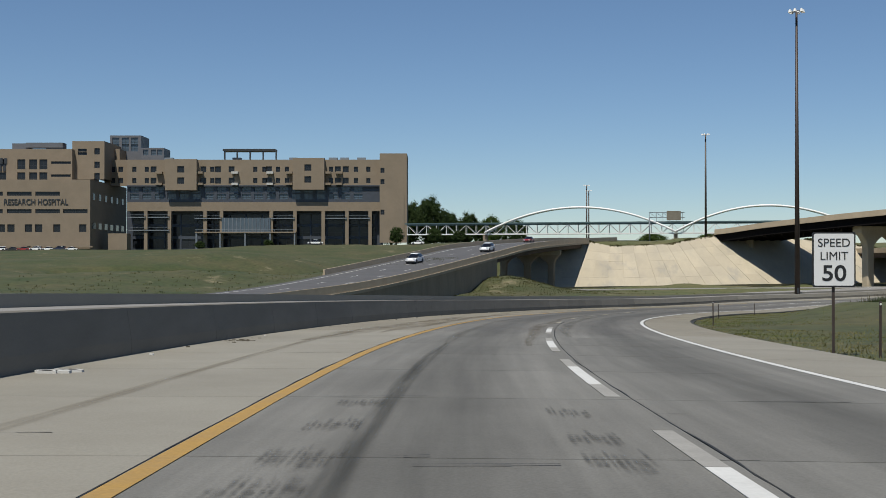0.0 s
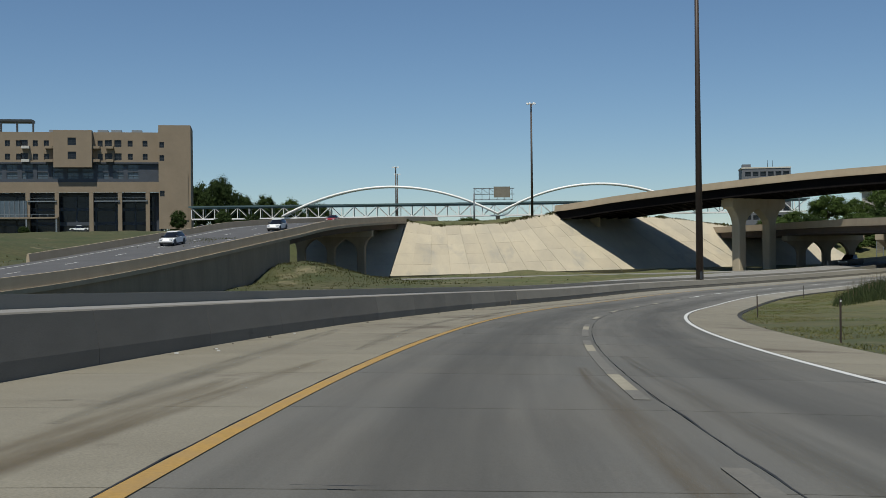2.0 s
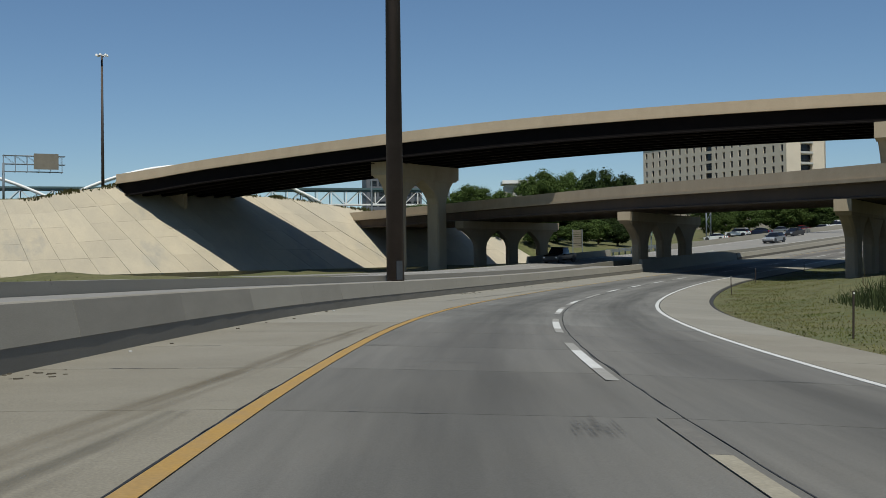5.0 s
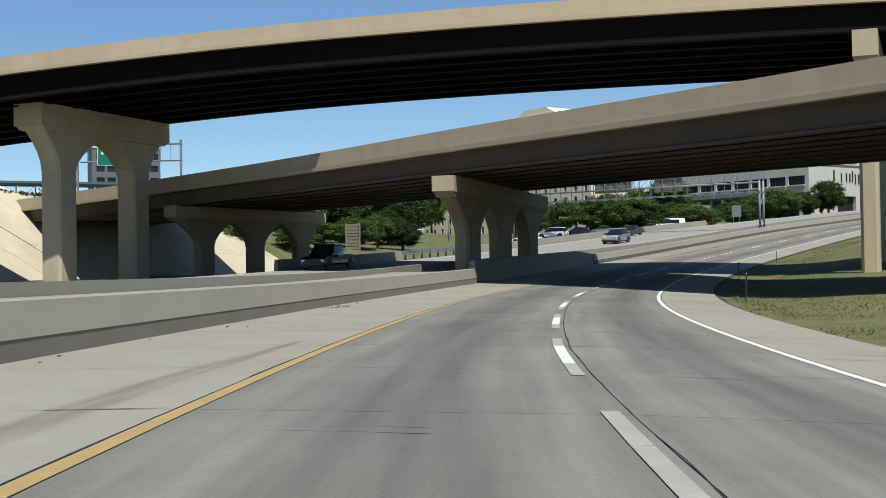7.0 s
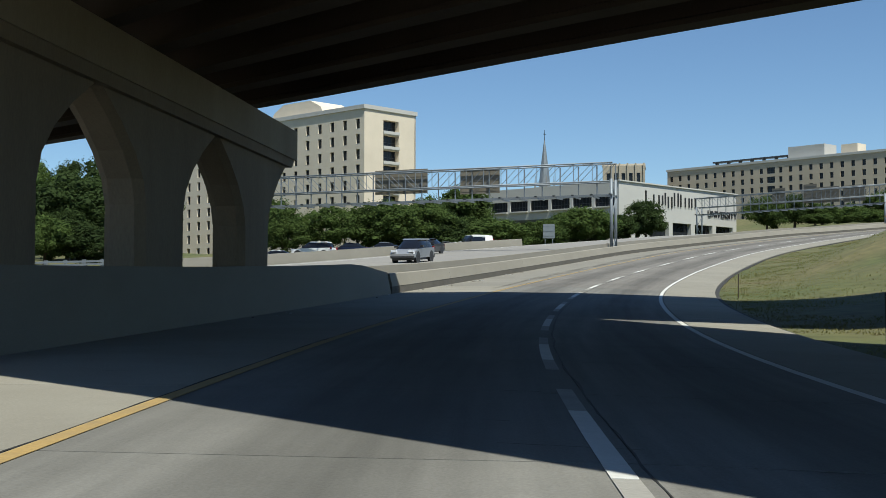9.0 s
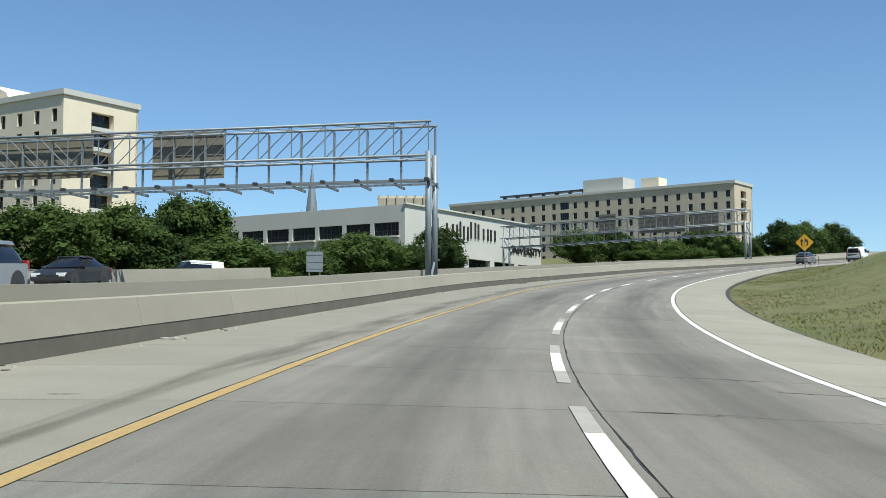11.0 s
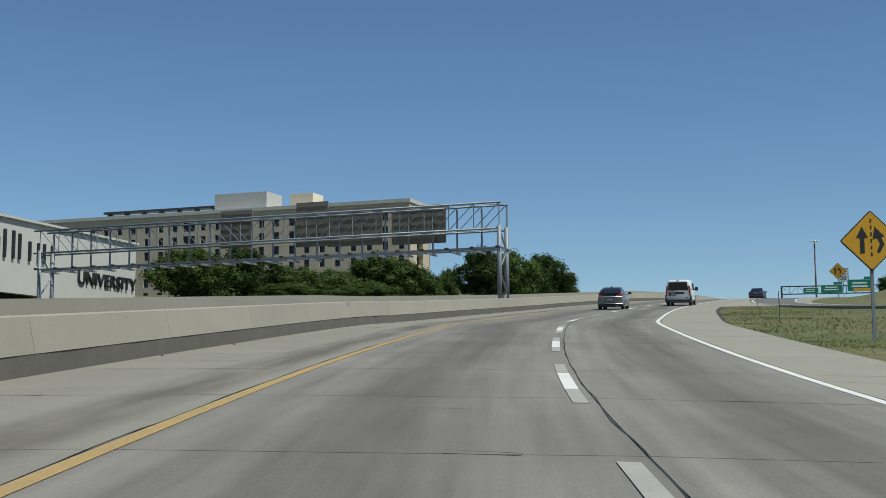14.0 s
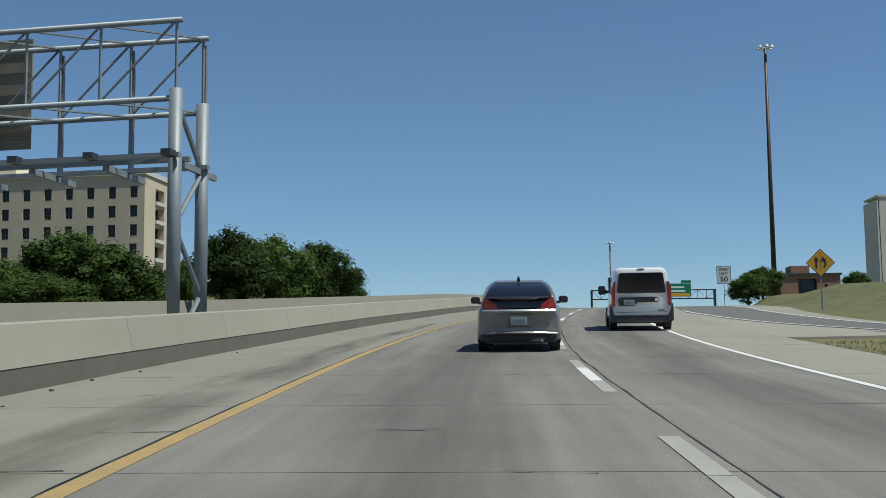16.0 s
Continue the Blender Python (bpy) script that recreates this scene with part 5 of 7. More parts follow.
def block(x0, x1, z0, z1, y, material, holes=(), deep=14.0, glass=None, d=0.5, bars=1):
    m = Matrix.Translation((x0, y, z0))
    hl = [(a - x0, b - x0, c - z0, e - z0) for a, b, c, e in holes]
    part("wall", wall_with_openings(x1 - x0, z1 - z0, hl, d, m), material, hosp)
    for h in hl:
        pane(hosp, m, *h, material=glass, bars=bars, depth=d - 0.1)
    mm = Mesh()
    A = lambda x, yy, z: Vector((x, yy, z))
    mm.face(A(x0, y, z0), A(x0, y, z1), A(x0, y + deep, z1), A(x0, y + deep, z0)).face(A(x1, y, z0), A(x1, y, z1), A(x1, y + deep, z1), A(x1, y + deep, z0))
    mm.face(A(x0, y, z1 - 0.02), A(x1, y, z1 - 0.02), A(x1, y + deep, z1 - 0.02), A(x0, y + deep, z1 - 0.02)).face(A(x0, y + d + 0.02, z0), A(x1, y + d + 0.02, z0), A(x1, y + d + 0.02, z1 - 0.1), A(x0, y + d + 0.02, z1 - 0.1))
    part("wall_return", mm, material, hosp)


X = lambda px, y=0.0: (px - 784) / 2123 * (490 + y) + 131.5   # along a front that stands y behind the main one
Zp = lambda py, y=0.0: 1.1 + (462 - py) / 2123 * (490 + y) - HZ


def rects(y, cols, rows, w, h):
    return [(X(x, y) - w / 2, X(x, y) + w / 2, Zp(r, y) - h / 2, Zp(r, y) + h / 2) for x in cols for r in rows]


def front(x0, x1, y_low, y_top, y, material, holes=(), deep=14.0, glass=None, gap=0.0):
    block(X(x0, y), X(x1, y), Zp(y_low, y), Zp(y_top, y) - gap, y, material, holes, deep, glass)


front(225, 672, 330, 283, 0, TAN, rects(0, [238, 260, 376, 452, 468, 492, 508, 586, 630, 652], (300, 320), 1.7, 2.1) + rects(0, [272, 360, 386, 410, 476, 598, 612], (300, 320), 2.4, 2.4))
front(292, 348, 337, 282, -3, TAN, rects(-3, [320], (300, 320), 2.8, 2.6), 3.0)
front(518, 574, 336, 280, -3, TAN, rects(-3, [545], (297, 318), 2.8, 2.6), 3.0)
front(225, 676, 358, 330, 0.5, SLATE, [(X(x), X(x) + 3.6, Zp(y), Zp(y) + 2.2) for x in range(230, 640, 22) for y in (341, 353)], 12, BLUEPANE, 0.02)
front(225, 676, 374, 358, 0.2, TAN, (), 12, None, 0.02)
front(225, 676, 452, 374, 5.0, SLATE, [(X(x), X(x) + 6.1, Zp(y), Zp(y) + 3.9) for x in range(230, 640, 29) for y in (396, 418, 440)], 8, PANE, 0.02)
for px in (258, 300, 363, 392, 480, 522, 572, 614, 655):
    part("column", Mesh().box((X(px), 0.9, Zp(412)), (1.4, 1.4, 17.5)), TAN, hosp)
for a, b, py in ((228, 258, 385), (262, 300, 385), (345, 392, 387), (480, 522, 387), (576, 614, 387), (618, 655, 387), (228, 300, 408), (392, 480, 411)):
    part("balcony", Mesh().box(((X(a) + X(b)) / 2, 1.2, Zp(py)), (X(b) - X(a), 3.0, 0.35)), STEEL, hosp)
    part("balcony_rail", Mesh().box(((X(a) + X(b)) / 2, -0.2, Zp(py) + 1.1), (X(b) - X(a), 0.10, 0.10)), STEEL, hosp)
part("glazed_hall", Mesh().box((X(436), 1.5, Zp(400)), (X(480) - X(394), 3.4, 6.5)), BLUEPANE, hosp)
for k in range(12):
    part("glazed_hall_post", Mesh().box((X(398 + 7 * k), -0.3, Zp(400)), (0.22, 0.3, 6.5)), STEEL, hosp)
part("terrace", Mesh().box(((X(348) + X(525)) / 2, -1.0, Zp(412)), (X(525) - X(348), 4.0, 0.5)), TAN, hosp)
part("terrace_rail", Mesh().box(((X(348) + X(525)) / 2, -2.9, Zp(412) + 1.2), (X(525) - X(348), 0.1, 0.12)), STEEL, hosp)
for k in range(16):
    part("terrace_post", Mesh().box((X(350 + 11.5 * k), -2.9, Zp(412) + 0.7), (0.12, 0.12, 1.0)), STEEL, hosp)
for px in (350, 392, 436, 480, 523):
    part("terrace_column", Mesh().box((X(px), -2.6, Zp(427)), (0.5, 0.5, Zp(412) - Zp(442))), STEEL, hosp)
# recessed balconies between the projecting bays
for px in (282, 354, 416, 478, 512, 580, 600):
    for py in (306, 326):
        part("bay_balcony", Mesh().box((X(px, -1), -1.0, Zp(py, -1)), (2.6, 2.0, 0.9)), WHITE_WALL if px in (416, 478) else TAN, hosp)
part("band_cap", Mesh().box(((X(225) + X(676)) / 2, 0.1, Zp(329.5)), (X(676) - X(225), 1.2, 0.5)), SLATE, hosp)
front(672, 720, 430, 272, -4.0, TAN, rects(-4, [677], (302, 322, 376), 1.6, 2.0), 18)
part("recess_panel", Mesh().box((X(703, -4), -4.05, Zp(382, -4)), (6.0, 0.5, 16)), TAN, hosp)
part("pergola_roof", Mesh().box((X(443, 6), 6, Zp(267, 6)), (21.5, 7, 0.8)), DARKSTEEL, hosp)
for px in (398, 420, 443, 466, 489):
    part("pergola_post", Mesh().box((X(px, 3), 3, Zp(274)), (0.6, 0.6, 4.6)), DARKSTEEL, hosp)
for px in (300, 420, 520, 590, 610, 640):
    part("roof_unit", Mesh().box((X(px, 7), 7, Zp(282)), (3.5, 3, 2.2)), STEEL, hosp)
# the front wing, whose side runs back beside the main front
wing = [(X(x, -20), X(x, -20) + 9.6, Zp(y, -20) - 0.8, Zp(y, -20) + 0.8) for x, y in ((-90, 343), (-38, 343), (13, 343), (63, 343), (-38, 374), (13, 374), (63, 374), (112, 374))] + [(X(x, -20) - 1.4, X(x, -20) + 1.4, Zp(404, -20) - 1.5, Zp(404, -20) + 1.5) for x in (-58, -36, 3, 20, 51, 69, 101, 147)]
front(-90, 160, 452, 318, -20, TAN, wing, 54)
for x in (0, 1, 2, 3, 4, 5):
    part("side_window", Mesh().box((X(160, -20) + 0.02, -15 + 8.5 * x, Zp(402)), (0.12, 4.2, 2.4)), PANE, hosp)
    part("side_window", Mesh().box((X(160, -20) + 0.02, -15 + 8.5 * x, Zp(352)), (0.12, 2.6, 2.6)), PANE, hosp)
front(-90, 128, 323, 264, -6, TAN, rects(-6, [-40, -20, 5], (288, 312), 2.8, 3.0) + rects(-6, [38, 59, 77], (291, 314), 3.2, 4.0) + rects(-6, [108], (288, 311), 8.0, 1.0), 34)
front(185, 228, 330, 283, 8, TAN, rects(8, [200, 214], (300, 320), 2.0, 2.2), 20)
part("rooftop_duct", Mesh().box((X(82, 0), 0, Zp(258, 0)), (15, 5, 2.0)), GREY_WALL, hosp)
front(128, 185, 317, 250, -3, TAN, rects(-3, [146], (266, 272), 3.6, 1.2) + rects(-3, [172], (268, 292, 312), 2.2, 2.6), 38)
front(170, 212, 317, 264, 12, TAN, rects(12, [186, 200], (280, 298), 2.4, 2.2), 22)
front(195, 250, 285, 240, 22, GREY_WALL, rects(22, [205, 222, 238], (250, 262), 3.0, 3.0), 14, BLUEPANE)
front(250, 290, 285, 262, 16, GREY_WALL, rects(16, [258, 272, 283], (270,), 2.2, 2.4), 12, BLUEPANE)
for px in (-60, 40, 100):
    part("roof_unit", Mesh().box((X(px), 0, Zp(260)), (7, 4, 2.4)), GREY_WALL, hosp)
text("RESEARCH HOSPITAL", 3.3, Matrix.Translation((X(64, -20), -20.15, Zp(358, -20))) @ pose(0, 0, 0, 90, 0, 0), DARKSTEEL, hosp, "lettering", 0.1, 0.02, 0.80)
for k, px in enumerate((-12, -14)):
    for i in range(4):
        part("letter_bar", Mesh().box((X(px, -6) + i * 1.7, -6.2, Zp(285 + 13 * k, -6)), (1.1, 0.3, 2.2)), DARKSTEEL, hosp)
part("porch", Mesh().box((X(212, -8), -8, Zp(428, -8)), (7.5, 6, 6.5)), TAN, hosp)
for px in (30, 92, 145):
    part("entry_canopy", Mesh().box((X(px, -22), -22.5, Zp(437, -22)), (10, 4, 0.6)), TAN, hosp)


# ---- the footbridge with its white arches ----
def footbridge():
    a, b = Vector((-14, 484, 0)), Vector((190, 437, 0))
    L = (b - a).length
    ob = thing("arch_footbridge", Matrix.Translation(a) @ Matrix.Rotation(math.atan2(b.y - a.y, b.x - a.x), 4, "Z"), "grey-green truss footbridge crossed by white steel arches", "bridge")
    z0, z1 = 11.6, 15.4
    for y in (-1.6, 1.6):
        for z in (z0, z1):
            part("chord", Mesh().box((L / 2, y, z), (L, 0.35, 0.45)), WHITEPAINT if z == z0 else TEAL, ob)
        n = 52
        for i in range(n):
            x, x2 = L * i / n, L * (i + 1) / n
            part("upright", Mesh().box((x, y, (z0 + z1) / 2), (0.22, 0.22, z1 - z0)), WHITEPAINT if y < 0 else TEAL, ob)
            part("diagonal", Mesh().tube((x, y, z0 if i % 2 else z1), (x2, y, z1 if i % 2 else z0), 0.11, None, 5), WHITEPAINT if y < 0 else TEAL, ob)
    part("roof", Mesh().box((L / 2, 0, z1 + 0.5), (L + 2, 4.2, 0.5)), TEAL, ob)
    part("deck", Mesh().box((L / 2, 0, z0 - 0.1), (L, 3.1, 0.3)), SIGNBACK, ob)
    for c, half, rise in ((68.9, 37.2, 9.8), (139.9, 34.2, 9.8)):
        for y in (-2.6, 2.6):
            rings = []
            for i in range(29):
                u = -1 + 2 * i / 28
                p = Vector((c + half * u, y * (1 - 0.6 * (1 - u * u)), z0 + 0.5 + rise * (1 - u * u)))
                rings.append([p + Vector((0, 0.45 * math.cos(q), 0.45 * math.sin(q))) for q in (0.0, 1.05, 2.1, 3.14, 4.19, 5.24)])
            part("arch", Mesh().rings(rings), WHITEPAINT, ob, "slender white arch", smooth=True)
    for x in (31.7, 105.9, 174.1):
        part("pier", Mesh().box((x, 0, (z0 + 3) / 2), (1.4, 3.4, z0 - 3)), PIER, ob)


footbridge()


# ---- trees ----
def leaf_mat(name, col, col2):
    """Leaves: half of the light passes through them."""
    m = mat(name, col, 0.8, 0.28, 0.35, 4.0, 0.0, col2=col2, rnd=0.15, spec=0.12)
    t = m.node_tree
    b, out = t.nodes["Principled BSDF"], t.nodes["Material Output"]
    tr, mx = t.nodes.new("ShaderNodeBsdfTranslucent"), t.nodes.new("ShaderNodeMixShader")
    mx.inputs[0].default_value = 0.38
    src = b.inputs["Base Color"].links[0].from_socket
    t.links.new(src, tr.inputs["Color"])
    t.links.new(b.outputs[0], mx.inputs[1])
    t.links.new(tr.outputs[0], mx.inputs[2])
    t.links.new(mx.outputs[0], out.inputs["Surface"])
    return m


LEAF = leaf_mat("green_leaves", (0.083, 0.124, 0.033), (0.050, 0.080, 0.022))
LEAF_DARK = leaf_mat("dark_green_leaves", (0.050, 0.079, 0.024), (0.030, 0.048, 0.016))
BARK = mat("tree_bark", (0.069, 0.054, 0.039), 0.95, 0.25, 3.0, 20, 0.4)


def crown_mesh(seed, rad, lo, hi, clumps, leaves, size, cone=False):
    """Many small leaves in clumps inside an uneven crown from lo to hi."""
    rng = random.Random(seed)
    m = Mesh()
    mid = (lo + hi) / 2
    for c in range(clumps):
        while True:
            p = Vector((rng.uniform(-1, 1), rng.uniform(-1, 1), rng.uniform(-1, 1)))
            if 0.25 < p.length < 1:
                break
        z = mid + p.z * (hi - lo) / 2
        k = (1.05 - (z - lo) / (hi - lo)) if cone else 1.0 - 0.25 * max(0, p.z) ** 2
        q = Vector((p.x * rad * k, p.y * rad * k, z))
        cr = rad * (0.20 if cone else 0.30) * rng.uniform(0.7, 1.25)
        for i in range(leaves):
            d = Vector((rng.gauss(0, 1), rng.gauss(0, 1), rng.gauss(0, 0.75)))
            inner = i % 6 == 0
            d = d.normalized() * cr * (rng.uniform(0.1, 0.6) if inner else rng.uniform(0.55, 1.0))
            n = (d.normalized() + Vector((rng.uniform(-0.6, 0.6), rng.uniform(-0.6, 0.6), rng.uniform(-0.2, 0.8)))).normalized()
            a = n.orthogonal().normalized() * size * (2.6 if inner else 1.0) * rng.uniform(0.6, 1.2)
            a.rotate(Matrix.Rotation(rng.uniform(0, 6.28), 3, n))
            b = n.cross(a) * 0.62
            o = q + d
            m.face(o - a, o - a * 0.2 - b, o + a, o + a * 0.1 + b)
    return m


def make_tree(seed, height, rad, dark=False, cone=False):
    rng = random.Random(seed)
    ob = thing("tree", (0, 0, -500), "leafy dark green summer tree" if dark else "leafy green summer tree with an uneven crown", "tree", "trees")
    m = Mesh()
    th = height * (0.85 if cone else 0.55)
    m.tube((0, 0, -0.4), (0.1, 0.05, th), height * 0.028 + 0.08, 0.06, 8)
    for i in range(7):
        a = i * 0.9 + rng.random()
        z = height * rng.uniform(0.22, 0.45)
        m.tube((0, 0, z), (rad * 0.6 * math.cos(a), rad * 0.6 * math.sin(a), z + height * rng.uniform(0.15, 0.32)), 0.10, 0.03, 5)
    part("trunk", m, BARK, ob)
    part("crown", crown_mesh(seed, rad, height * (0.08 if cone else 0.16), height, 96 if not cone else 60, 135, 0.155, cone), LEAF_DARK if dark else LEAF, ob)
    return ob


KINDS = [make_tree(11, 9, 3.9), make_tree(12, 9, 4.3), make_tree(13, 9, 3.6, True), make_tree(14, 9, 4.2, True), make_tree(15, 9, 4.0), make_tree(16, 9, 1.9, True, True)]


def plant(x, y, top, width, kind, low=None):
    z = gz(x, y) if low is None else low
    H = max(2.5, top - z)
    k = H / 9
    w = width / 2 / (1.9 if kind == 5 else 4.0)
    o = copy_thing(KINDS[kind], Matrix.Translation((x, y, z - 0.1)) @ Matrix.Rotation((x * 1.7 + y) % 6.28, 4, "Z"))
    o.scale = (max(w, k * 0.5), max(w, k * 0.5), k)
    return o


rt = random.Random(5)
for x, y, top, w in [(220, 333, 9.0, 8.5), (214, 325, 7.6, 7), (226, 332, 9.8, 7.5), (237, 335, 12.4, 9.5), (229, 327, 7.1, 6), (218, 323, 6.8, 7), (235, 326, 6.5, 8), (228, 320, 4.8, 6), (277, 342, 11.4, 8), (281, 339, 11.6, 6),
                     (284, 336, 10.7, 6), (292, 336, 13.6, 7.5), (341, 335, 17.4, 9), (353, 334, 18.7, 9)]:
    plant(x, y, top, w, rt.choice((0, 1, 2, 3, 4)))
for x, y, top, w in [(356, 329, 16.9, 9), (372, 329, 17.6, 8), (380, 324, 20.9, 11), (383, 319, 18.6, 7), (384, 322, 19.8, 10), (394, 312, 22.7, 8.5),
                     (404, 309, 22.9, 9), (414, 305, 23.4, 9), (366, 322, 15.5, 8), (345, 326, 13.0, 7), (399, 318, 20.0, 3.5), (421, 304, 21.5, 7)]:
    plant(x, y, top, w, rt.choice((0, 1, 2, 3)))
for x, y, top, w in [(194, 326, 5.0, 5), (201, 326, 6.7, 7), (207, 323, 7.7, 9), (216, 324, 8.4, 9), (223, 319, 6.1, 9), (274, 337, 11.2, 10), (262, 338, 8.5, 8), (160, 340, 3.6, 4.5), (185, 371, 10.5, 12), (195, 375, 11.6, 10), (163, 325, 3.6, 5), (195, 431, 17.2, 12), (203, 427, 15.0, 9), (212, 421, 20, 13), (219, 417, 19.5, 11), (225, 412, 20.2, 13), (231, 408, 19, 11), (236, 404, 16.5, 8),
                     (201, 369, 11.5, 12), (175, 352, 8, 9), (150, 360, 9, 10), (208, 345, 9, 9), (141, 333, 7.2, 10), (152, 331, 7.8, 11), (163, 340, 9.0, 12), (174, 337, 9.0, 12), (132, 335, 7.0, 9), (150, 319, 2.4, 6), (157, 322, 3.2, 7), (143, 315, 1.6, 5), (166, 323, 2.8, 6), (137, 318, 2.0, 6), (170, 332, 5.0, 6)]:
    plant(x, y, top, w, rt.choice((0, 1, 2, 3, 4)))
for x, y, top, w in [(460, 243, 23.6, 6.0), (463, 240, 25.0, 6.5), (481, 219, 25.8, 4.5)]:
    plant(x, y, top, w, 4)
for x, y, top, w in [(291, 337, 14.0, 2.4), (288, 338, 12.0, 2.2)]:
    plant(x, y, top, w, 5)
for x, y, top, w in [(-6, 545, 29.5, 17), (-14, 552, 27.5, 15), (3, 560, 23.2, 11), (12, 562, 23.2, 13), (22, 562, 21.3, 11), (34, 568, 20, 12), (-24, 556, 25, 14), (100, 570, 14, 12), (125, 560, 14, 12)]:
    plant(x, y, top, w, rt.choice((0, 1, 2, 3)))
for x, y, top, w in [(-18, 465, 14, 5), (-3, 462, 13.5, 6), (6, 458, 12.5, 5), (-70, 482, 9.6, 4), (-98, 484, 9.0, 4)]:
    plant(x, y, top, w, 3)
for o in KINDS:
    for c in list(o.children):
        bpy.data.objects.remove(c)
    bpy.data.objects.remove(o)


# ---- vehicles ----
def paint(name, col, metal=0.3, rough=0.35):
    return mat(name, col, rough, 0.03, 0.5, 30, 0.0, metal=metal, coat=0.6)


P_GREY = paint("silver_grey_car_paint", (0.235, 0.225, 0.215), 0.5, 0.34)
P_WHITE = paint("white_car_paint", (0.83, 0.83, 0.82), 0.0)
P_BLACK = paint("black_car_paint", (0.018, 0.018, 0.02), 0.2)
P_SILVER = paint("silver_car_paint", (0.42, 0.43, 0.45), 0.6)
P_RED = paint("red_car_paint", (0.30, 0.02, 0.02), 0.1)
P_BLUE = paint("dark_blue_car_paint", (0.02, 0.03, 0.07), 0.3)
CARGLASS = mat("tinted_car_glass", (0.008, 0.009, 0.012), 0.06, 0.05, 0.5, 5, 0.0, spec=0.6)
RUBBER = mat("tyre_rubber", (0.02, 0.02, 0.02), 0.85, 0.15, 5, 40, 0.1)
RIM = mat("alloy_rim", (0.45, 0.45, 0.46), 0.35, 0.05, metal=0.8)
PLASTIC = mat("black_bumper_plastic", (0.03, 0.03, 0.032), 0.6, 0.1)
TAIL = mat("red_tail_lamp", (0.26, 0.012, 0.016), 0.2, 0.1, coat=0.8)
HEAD = mat("clear_head_lamp", (0.75, 0.77, 0.8), 0.1, 0.05, coat=0.8)
RECESS = mat("grey_plate_recess", (0.10, 0.11, 0.11), 0.5, 0.1)
TAIL2 = mat("bright_red_lamp_lens", (0.38, 0.03, 0.03), 0.15, 0.1, coat=0.8)
GREYINK = mat("grey_plate_ink", (0.16, 0.18, 0.22), 0.5, 0.1)
PLATE = mat("dull_number_plate", (0.30, 0.335, 0.345), 0.45, 0.06)


def shell(profile, W, round_=0.07, plan=0.05, power=4, top=None, n=11):
    """A body drawn out across its width from a side profile (y, z): its ends curve in plan and its edges are rounded."""
    ys = [p[0] for p in profile]
    zs = [p[1] for p in profile]
    yc, zc, z0 = (min(ys) + max(ys)) / 2, (min(zs) + max(zs)) / 2, min(zs)
    rings = []
    us = [math.sin(math.pi / 2 * (-1 + 2 * i / (n - 1))) for i in range(n)]
    for u in us:
        e = abs(u) ** power
        k = 1 - plan * e
        ring = []
        for y, z in profile:
            yy = yc + (y - yc) * k
            zz = zc + (z - zc) * (1 - round_ * abs(u) ** 8)
            if top:
                f = max(0.0, (abs(u) - top) / (1 - top))
                zz = z0 + (z - z0) * (1 - f ** 1.5)
            ring.append(Vector((u * W / 2, yy, zz)))
        rings.append(ring)
    return Mesh().rings(rings)


def wheel(parent, x, y, r, w):
    ty = put(part("wheel", Mesh().tube((-w / 2, 0, 0), (w / 2, 0, 0), r, None, 20), RUBBER, parent), Matrix.Translation((x, y, r)))
    m = Mesh()
    sgn = 1 if x > 0 else -1
    m.tube((sgn * (w / 2 - 0.02), 0, 0), (sgn * (w / 2 + 0.012), 0, 0), r * 0.62, r * 0.55, 16)
    part("rim", m, RIM, ty)
    for i in range(5):
        a = 2 * math.pi * i / 5
        part("spoke", Mesh().box((sgn * (w / 2 + 0.018), 0.33 * r * math.cos(a), 0.33 * r * math.sin(a)), (0.015, 0.08, 0.08)), PLASTIC, ty)


def loft(stations, bow=0.0, back=0.0, top_bow=0.0):
    """A body lofted along y through rounded sections (y, half width at the foot, half width at the top, foot, top, corner radius)."""
    rings = []
    y0 = stations[0][0]
    for y, wb, wt, z0, z1, r in stations:
        ring = []
        r = min(r, (z1 - z0) * 0.48, wt * 0.8)
        for sx, za, a0 in ((1, z0 + r, -90), (1, z1 - r, 0), (-1, z1 - r, 90), (-1, z0 + r, 180)):
            for k in range(5):
                a = radians(a0 + 22.5 * k)
                z = za + r * math.sin(a)
                w = wb + (wt - wb) * (z - z0) / max(1e-6, z1 - z0)
                x = sx * (w - r) + r * math.cos(a)
                fade = max(0.0, 1 - (y - y0) / back) if back else 0.0
                ring.append(Vector((x, y + bow * fade * (abs(x) / max(wb, wt)) ** 2.2, z)))
        # points along the crowned top
        rings.append(ring)
    return Mesh().rings(rings)


def smooth_part(name, mesh, material, parent, label="", angle=38):
    ob = part(name, mesh, material, parent, label, True)
    ob.data.set_sharp_from_angle(angle=radians(angle))
    return ob


def strip(points, width, thick, out):
    """A bent bar through points, its width across x, its thickness along out."""
    o = Vector(out).normalized() * thick / 2
    w = Vector((width / 2, 0, 0))
    return Mesh().rings([[Vector(p) - w - o, Vector(p) + w - o, Vector(p) + w + o, Vector(p) - w + o] for p in points])


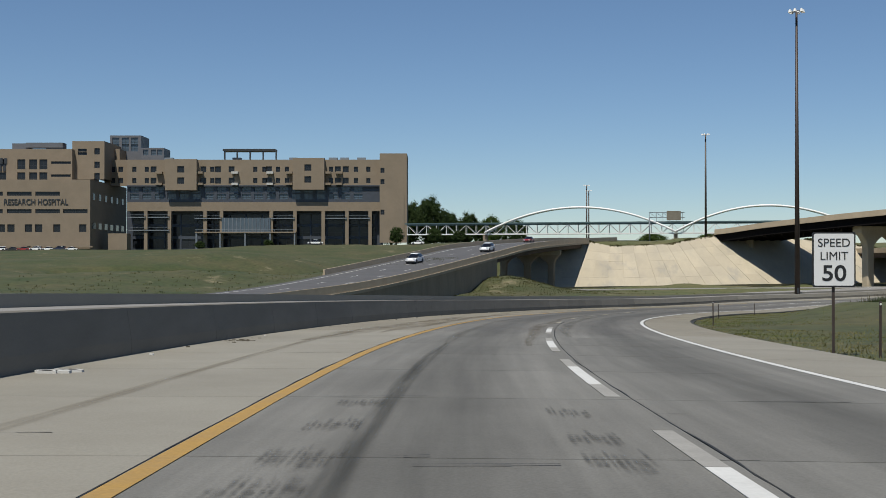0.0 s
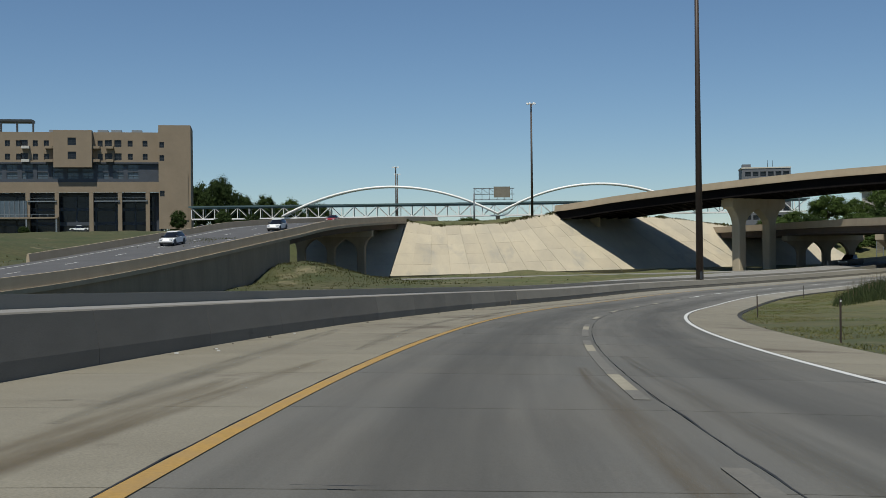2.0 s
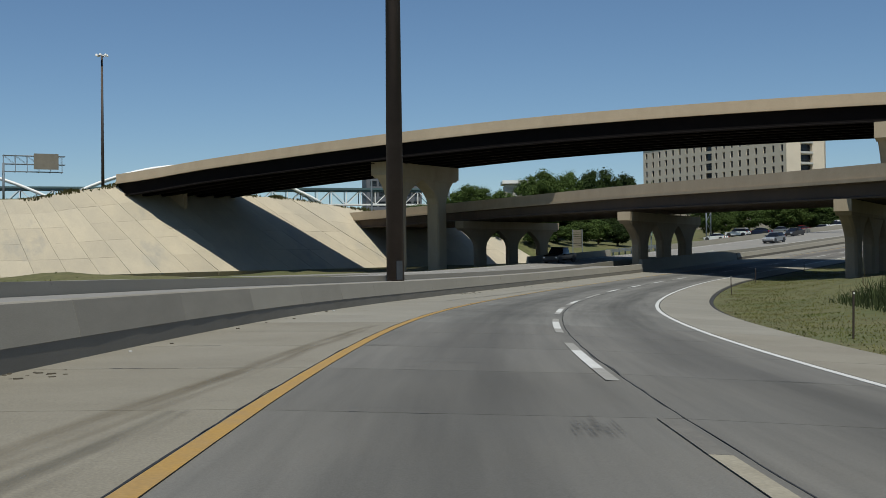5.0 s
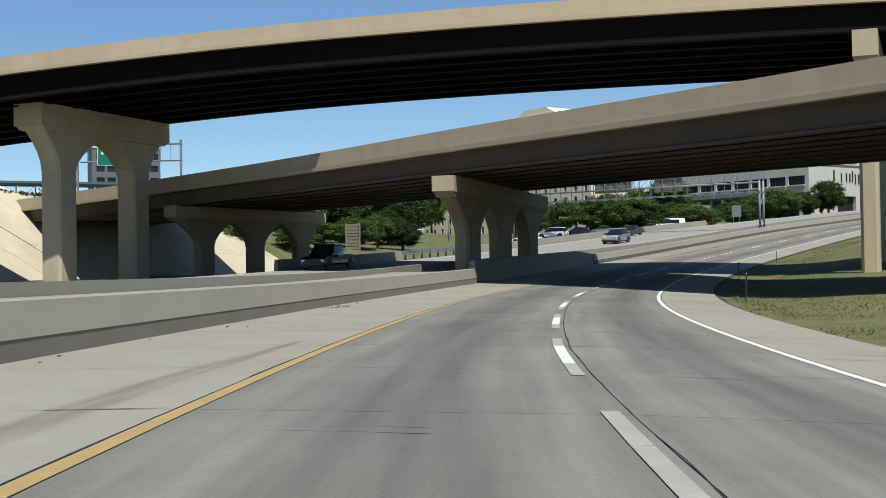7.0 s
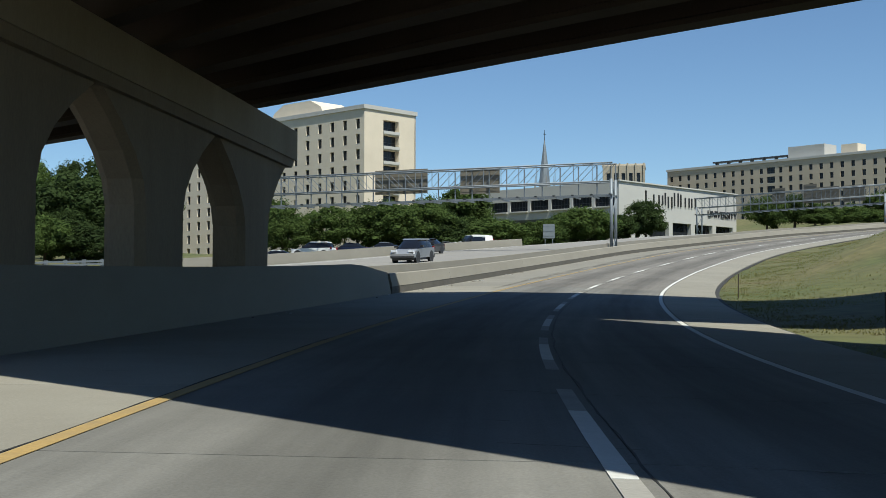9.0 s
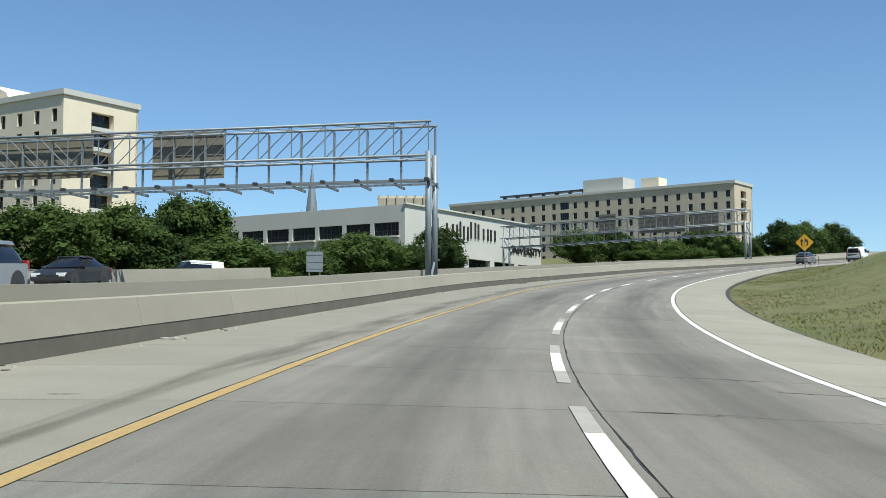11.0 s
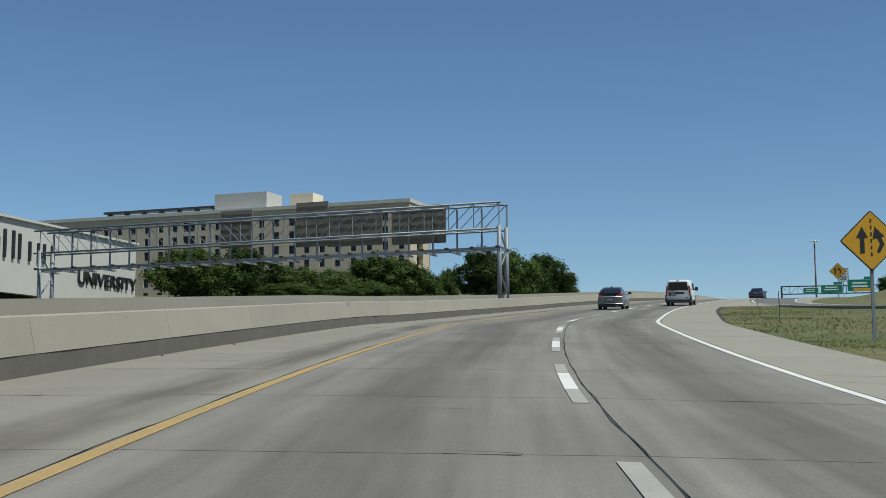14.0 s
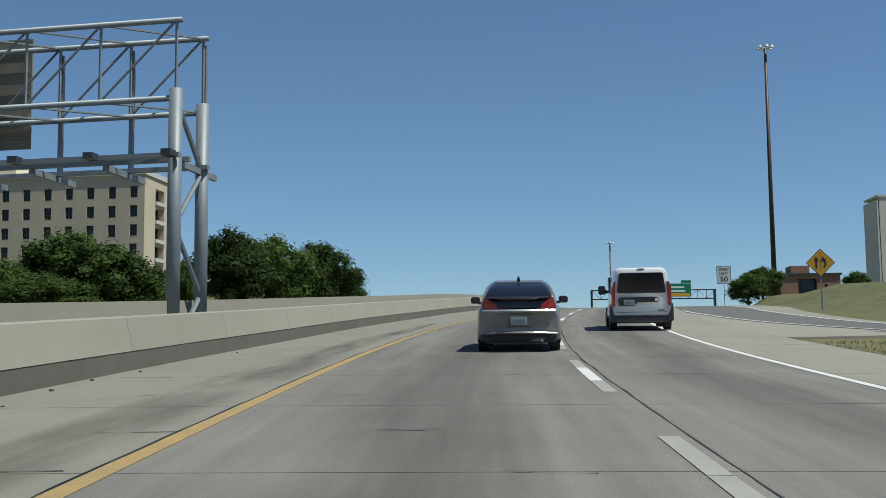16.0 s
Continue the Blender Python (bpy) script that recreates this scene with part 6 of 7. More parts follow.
def detailed_hatch(m, label):
    """A small aerodynamic hatchback with a two-part rear window."""
    ob = thing("hatchback_car", m, label, "car", "road vehicles")
    low = [(-2.19, 0.70, 0.70, 0.40, 0.76, 0.10), (-2.15, 0.79, 0.76, 0.34, 0.81, 0.13), (-2.05, 0.835, 0.79, 0.27, 0.845, 0.13), (-1.75, 0.85, 0.81, 0.20, 0.89, 0.12), (-1.2, 0.85, 0.82, 0.18, 0.93, 0.10), (-0.3, 0.85, 0.82, 0.17, 0.94, 0.10),
           (0.7, 0.85, 0.82, 0.17, 0.93, 0.10), (1.2, 0.85, 0.80, 0.17, 0.90, 0.12), (1.7, 0.83, 0.76, 0.18, 0.78, 0.14), (2.0, 0.77, 0.68, 0.22, 0.68, 0.16), (2.15, 0.62, 0.52, 0.28, 0.58, 0.14)]
    smooth_part("body", loft(low, 0.24, 0.9), P_GREY, ob)
    cab = [(-2.10, 0.70, 0.67, 0.78, 0.90, 0.05), (-2.02, 0.74, 0.69, 0.80, 1.06, 0.07), (-1.80, 0.77, 0.66, 0.82, 1.17, 0.09), (-1.35, 0.78, 0.61, 0.86, 1.31, 0.11), (-0.8, 0.78, 0.57, 0.88, 1.40, 0.12), (-0.2, 0.78, 0.56, 0.88, 1.425, 0.12),
           (0.3, 0.78, 0.56, 0.88, 1.38, 0.12), (0.8, 0.77, 0.60, 0.88, 1.20, 0.10), (1.25, 0.74, 0.66, 0.86, 0.96, 0.05)]
    smooth_part("cabin_glass", loft(cab, 0.16, 0.9), CARGLASS, ob, "dark tinted windows")
    roof = [(-1.0, 0.50, 0.46, 1.36, 1.385, 0.012), (-0.8, 0.55, 0.50, 1.37, 1.415, 0.02), (-0.2, 0.56, 0.50, 1.38, 1.437, 0.02), (0.28, 0.54, 0.48, 1.35, 1.40, 0.02)]
    smooth_part("roof", loft(roof), P_GREY, ob)
    for sx in (-1, 1):
        part("rear_pillar", strip([(sx * 0.715, -1.83, 0.93), (sx * 0.68, -1.72, 1.10), (sx * 0.615, -1.25, 1.265), (sx * 0.53, -0.75, 1.365)], 0.05, 0.05, (sx * 0.6, -0.2, 0.8)), P_GREY, ob)
        lamp = part("tail_lamp", Mesh().rings([[Vector((sx * a, y + 0.20 * (a / 0.8) ** 2.2, z)) for a, z in ((0.735, 0.845), (0.43, 0.845), (0.44, 0.93), (0.60, 1.04), (0.685, 1.075))] for y in (-2.125, -1.85)]), TAIL, ob, "red wedge-shaped tail lamp")
        part("lamp_lens", Mesh().rings([[Vector((sx * a, y + 0.20 * (a / 0.8) ** 2.2, z)) for a, z in ((0.70, 0.87), (0.56, 0.87), (0.60, 0.95), (0.68, 0.97))] for y in (-2.135, -2.10)]), TAIL2, lamp)
        part("head_lamp", Mesh().rings([[Vector((sx * a, y, z)) for a, z in ((0.40, 0.60), (0.74, 0.62), (0.76, 0.74), (0.5, 0.70))] for y in (1.75, 2.03)]), HEAD, ob)
        mir = part("mirror", Mesh().rings([[Vector((sx * x, 0.80 + (y - 0.80) * k, 1.0 + (z - 1.0) * k)) for y, z in ((0.74, 0.95), (0.84, 0.93), (0.90, 1.0), (0.86, 1.09), (0.74, 1.08))] for x, k in ((0.87, 0.7), (0.91, 1.0), (1.03, 1.0), (1.07, 0.65))]), P_BLACK, ob, "dark door mirror")
        part("mirror_arm", Mesh().box((sx * 0.83, 0.81, 0.95), (0.14, 0.09, 0.06)), P_BLACK, mir)
        for y in (-1.33, 1.25):
            wheel(ob, sx * 0.72, y, 0.30, 0.20)
    part("bumper_skirt", loft([(-2.20, 0.60, 0.63, 0.22, 0.36, 0.04), (-2.14, 0.70, 0.76, 0.20, 0.36, 0.05), (-1.9, 0.74, 0.80, 0.18, 0.34, 0.05)], 0.2, 0.9), PLASTIC, ob, "black lower bumper")
    smooth_part("bumper_crease", Mesh().rings([[Vector((x, -2.215 + 0.235 * (abs(x) / 0.80) ** 2.2 + d, 0.385 - 0.035 * (abs(x) / 0.8) ** 2 + h)) for d, h in ((0, -0.02), (-0.02, 0.0), (0, 0.025), (0.06, 0.02), (0.06, -0.02))] for x in np.linspace(-0.76, 0.76, 13)]), P_GREY, ob)
    smooth_part("tailgate_trim", Mesh().rings([[Vector((x, -2.165 + 0.22 * (abs(x) / 0.80) ** 2.2 + d, 0.81 + h)) for d, h in ((0, -0.03), (-0.025, 0.0), (0.0, 0.03), (0.1, 0.03), (0.1, -0.03))] for x in np.linspace(-0.72, 0.72, 13)]), P_SILVER, ob, "bright lip under the rear window")
    part("plate_recess", Mesh().box((0, -2.195, 0.615), (0.64, 0.03, 0.215)), RECESS, ob, "grey recess round the number plate")
    pl = part("number_plate", Mesh().box((0, -2.215, 0.615), (0.32, 0.015, 0.16)), PLATE, ob)
    part("plate_bar", Mesh().box((0, -2.225, 0.61), (0.24, 0.006, 0.07)), GREYINK, pl)
    part("window_divider", Mesh().rings([[Vector((x, -2.065 + 0.15 * (abs(x) / 0.74) ** 2.2 + d, 1.065 + h)) for d, h in ((0, -0.025), (-0.02, 0.0), (0.05, 0.03), (0.1, 0.0))] for x in np.linspace(-0.6, 0.6, 9)]), P_BLACK, ob)
    part("roof_aerial", Mesh().prism([(-0.035, 1.40), (0.035, 1.40), (0.02, 1.49), (0.0, 1.51), (-0.02, 1.49)], -0.95, -0.78), P_BLACK, ob)
    part("underbody", Mesh().box((0, 0, 0.24), (1.3, 4.0, 0.14)), PLASTIC, ob)
    part("exhaust", Mesh().tube((0.45, -2.12, 0.22), (0.45, -1.8, 0.22), 0.03, None, 8), RIM, ob)
    return ob


def detailed_van(m, label):
    """A small tall delivery van with one wide rear window."""
    ob = thing("delivery_van", m, label, "van", "road vehicles")
    body = [(-2.36, 0.80, 0.66, 0.44, 1.76, 0.10), (-2.33, 0.88, 0.73, 0.40, 1.82, 0.16), (-2.2, 0.905, 0.755, 0.30, 1.85, 0.18), (-1.6, 0.915, 0.77, 0.28, 1.87, 0.18), (0.2, 0.915, 0.77, 0.28, 1.87, 0.18), (0.65, 0.915, 0.77, 0.28, 1.80, 0.18),
            (1.15, 0.91, 0.80, 0.28, 1.40, 0.14), (1.45, 0.90, 0.82, 0.28, 1.12, 0.12), (2.0, 0.86, 0.76, 0.30, 0.98, 0.15), (2.3, 0.74, 0.62, 0.34, 0.80, 0.15)]
    smooth_part("body", loft(body, 0.06, 0.8), P_WHITE, ob)
    gl = [(0.655, 1.13), (0.685, 1.16), (0.625, 1.64), (0.585, 1.69), (-0.585, 1.69), (-0.625, 1.64), (-0.685, 1.16), (-0.655, 1.13)]
    part("rear_window", Mesh().rings([[Vector((x, y, z)) for x, z in gl] for y in (-2.372, -2.33)]), CARGLASS, ob, "wide dark rear window")
    part("window_rim", Mesh().rings([[Vector((x * 1.035, y, 1.41 + (z - 1.41) * 1.06)) for x, z in gl] for y in (-2.366, -2.32)]), PLASTIC, ob)
    for sx in (-1, 1):
        part("door_window", Mesh().rings([[Vector((sx * x, y, z)) for y, z in ((0.0, 1.12), (1.25, 1.12), (0.72, 1.58), (0.0, 1.60))] for x in (0.70, 0.868)]), CARGLASS, ob)
        lamp = part("tail_lamp", Mesh().rings([[Vector((sx * x, y, z)) for x, z in ((0.775, 0.74), (0.875, 0.74), (0.865, 1.20), (0.815, 1.44), (0.745, 1.44))] for y in (-2.375, -2.16)]), TAIL, ob, "tall red tail lamp")
        part("lamp_lens", Mesh().box((sx * 0.822, -2.38, 0.86), (0.075, 0.02, 0.13)), TAIL2, lamp)
        part("corner_guard", Mesh().rings([[Vector((sx * x, y, z)) for x, z in ((0.74, 0.30), (0.925, 0.30), (0.92, 0.80), (0.87, 0.70), (0.80, 0.48))] for y in (-2.40, -2.0)]), PLASTIC, ob)
        mir = part("mirror", Mesh().rings([[Vector((sx * x, 1.02 + (y - 1.02) * k, 1.2 + (z - 1.2) * k)) for y, z in ((0.95, 1.06), (1.06, 1.06), (1.12, 1.2), (1.06, 1.34), (0.95, 1.33))] for x, k in ((0.93, 0.75), (0.97, 1.0), (1.12, 1.0), (1.16, 0.7))]), PLASTIC, ob, "black door mirror")
        part("mirror_arm", Mesh().box((sx * 0.90, 1.03, 1.14), (0.12, 0.1, 0.08)), PLASTIC, mir)
        part("head_lamp", Mesh().rings([[Vector((sx * a, y, z)) for a, z in ((0.45, 0.74), (0.76, 0.76), (0.78, 0.96), (0.6, 0.92))] for y in (1.9, 2.24)]), HEAD, ob)
        for y in (-1.5, 1.45):
            wheel(ob, sx * 0.80, y, 0.32, 0.21)
    part("rear_bumper", loft([(-2.44, 0.80, 0.82, 0.27, 0.44, 0.04), (-2.40, 0.89, 0.90, 0.24, 0.46, 0.05), (-2.1, 0.92, 0.92, 0.24, 0.46, 0.05)], 0.08, 0.5), PLASTIC, ob, "black rear bumper")
    rc = part("handle_recess", Mesh().rings([[Vector((x, y, z)) for x, z in ((-0.66, 0.74), (-0.20, 0.74), (-0.12, 0.84), (0.46, 0.84), (0.52, 0.90), (0.46, 0.99), (-0.64, 0.99), (-0.68, 0.95))] for y in (-2.378, -2.33)]), PLASTIC, ob, "black number plate recess and handle")
    pl = part("number_plate", Mesh().box((-0.36, -2.388, 0.84), (0.31, 0.015, 0.15)), PLATE, ob)
    part("plate_bar", Mesh().box((-0.36, -2.398, 0.835), (0.22, 0.006, 0.06)), GREYINK, pl)
    part("handle", Mesh().tube((0.44, -2.40, 0.915), (0.44, -2.37, 0.915), 0.05, None, 12), P_WHITE, rc)
    part("badge", Mesh().box((0.56, -2.372, 0.60), (0.20, 0.012, 0.045)), GREYINK, ob)
    part("brake_lamp", Mesh().box((0, -2.33, 1.815), (0.20, 0.06, 0.03)), TAIL, ob)
    part("wiper", Mesh().box((0.2, -2.385, 1.17), (0.5, 0.02, 0.02)), PLASTIC, ob)
    part("door_seam", Mesh().box((0, -2.367, 0.55), (1.45, 0.012, 0.012)), PLASTIC, ob)
    part("underbody", Mesh().box((0, 0, 0.30), (1.5, 4.3, 0.16)), PLASTIC, ob)
    return ob


def vehicle(name, style, paintm, label, m):
    """Local +y is forward; the origin is on the road under its middle."""
    ob = thing(name, m, label, "car" if style not in ("van", "pickup") else style, "road vehicles")
    if style == "van":
        L, W, r = 4.74, 1.83, 0.32
        low = [(-2.30, 0.55), (-2.33, 0.9), (-2.31, 1.05), (0.9, 1.05), (1.3, 1.02), (2.1, 0.86), (2.36, 0.62), (2.34, 0.28), (1.8, 0.24), (-1.9, 0.24), (-2.28, 0.32)]
        cab = [(-2.30, 1.03), (-2.24, 1.5), (-2.12, 1.80), (-1.9, 1.86), (0.4, 1.87), (0.75, 1.78), (1.55, 1.04)]
        roof = [(-2.2, 1.72), (-2.1, 1.85), (-1.8, 1.90), (0.4, 1.90), (0.7, 1.82), (0.66, 1.74), (-2.0, 1.74)]
    elif style == "pickup":
        L, W, r = 5.8, 2.02, 0.40
        low = [(-2.88, 0.55), (-2.9, 1.0), (-2.85, 1.08), (1.5, 1.08), (2.5, 1.02), (2.88, 0.85), (2.9, 0.5), (2.3, 0.42), (-2.3, 0.42), (-2.8, 0.46)]
        cab = [(-0.95, 1.06), (-0.85, 1.85), (0.7, 1.88), (1.6, 1.07)]
        roof = [(-0.85, 1.82), (-0.8, 1.93), (0.6, 1.94), (0.8, 1.84), (0.6, 1.82)]
    elif style == "suv":
        L, W, r = 4.75, 1.90, 0.37
        low = [(-2.30, 0.55), (-2.36, 0.85), (-2.28, 1.08), (-0.4, 1.08), (1.1, 1.04), (2.1, 0.92), (2.36, 0.68), (2.34, 0.38), (1.8, 0.32), (-1.9, 0.32), (-2.28, 0.4)]
        cab = [(-2.2, 1.06), (-2.05, 1.5), (-1.75, 1.70), (0.1, 1.72), (0.45, 1.64), (1.3, 1.03)]
        roof = [(-1.95, 1.62), (-1.75, 1.74), (0.1, 1.76), (0.4, 1.68), (0.2, 1.64), (-1.7, 1.63)]
    else:
        L, W, r = 4.7, 1.82, 0.33
        low = [(-2.32, 0.45), (-2.34, 0.75), (-2.2, 0.96), (-1.5, 1.0), (1.1, 0.94), (2.0, 0.78), (2.32, 0.6), (2.3, 0.3), (1.8, 0.24), (-1.9, 0.24), (-2.28, 0.3)]
        cab = [(-1.85, 0.98), (-1.1, 1.38), (-0.3, 1.46), (0.3, 1.42), (1.3, 0.94)]
        roof = [(-1.1, 1.36), (-0.3, 1.48), (0.3, 1.44), (0.2, 1.38), (-0.4, 1.40), (-1.0, 1.33)]
    rear, front = min(p[0] for p in low), max(p[0] for p in low)
    boxy = style in ("van", "pickup")
    body = part("body", shell(low, W, 0.10, 0.02 if boxy else 0.05, 6 if boxy else 4), paintm, ob, smooth=True)
    part("cabin_glass", shell(cab, W * 0.96, 0.0, 0.02 if boxy else 0.05, 4, 0.80 if boxy else 0.62), CARGLASS, ob, "dark tinted windows")
    part("roof", shell(roof, W * (0.86 if boxy else 0.72), 0.0, 0.06, 4), paintm, ob)
    if style == "van":
        for sx in (-1, 1):
            part("rear_pillar", Mesh().rings([[Vector((sx * (W / 2 - a), y, z)) for a, y in ((0.02, -2.34), (0.20, -2.37), (0.20, -2.2), (0.02, -1.2))] for z in (1.0,)] + [[Vector((sx * (W / 2 - 0.09 - a), y, 1.76)) for a, y in ((0.02, -2.20), (0.18, -2.24), (0.18, -2.1), (0.02, -1.2))]]), paintm, ob)
            part("side_panel", Mesh().box((sx * (W / 2 - 0.065), -0.75, 1.38), (0.05, 2.5, 0.72), Matrix.Rotation(sx * radians(-4), 4, "Y")), paintm, ob)
        part("rear_header", Mesh().box((0, -2.17, 1.80), (W * 0.84, 0.16, 0.10)), paintm, ob)
        part("tailgate_recess", Mesh().box((-0.12, rear - 0.01, 0.90), (1.15, 0.05, 0.20)), PLASTIC, ob, "black number plate recess")
        part("brake_lamp", Mesh().box((0, -2.18, 1.865), (0.26, 0.06, 0.035)), TAIL, ob)
    if style == "pickup":
        part("bed", Mesh().box((0, -1.95, 1.085), (W * 0.84, 1.7, 0.05)), PLASTIC, ob)
    for o in list(ob.children)[:3]:
        o.data.shade_smooth()
        o.data.set_sharp_from_angle(angle=radians(36))
    # bumpers, lamps, plates
    rb = 0.42
    part("rear_bumper", shell([(rear - 0.03, rb - 0.08), (rear - 0.05, rb + 0.08), (rear - 0.01, rb + 0.14), (rear + 0.25, rb + 0.14), (rear + 0.25, rb - 0.12)], W * 0.97, 0.0, 0.06), PLASTIC, ob)
    part("front_bumper", shell([(front + 0.03, rb - 0.06), (front + 0.04, rb + 0.08), (front - 0.25, rb + 0.12), (front - 0.25, rb - 0.1)], W * 0.95, 0.0, 0.06), PLASTIC, ob)
    zt = {"van": 1.18, "pickup": 0.95, "suv": 1.12}.get(style, 0.86)
    for sx in (-1, 1):
        if style == "van":
            part("tail_lamp", Mesh().box((sx * (W / 2 - 0.10), rear + 0.0, 1.16), (0.15, 0.16, 0.62), Matrix.Rotation(0, 4, "Y")), TAIL, ob)
            part("corner_guard", Mesh().box((sx * (W / 2 - 0.10), rear + 0.04, 0.62), (0.20, 0.18, 0.42)), PLASTIC, ob)
        else:
            part("tail_lamp", Mesh().box((sx * (W / 2 - 0.14), rear + 0.06, zt - 0.1), (0.22, 0.16, 0.26)), TAIL, ob)
        part("head_lamp", Mesh().box((sx * (W / 2 - 0.28), front - 0.16, zt - 0.24), (0.40, 0.28, 0.17)), HEAD, ob)
        mir = part("mirror", Mesh().rings([[Vector((sx * x, y, z)) for y, z in ((0.78, zt + 0.02), (0.86, zt - 0.02), (0.88, zt + 0.14), (0.76, zt + 0.16))] for x in (W / 2 - 0.08, W / 2 + 0.05, W / 2 + 0.20)]), PLASTIC if style == "van" else P_BLACK, ob)
        for y in (rear + 0.82, front - 0.86):
            wheel(ob, sx * (W / 2 - 0.12), y, r, 0.22)
            part("wheel_arch", Mesh().tube((sx * (W / 2 - 0.05), y, r + 0.02), (sx * (W / 2 + 0.006), y, r + 0.02), r + 0.09, None, 18), PLASTIC, ob)
    part("underbody", Mesh().box((0, 0, 0.27), (W * 0.86, L * 0.9, 0.16)), PLASTIC, ob)
    pz = {"van": 0.90}.get(style, 0.8)
    pl = part("number_plate", Mesh().box((-0.18 if style == "van" else 0, rear - (0.045 if style == "van" else 0.03), pz), (0.32, 0.02, 0.16)), PLATE, ob)
    part("plate_bar", Mesh().box((-0.18 if style == "van" else 0, rear - (0.06 if style == "van" else 0.045), pz), (0.22, 0.008, 0.06)), PLASTIC, pl)
    return ob


def drive(line, s, off, up=0.0, flip=False):
    k = math.atan2(line.at(s + 2).z - line.at(s - 2).z, 4)
    return line.spot(s, off, up) @ Matrix.Rotation(k, 4, "X") @ Matrix.Rotation(math.pi if flip else 0, 4, "Z")


detailed_hatch(drive(RAMP, 555.2, 0.43), "silver-grey hatchback driving up the ramp")
detailed_van(drive(RAMP, 567.4, 3.85), "small white delivery van with a dark rear window")
vehicle("sport_utility_car", "suv", P_WHITE, "white sport utility car on the main road", drive(MAIN, 162, -2.0, 0.0, True))
vehicle("sport_utility_car", "suv", P_WHITE, "white sport utility car on the main road", drive(MAIN, 191, 3.0, 0.0, True))
vehicle("saloon_car", "sedan", P_RED, "red car crossing the main road bridge", drive(MAIN, 255, -5.2, 0.0, True))
vehicle("pickup_truck", "pickup", P_BLACK, "black pickup truck on the opposing road", drive(OUTER, 384, -5.0, 0.0, True))
vehicle("sport_utility_car", "suv", P_SILVER, "silver sport utility car on the opposing road", drive(OUTER, 441, 2, 0.0, True))
vehicle("saloon_car", "sedan", P_BLACK, "black saloon car on the opposing road", drive(OUTER, 462, -5, 0.0, True))
vehicle("saloon_car", "sedan", P_BLUE, "dark blue car far up the ramp", drive(RAMP, 640, 3.6))


def parked(x, y, turn, style, pm, label):
    vehicle({"van": "parked_van", "pickup": "parked_pickup", "suv": "parked_car"}.get(style, "parked_car"), style, pm, label, Matrix.Translation((x, y, gz(x, y) + 0.02)) @ Matrix.Rotation(turn, 4, "Z"))


parked(214, 314.5, 1.2, "van", P_WHITE, "white van parked beside the opposing road")
for i, (st, pm, c) in enumerate((("sedan", P_WHITE, "white"), ("suv", P_WHITE, "white"), ("sedan", P_BLUE, "dark blue"), ("sedan", P_SILVER, "silver"), ("sedan", P_RED, "red"), ("sedan", P_SILVER, "silver"), ("suv", P_BLACK, "black"), ("sedan", P_RED, "red"))):
    parked(186 + 5.2 * i, 318.6 - 0.3 * i, 0.3 + 0.1 * math.sin(i), st, pm, c + " car parked in the lot under the trees")
for i, (st, pm, c) in enumerate((("sedan", P_WHITE, "white"), ("suv", P_WHITE, "white"), ("sedan", P_BLACK, "black"), ("sedan", P_RED, "dark red"), ("suv", P_WHITE, "white"), ("sedan", P_WHITE, "white"), ("suv", P_BLUE, "dark blue"), ("sedan", P_WHITE, "white"))):
    parked(-168 + 4.4 * i, 443 + 0.4 * (i % 3), 1.57, st, pm, c + " car parked before the hospital")
parked(-48, 452, 1.6, "pickup", P_WHITE, "white pickup truck parked below the hospital balconies")
parked(-9, 424, 1.5, "sedan", P_WHITE, "white car parked beside the hospital drive")


# ---- guardrail and low walls beside the opposing road ----
gr = thing("guardrail", (0, 0, 0), "galvanised guardrail on short posts beside the opposing road", "guardrail")
gs0, gs1 = OUTER.near(132, 283), OUTER.near(146, 290)
for z in (0.45, 0.62, 0.79):
    part("rail", sweep(OUTER, rect(-9.0, -8.92, z - 0.055, z + 0.055), gs0, gs1, 3), STEEL, gr)
for s in np.arange(gs0, gs1, 1.9):
    part("post", Mesh().box((0, 0, 0.35), (0.15, 0.15, 1.1), OUTER.spot(s, -9.15)), STEEL, gr)
lw = thing("roadside_wall", (0, 0, 0), "low pale concrete wall beside the opposing road", "barrier", kind="structure")
part("wall", sweep(OUTER, [(-8.0, -0.2), (-8.4, -0.2), (-8.3, 0.8), (-8.1, 0.8)], gs1 + 2, gs1 + 70, 4), BARRIER, lw)
part("wall", sweep(OUTER, [(-8.0, -0.2), (-8.4, -0.2), (-8.3, 0.85), (-8.1, 0.85)], gs0 - 26, gs0 - 1, 4), BARRIER, lw)


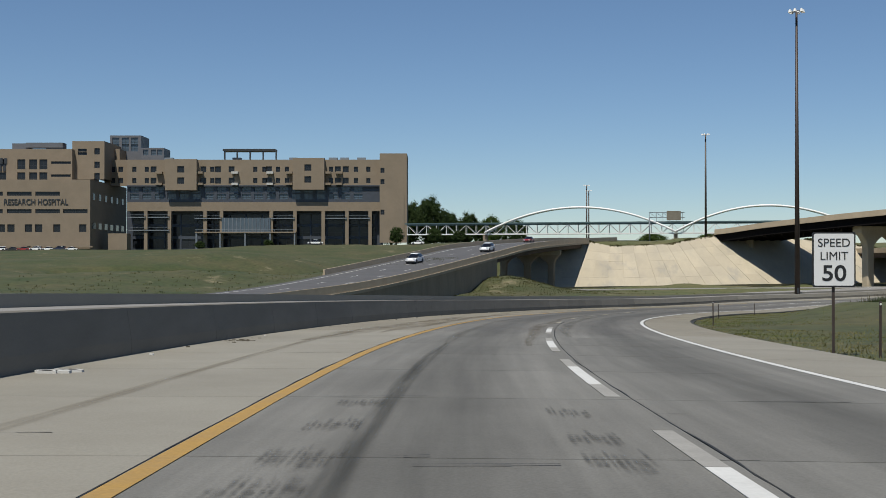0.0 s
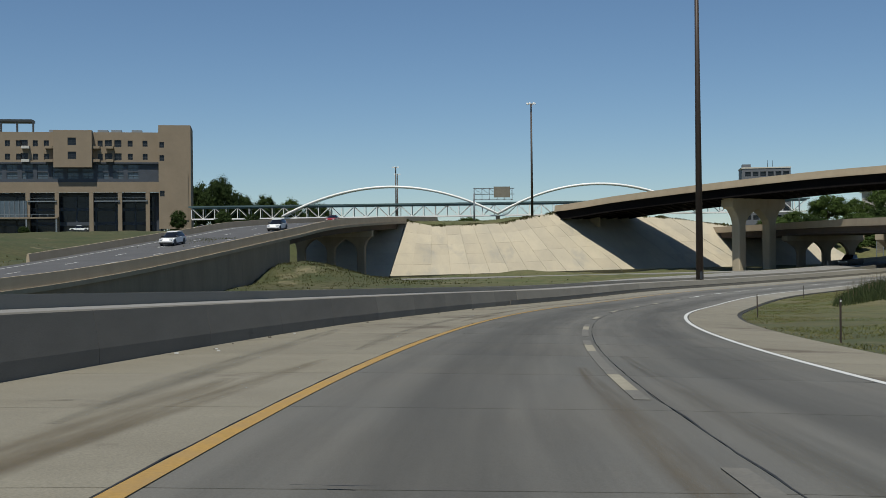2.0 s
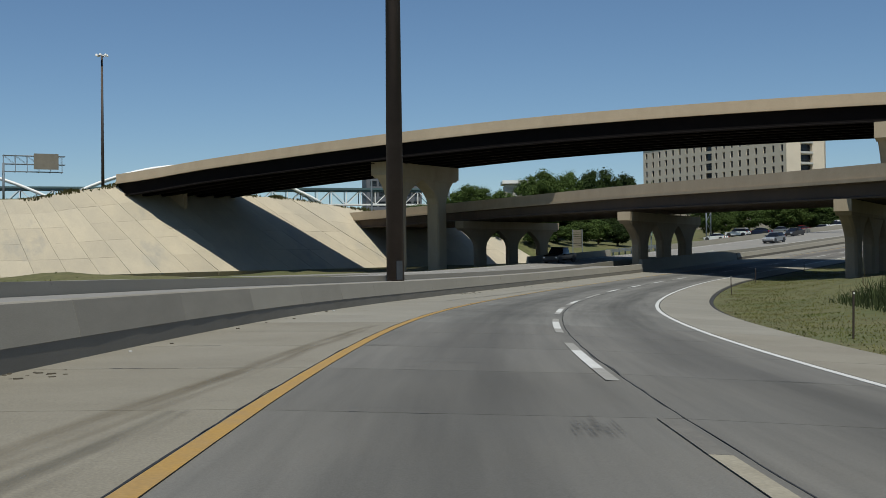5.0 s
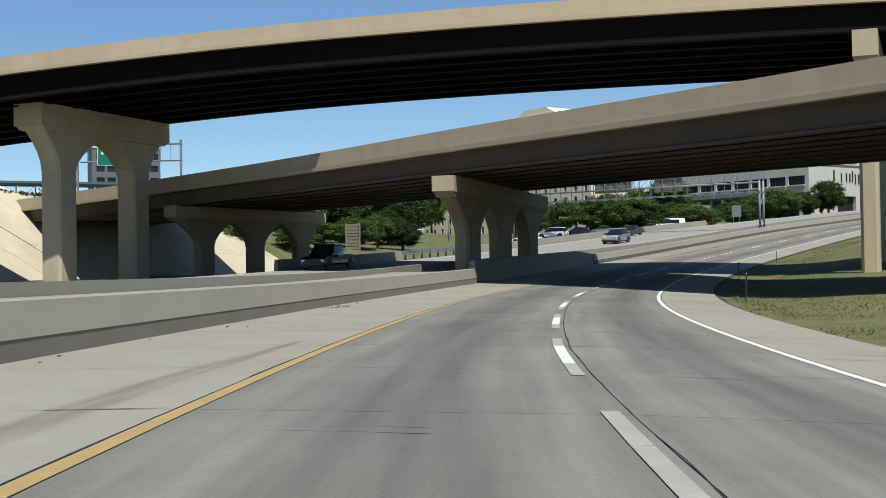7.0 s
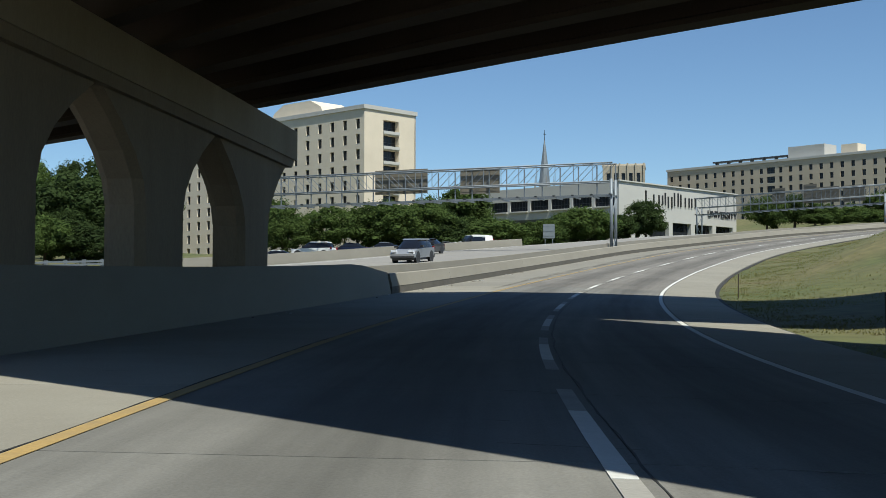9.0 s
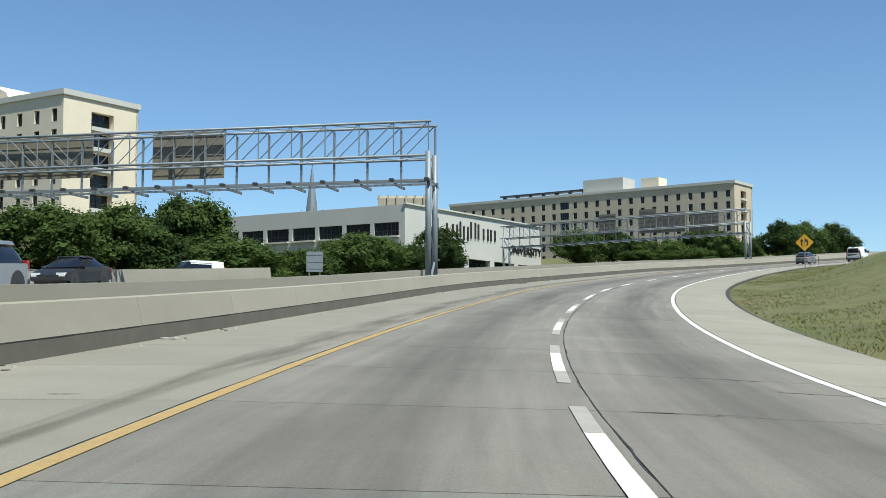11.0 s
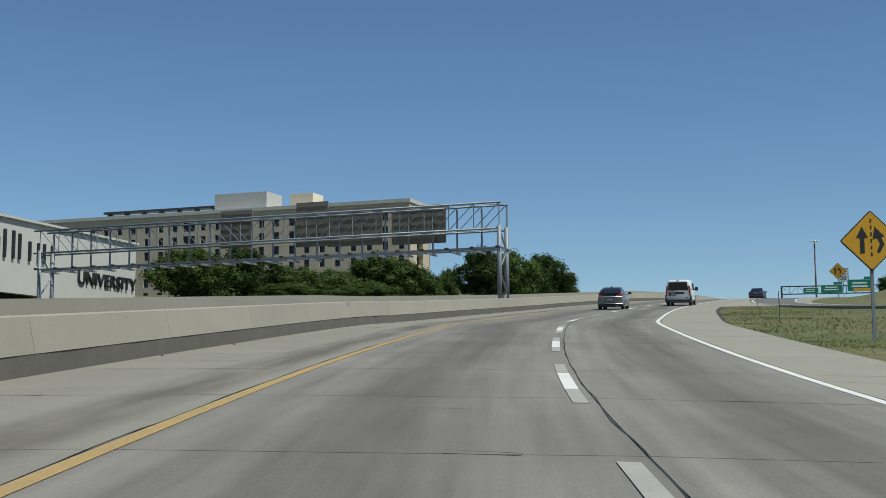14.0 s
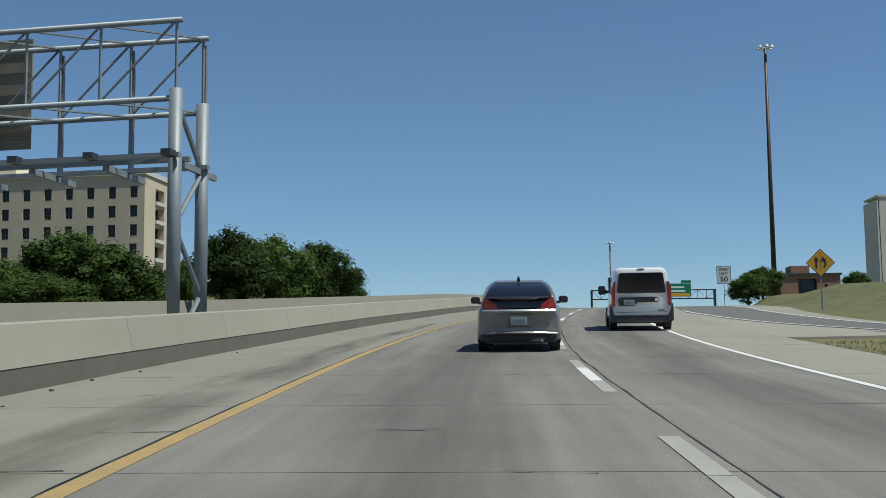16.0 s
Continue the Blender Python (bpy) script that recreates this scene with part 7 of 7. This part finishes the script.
# ---- grass on the verges ----
TUFT = leaf_mat("grass_blades", (0.118, 0.142, 0.040), (0.20, 0.175, 0.080))
STRAW = leaf_mat("dry_edge_grass", (0.231, 0.204, 0.123), (0.154, 0.139, 0.069))
rg = random.Random(9)
tufts = Mesh()
straw = Mesh()
for k in range(30000):
    s = rg.uniform(86, 559)
    o = 6.95 + abs(rg.gauss(0, 1)) * 4.5
    p = RAMP.at(s, o)
    z = gz(p.x, p.y)
    n = noise.noise((p.x * 0.16, p.y * 0.16, 0))
    if n > 0.3:
        continue
    edge = o < 7.5 + 1.2 * noise.noise((s * 0.15, 3, 0))
    if edge and rg.random() < 0.5:
        continue
    h = rg.uniform(0.03, 0.09) * (1.8 if rg.random() < 0.06 else 1)
    for b in range(4):
        a = rg.uniform(0, 6.28)
        q = Vector((p.x + rg.uniform(-0.3, 0.3), p.y + rg.uniform(-0.3, 0.3), z - 0.02))
        w = Vector((math.cos(a), math.sin(a), 0)) * rg.uniform(0.012, 0.03)
        t = q + Vector((rg.uniform(-0.09, 0.09), rg.uniform(-0.09, 0.09), h))
        (straw if edge or n > 0.2 else tufts).face(q - w, q + w, t)
tagged(part("edge_straw", straw, STRAW), "pale dry grass along the edge of the shoulder", "grass", kind="stuff")
FIELD = leaf_mat("field_grass", (0.040, 0.060, 0.016), (0.108, 0.089, 0.042))
field = Mesh()
for k in range(5200):
    if k % 2:
        x, y = rg.gauss(10, 9), rg.gauss(226, 8)
    else:
        s_ = rg.uniform(80, 300)
        q = MAIN.at(s_, 9 + abs(rg.gauss(0, 14))) if k % 4 else MAIN.at(s_, -9.5 - abs(rg.gauss(0, 22)))
        x, y = q.x, q.y
    z = gz(x, y)
    h = rg.uniform(0.12, 0.35)
    for b in range(4):
        a = rg.uniform(0, 6.28)
        q = Vector((x + rg.uniform(-0.4, 0.4), y + rg.uniform(-0.4, 0.4), z - 0.05))
        w = Vector((math.cos(a), math.sin(a), 0)) * rg.uniform(0.03, 0.09)
        field.face(q - w, q + w, q + Vector((rg.uniform(-0.2, 0.2), rg.uniform(-0.2, 0.2), h)))
tagged(part("field_grass", field, FIELD), "rough uncut grass on the field by the upper road", "grass", kind="stuff")
tagged(part("verge_grass", tufts, TUFT), "uneven tufts of dry grass along the verge", "grass", kind="stuff")


REED = leaf_mat("dark_green_reeds", (0.060, 0.078, 0.030), (0.038, 0.050, 0.022))
PLUME = leaf_mat("dry_reed_plumes", (0.154, 0.127, 0.069), (0.108, 0.089, 0.046))
reeds, plumes = Mesh(), Mesh()
for k in range(19000):
    s, o = rg.uniform(236, 292), rg.uniform(12.3, 26)
    edge = min(1.0, (o - 12.3) / 1.8, (s - 236) / 6, (292 - s) / 5)
    p = RAMP.at(s, o)
    if noise.noise((p.x * 0.2, p.y * 0.2, 4)) > 0.25 + edge:
        continue
    p.z = gz(p.x, p.y) - 0.1
    h = rg.uniform(0.7, 1.55) * (0.35 + 0.65 * edge)
    g = rg.uniform(0, 6.28)
    w = Vector((math.cos(g), math.sin(g), 0)) * rg.uniform(0.012, 0.032)
    lean = Vector((rg.uniform(-0.35, 0.35), rg.uniform(-0.35, 0.35), 0))
    m1 = p + Vector((0, 0, h * 0.6)) + lean * 0.3
    reeds.face(p - w, p + w, m1 + w * 0.8, m1 - w * 0.8).face(m1 - w * 0.8, m1 + w * 0.8, p + Vector((0, 0, h)) + lean)
    if rg.random() < 0.06:
        q = p + Vector((0, 0, h)) + lean * 0.5
        plumes.face(q, q + w * 0.6 + Vector((0, 0, 0.25)), q + Vector((0, 0, 0.55)), q - w * 0.6 + Vector((0, 0, 0.25)))
tagged(part("reed_bed", reeds, REED), "tall dark green reeds in the ditch", "reeds", kind="stuff")
tagged(part("reed_plumes", plumes, PLUME), "dry pale plumes above the reeds", "reeds", kind="stuff")

# weeds on the crest of the slope paving
crest = Mesh()
for top_at in CRESTS:
    a = top_at(0.0)
    for k in range(1500):
        u = rg.random()
        dense = noise.noise((u * 9 + a.x, 3.1, 0)) + 0.35
        if rg.random() > max(0.12, dense):
            continue
        p = top_at(u) + Vector((rg.uniform(-0.3, 0.3), rg.uniform(-0.5, 1.2), 0.0))
        h = rg.uniform(0.15, 0.5) * max(0.3, dense + 0.4)
        for q in range(3):
            g = rg.uniform(0, 6.28)
            w = Vector((math.cos(g), math.sin(g), 0)) * rg.uniform(0.05, 0.12)
            t = p + Vector((rg.uniform(-0.25, 0.25), rg.uniform(-0.25, 0.25), h))
            crest.face(p - w + Vector((0, 0, -0.3)), p + w + Vector((0, 0, -0.3)), t + w * 0.5, t - w * 0.3)
tagged(part("crest_weeds", crest, FIELD), "ragged weeds along the crest of the slope paving", "weeds", kind="stuff")

# ---- road wear: sealed joints, cracks, tyre marks, litter ----
SEAL = mat("black_joint_seal", (0.018, 0.018, 0.018), 0.7, 0.2, 3, 30, 0.1)
rw = random.Random(21)


def seal(off, width, s0, s1, seed):
    m, rr = Mesh(), []
    for i, s in enumerate(np.arange(s0, s1, 0.5)):
        w = width * (0.3 + 1.3 * abs(noise.noise((s * 0.35, seed, 0)))) / 2
        o = off + stray(s, off) + 0.05 * noise.noise((s * 0.45, seed + 5, 0)) + 0.02 * noise.noise((s * 1.9, seed + 8, 0))
        rr.append([RAMP.at(s, o - w, 0.004), RAMP.at(s, o + w, 0.004), RAMP.at(s, o + w, -0.004), RAMP.at(s, o - w, -0.004)])
    return m.rings(rr)


part("joint_seal", seal(1.25, 0.026, 84, 640, 1), SEAL, ramp, "black sealed joint beside the lane dashes")
part("joint_seal", seal(-2.60, 0.026, 84, 640, 2), SEAL, ramp, "black sealed joint beside the yellow line")
cracks = Mesh()
for k in range(420):
    s, o = rw.uniform(88, 600), rw.uniform(-6.0, 6.6)
    if rw.random() < 0.5:
        s = S0 + SLAB * round((s - S0) / SLAB) + rw.uniform(-0.03, 0.03)
    L, w = rw.uniform(0.25, 1.3), rw.uniform(0.008, 0.026)
    ds = rw.uniform(-0.12, 0.12)
    for i in range(3):
        u0, u1 = i / 3, (i + 1) / 3
        cracks.face(RAMP.at(s + ds * u0, o + L * u0, 0.005), RAMP.at(s + ds * u1 + rw.uniform(-0.03, 0.03), o + L * u1, 0.005), RAMP.at(s + ds * u1 + w, o + L * u1, 0.005), RAMP.at(s + ds * u0 + w, o + L * u0, 0.005))
tagged(part("crack", cracks, SEAL, ramp, "short dark cracks across the slabs"), kind="stuff")


def worn_film(name, col, strength, ends):
    """A thin film on the road: fades to its edges and is broken up by noise."""
    m = mat(name, col, 0.9, 0.2, 2.0, 40, 0.0)
    t = m.node_tree
    N, L = t.nodes.new, t.links.new
    uv, sep, geo = N("ShaderNodeUVMap"), N("ShaderNodeSeparateXYZ"), N("ShaderNodeNewGeometry")
    L(uv.outputs[0], sep.inputs[0])

    def calc(op, a, b):
        n = N("ShaderNodeMath")
        n.operation = op
        for k, q in enumerate((a, b)):
            if isinstance(q, (int, float)):
                n.inputs[k].default_value = q
            else:
                L(q, n.inputs[k])
        return n.outputs[0]

    bell = lambda q: calc("MULTIPLY", calc("MULTIPLY", q, calc("SUBTRACT", 1.0, q)), 4.0)
    noi = N("ShaderNodeTexNoise")
    noi.inputs["Scale"].default_value = 1.1 if not ends else 9.0
    noi.inputs["Detail"].default_value = 6
    if ends:
        L(geo.outputs["Position"], noi.inputs["Vector"])
    else:
        mp = N("ShaderNodeMapping")
        mp.inputs["Scale"].default_value = (2.2, 0.22, 1)
        L(uv.outputs[0], mp.inputs["Vector"])
        L(mp.outputs[0], noi.inputs["Vector"])
    mr = N("ShaderNodeMapRange")
    mr.inputs["From Min"].default_value, mr.inputs["From Max"].default_value = 0.30, 0.72
    L(noi.outputs["Fac"], mr.inputs["Value"])
    a = calc("MULTIPLY", calc("MULTIPLY", bell(sep.outputs[0]), mr.outputs[0]), strength)
    if ends:
        a = calc("MULTIPLY", a, bell(sep.outputs[1]))
    L(a, t.nodes["Principled BSDF"].inputs["Alpha"])
    return m


def film_part(name, m, material, label, along=0.0):
    me = bpy.data.meshes.new(name)
    me.from_pydata(m.v, [], m.f)
    me.materials.append(material)
    ob = part(name, me, material, ramp, label)
    uv = ob.data.uv_layers.new(name="film")
    for lp in ob.data.loops:
        k = lp.vertex_index % 4
        v = 1.0 if k > 1 else 0.0
        uv.data[lp.index].uv = (1.0 if k in (1, 2) else 0.0, along + 0.8 * (v + lp.vertex_index // 4) if along else v)
    return tagged(ob, kind="stuff")


def trail(a, b, offs, width, seed, wander=0.15, up=0.008):
    m, last = Mesh(), None
    for s in np.arange(a, b, 0.8):
        u = (s - a) / (b - a)
        o = float(np.interp(u, np.linspace(0, 1, len(offs)), offs)) + wander * noise.noise((s * 0.11, seed, 0))
        w = width * (0.35 + 0.65 * min(1, 6 * u, 6 * (1 - u))) * (0.8 + 0.4 * noise.noise((s * 0.07, seed + 9, 0)))
        n = [RAMP.at(s, o - w, up), RAMP.at(s, o + w, up)]
        if last:
            m.face(last[0], last[1], n[1], n[0])
        last = n
    return m


RUBBER = worn_film("rubber_tyre_mark", (0.038, 0.037, 0.034), 0.62, True)
SKID = worn_film("skid_rubber", (0.042, 0.042, 0.037), 0.72, False)
RUST = worn_film("brown_shoulder_stain", (0.125, 0.095, 0.055), 0.5, False)
GRIME = worn_film("grey_shoulder_grime", (0.092, 0.083, 0.065), 0.42, False)
EDGE_DIRT = worn_film("drifted_edge_dirt", (0.105, 0.096, 0.077), 0.6, False)
marks = Mesh()
for s0, L, o, n in ((101.6, 1.3, -1.55, 9), (99.6, 1.2, -1.62, 9), (97.4, 1.4, -1.62, 11), (96.0, 1.4, -1.7, 11), (100.7, 1.1, 0.47, 8), (98.8, 1.1, 0.5, 8), (97.4, 1.3, 0.52, 9), (243, 1.4, 0.4, 8)):
    for i in range(n):
        a, w = s0 + rw.uniform(0, L * 0.3), rw.uniform(0.015, 0.032)
        oo = o + (i - n / 2) * 0.052 + rw.uniform(-0.01, 0.01)
        b = a + L * rw.uniform(0.5, 0.9)
        marks.face(RAMP.at(a, oo - w, 0.008), RAMP.at(a, oo + w, 0.008), RAMP.at(b, oo + w, 0.008), RAMP.at(b, oo - w, 0.008))
film_part("tyre_mark", marks, RUBBER, "ribbed black tyre marks")
film_part("skid_mark", trail(92, 117, (-1.34, -1.30, -1.22), 0.17, 31, 0.02), SKID, "long dark skid mark", 7.3)
film_part("skid_mark", trail(116, 150, (-1.25, -1.45, -1.2), 0.22, 33, 0.1), GRIME, "faint dark skid mark", 3.1)
for a, b, offs, w, ma in ((116, 166, (0.55, 0.78, 0.70), 0.30, RUST), (118, 152, (-4.7, -4.3, -4.5), 0.70, RUST), (124, 164, (-3.7, -3.5, -3.9), 0.5, RUST), (122, 170, (1.55, 1.7, 1.6), 0.3, GRIME), (92, 128, (-4.3, -4.4, -4.8), 0.16, RUST), (130, 156, (-3.2, -3.4, -4.2), 0.34, RUST), (136, 168, (-4.6, -3.7, -3.3), 0.30, RUST), (158, 182, (-4.2, -4.9, -5.9), 0.35, GRIME),
                          (170, 205, (-3.3, -3.9, -3.3), 0.30, GRIME), (188, 226, (-3.1, -3.4, -3.8), 0.28, RUST), (206, 245, (-4.9, -3.7, -3.1), 0.42, GRIME), (226, 262, (-4.0, -3.5, -3.0), 0.32, RUST),
                          (285, 312, (-4.4, -3.6, -3.4), 0.40, GRIME), (402, 575, (-3.35, -3.5, -3.4), 0.75, EDGE_DIRT)):
    film_part("stain_streak", trail(a, b, offs, w, a), ma, "brown streak on the shoulder", 0.7 * a)
PAPER = mat("pale_litter", (0.477, 0.477, 0.462), 0.8, 0.1)
DIRT = mat("roadside_dirt", (0.077, 0.065, 0.046), 0.95, 0.25, 6, 40, 0.3)
bits, dirt = Mesh(), Mesh()
for k in range(150):
    s = rw.uniform(95, 600)
    o = -6.5 + shift(s) + abs(rw.gauss(0, 0.25))
    p, q = RAMP.at(s, o, 0.0), rw.uniform(0.015, 0.04)
    (bits if rw.random() < 0.35 else dirt).box((p.x, p.y, p.z + q * 0.3), (q * 2, q * 1.3, q * 0.8), None)
for s, o, L, w in ((118, -6.2, 0.7, 0.25), (248, -6.0, 0.6, 0.5), (300, -6.1, 1.1, 0.35), (330, -6.2, 0.9, 0.3), (412, -6.2, 0.8, 0.25), (474, -6.1, 1.0, 0.3)):
    for k in range(26):
        p = RAMP.at(s + rw.gauss(0, L), o + rw.gauss(0, w * 0.6), 0.0)
        q = rw.uniform(0.015, 0.045)
        dirt.box((p.x, p.y, p.z + q * 0.15), (q * 2.4, q * 1.5, q * 0.4), None)
for s, o in ((106.5, -6.25), (106.9, -6.2), (412.4, -6.15), (421, -6.4), (455, -6.4)):
    p = RAMP.at(s, o, 0.0)
    for k in range(5):
        bits.box((p.x + rw.uniform(-0.2, 0.2), p.y + rw.uniform(-0.2, 0.2), p.z + 0.02), (0.12, 0.07, 0.02) if s > 110 else (0.2, 0.12, 0.04), None)
tagged(part("litter", bits, PAPER), "small pale litter along the barrier foot", "litter", kind="stuff")
tagged(part("roadside_dirt", dirt, DIRT), "small clods and gravel along the barrier foot", "debris", kind="stuff")
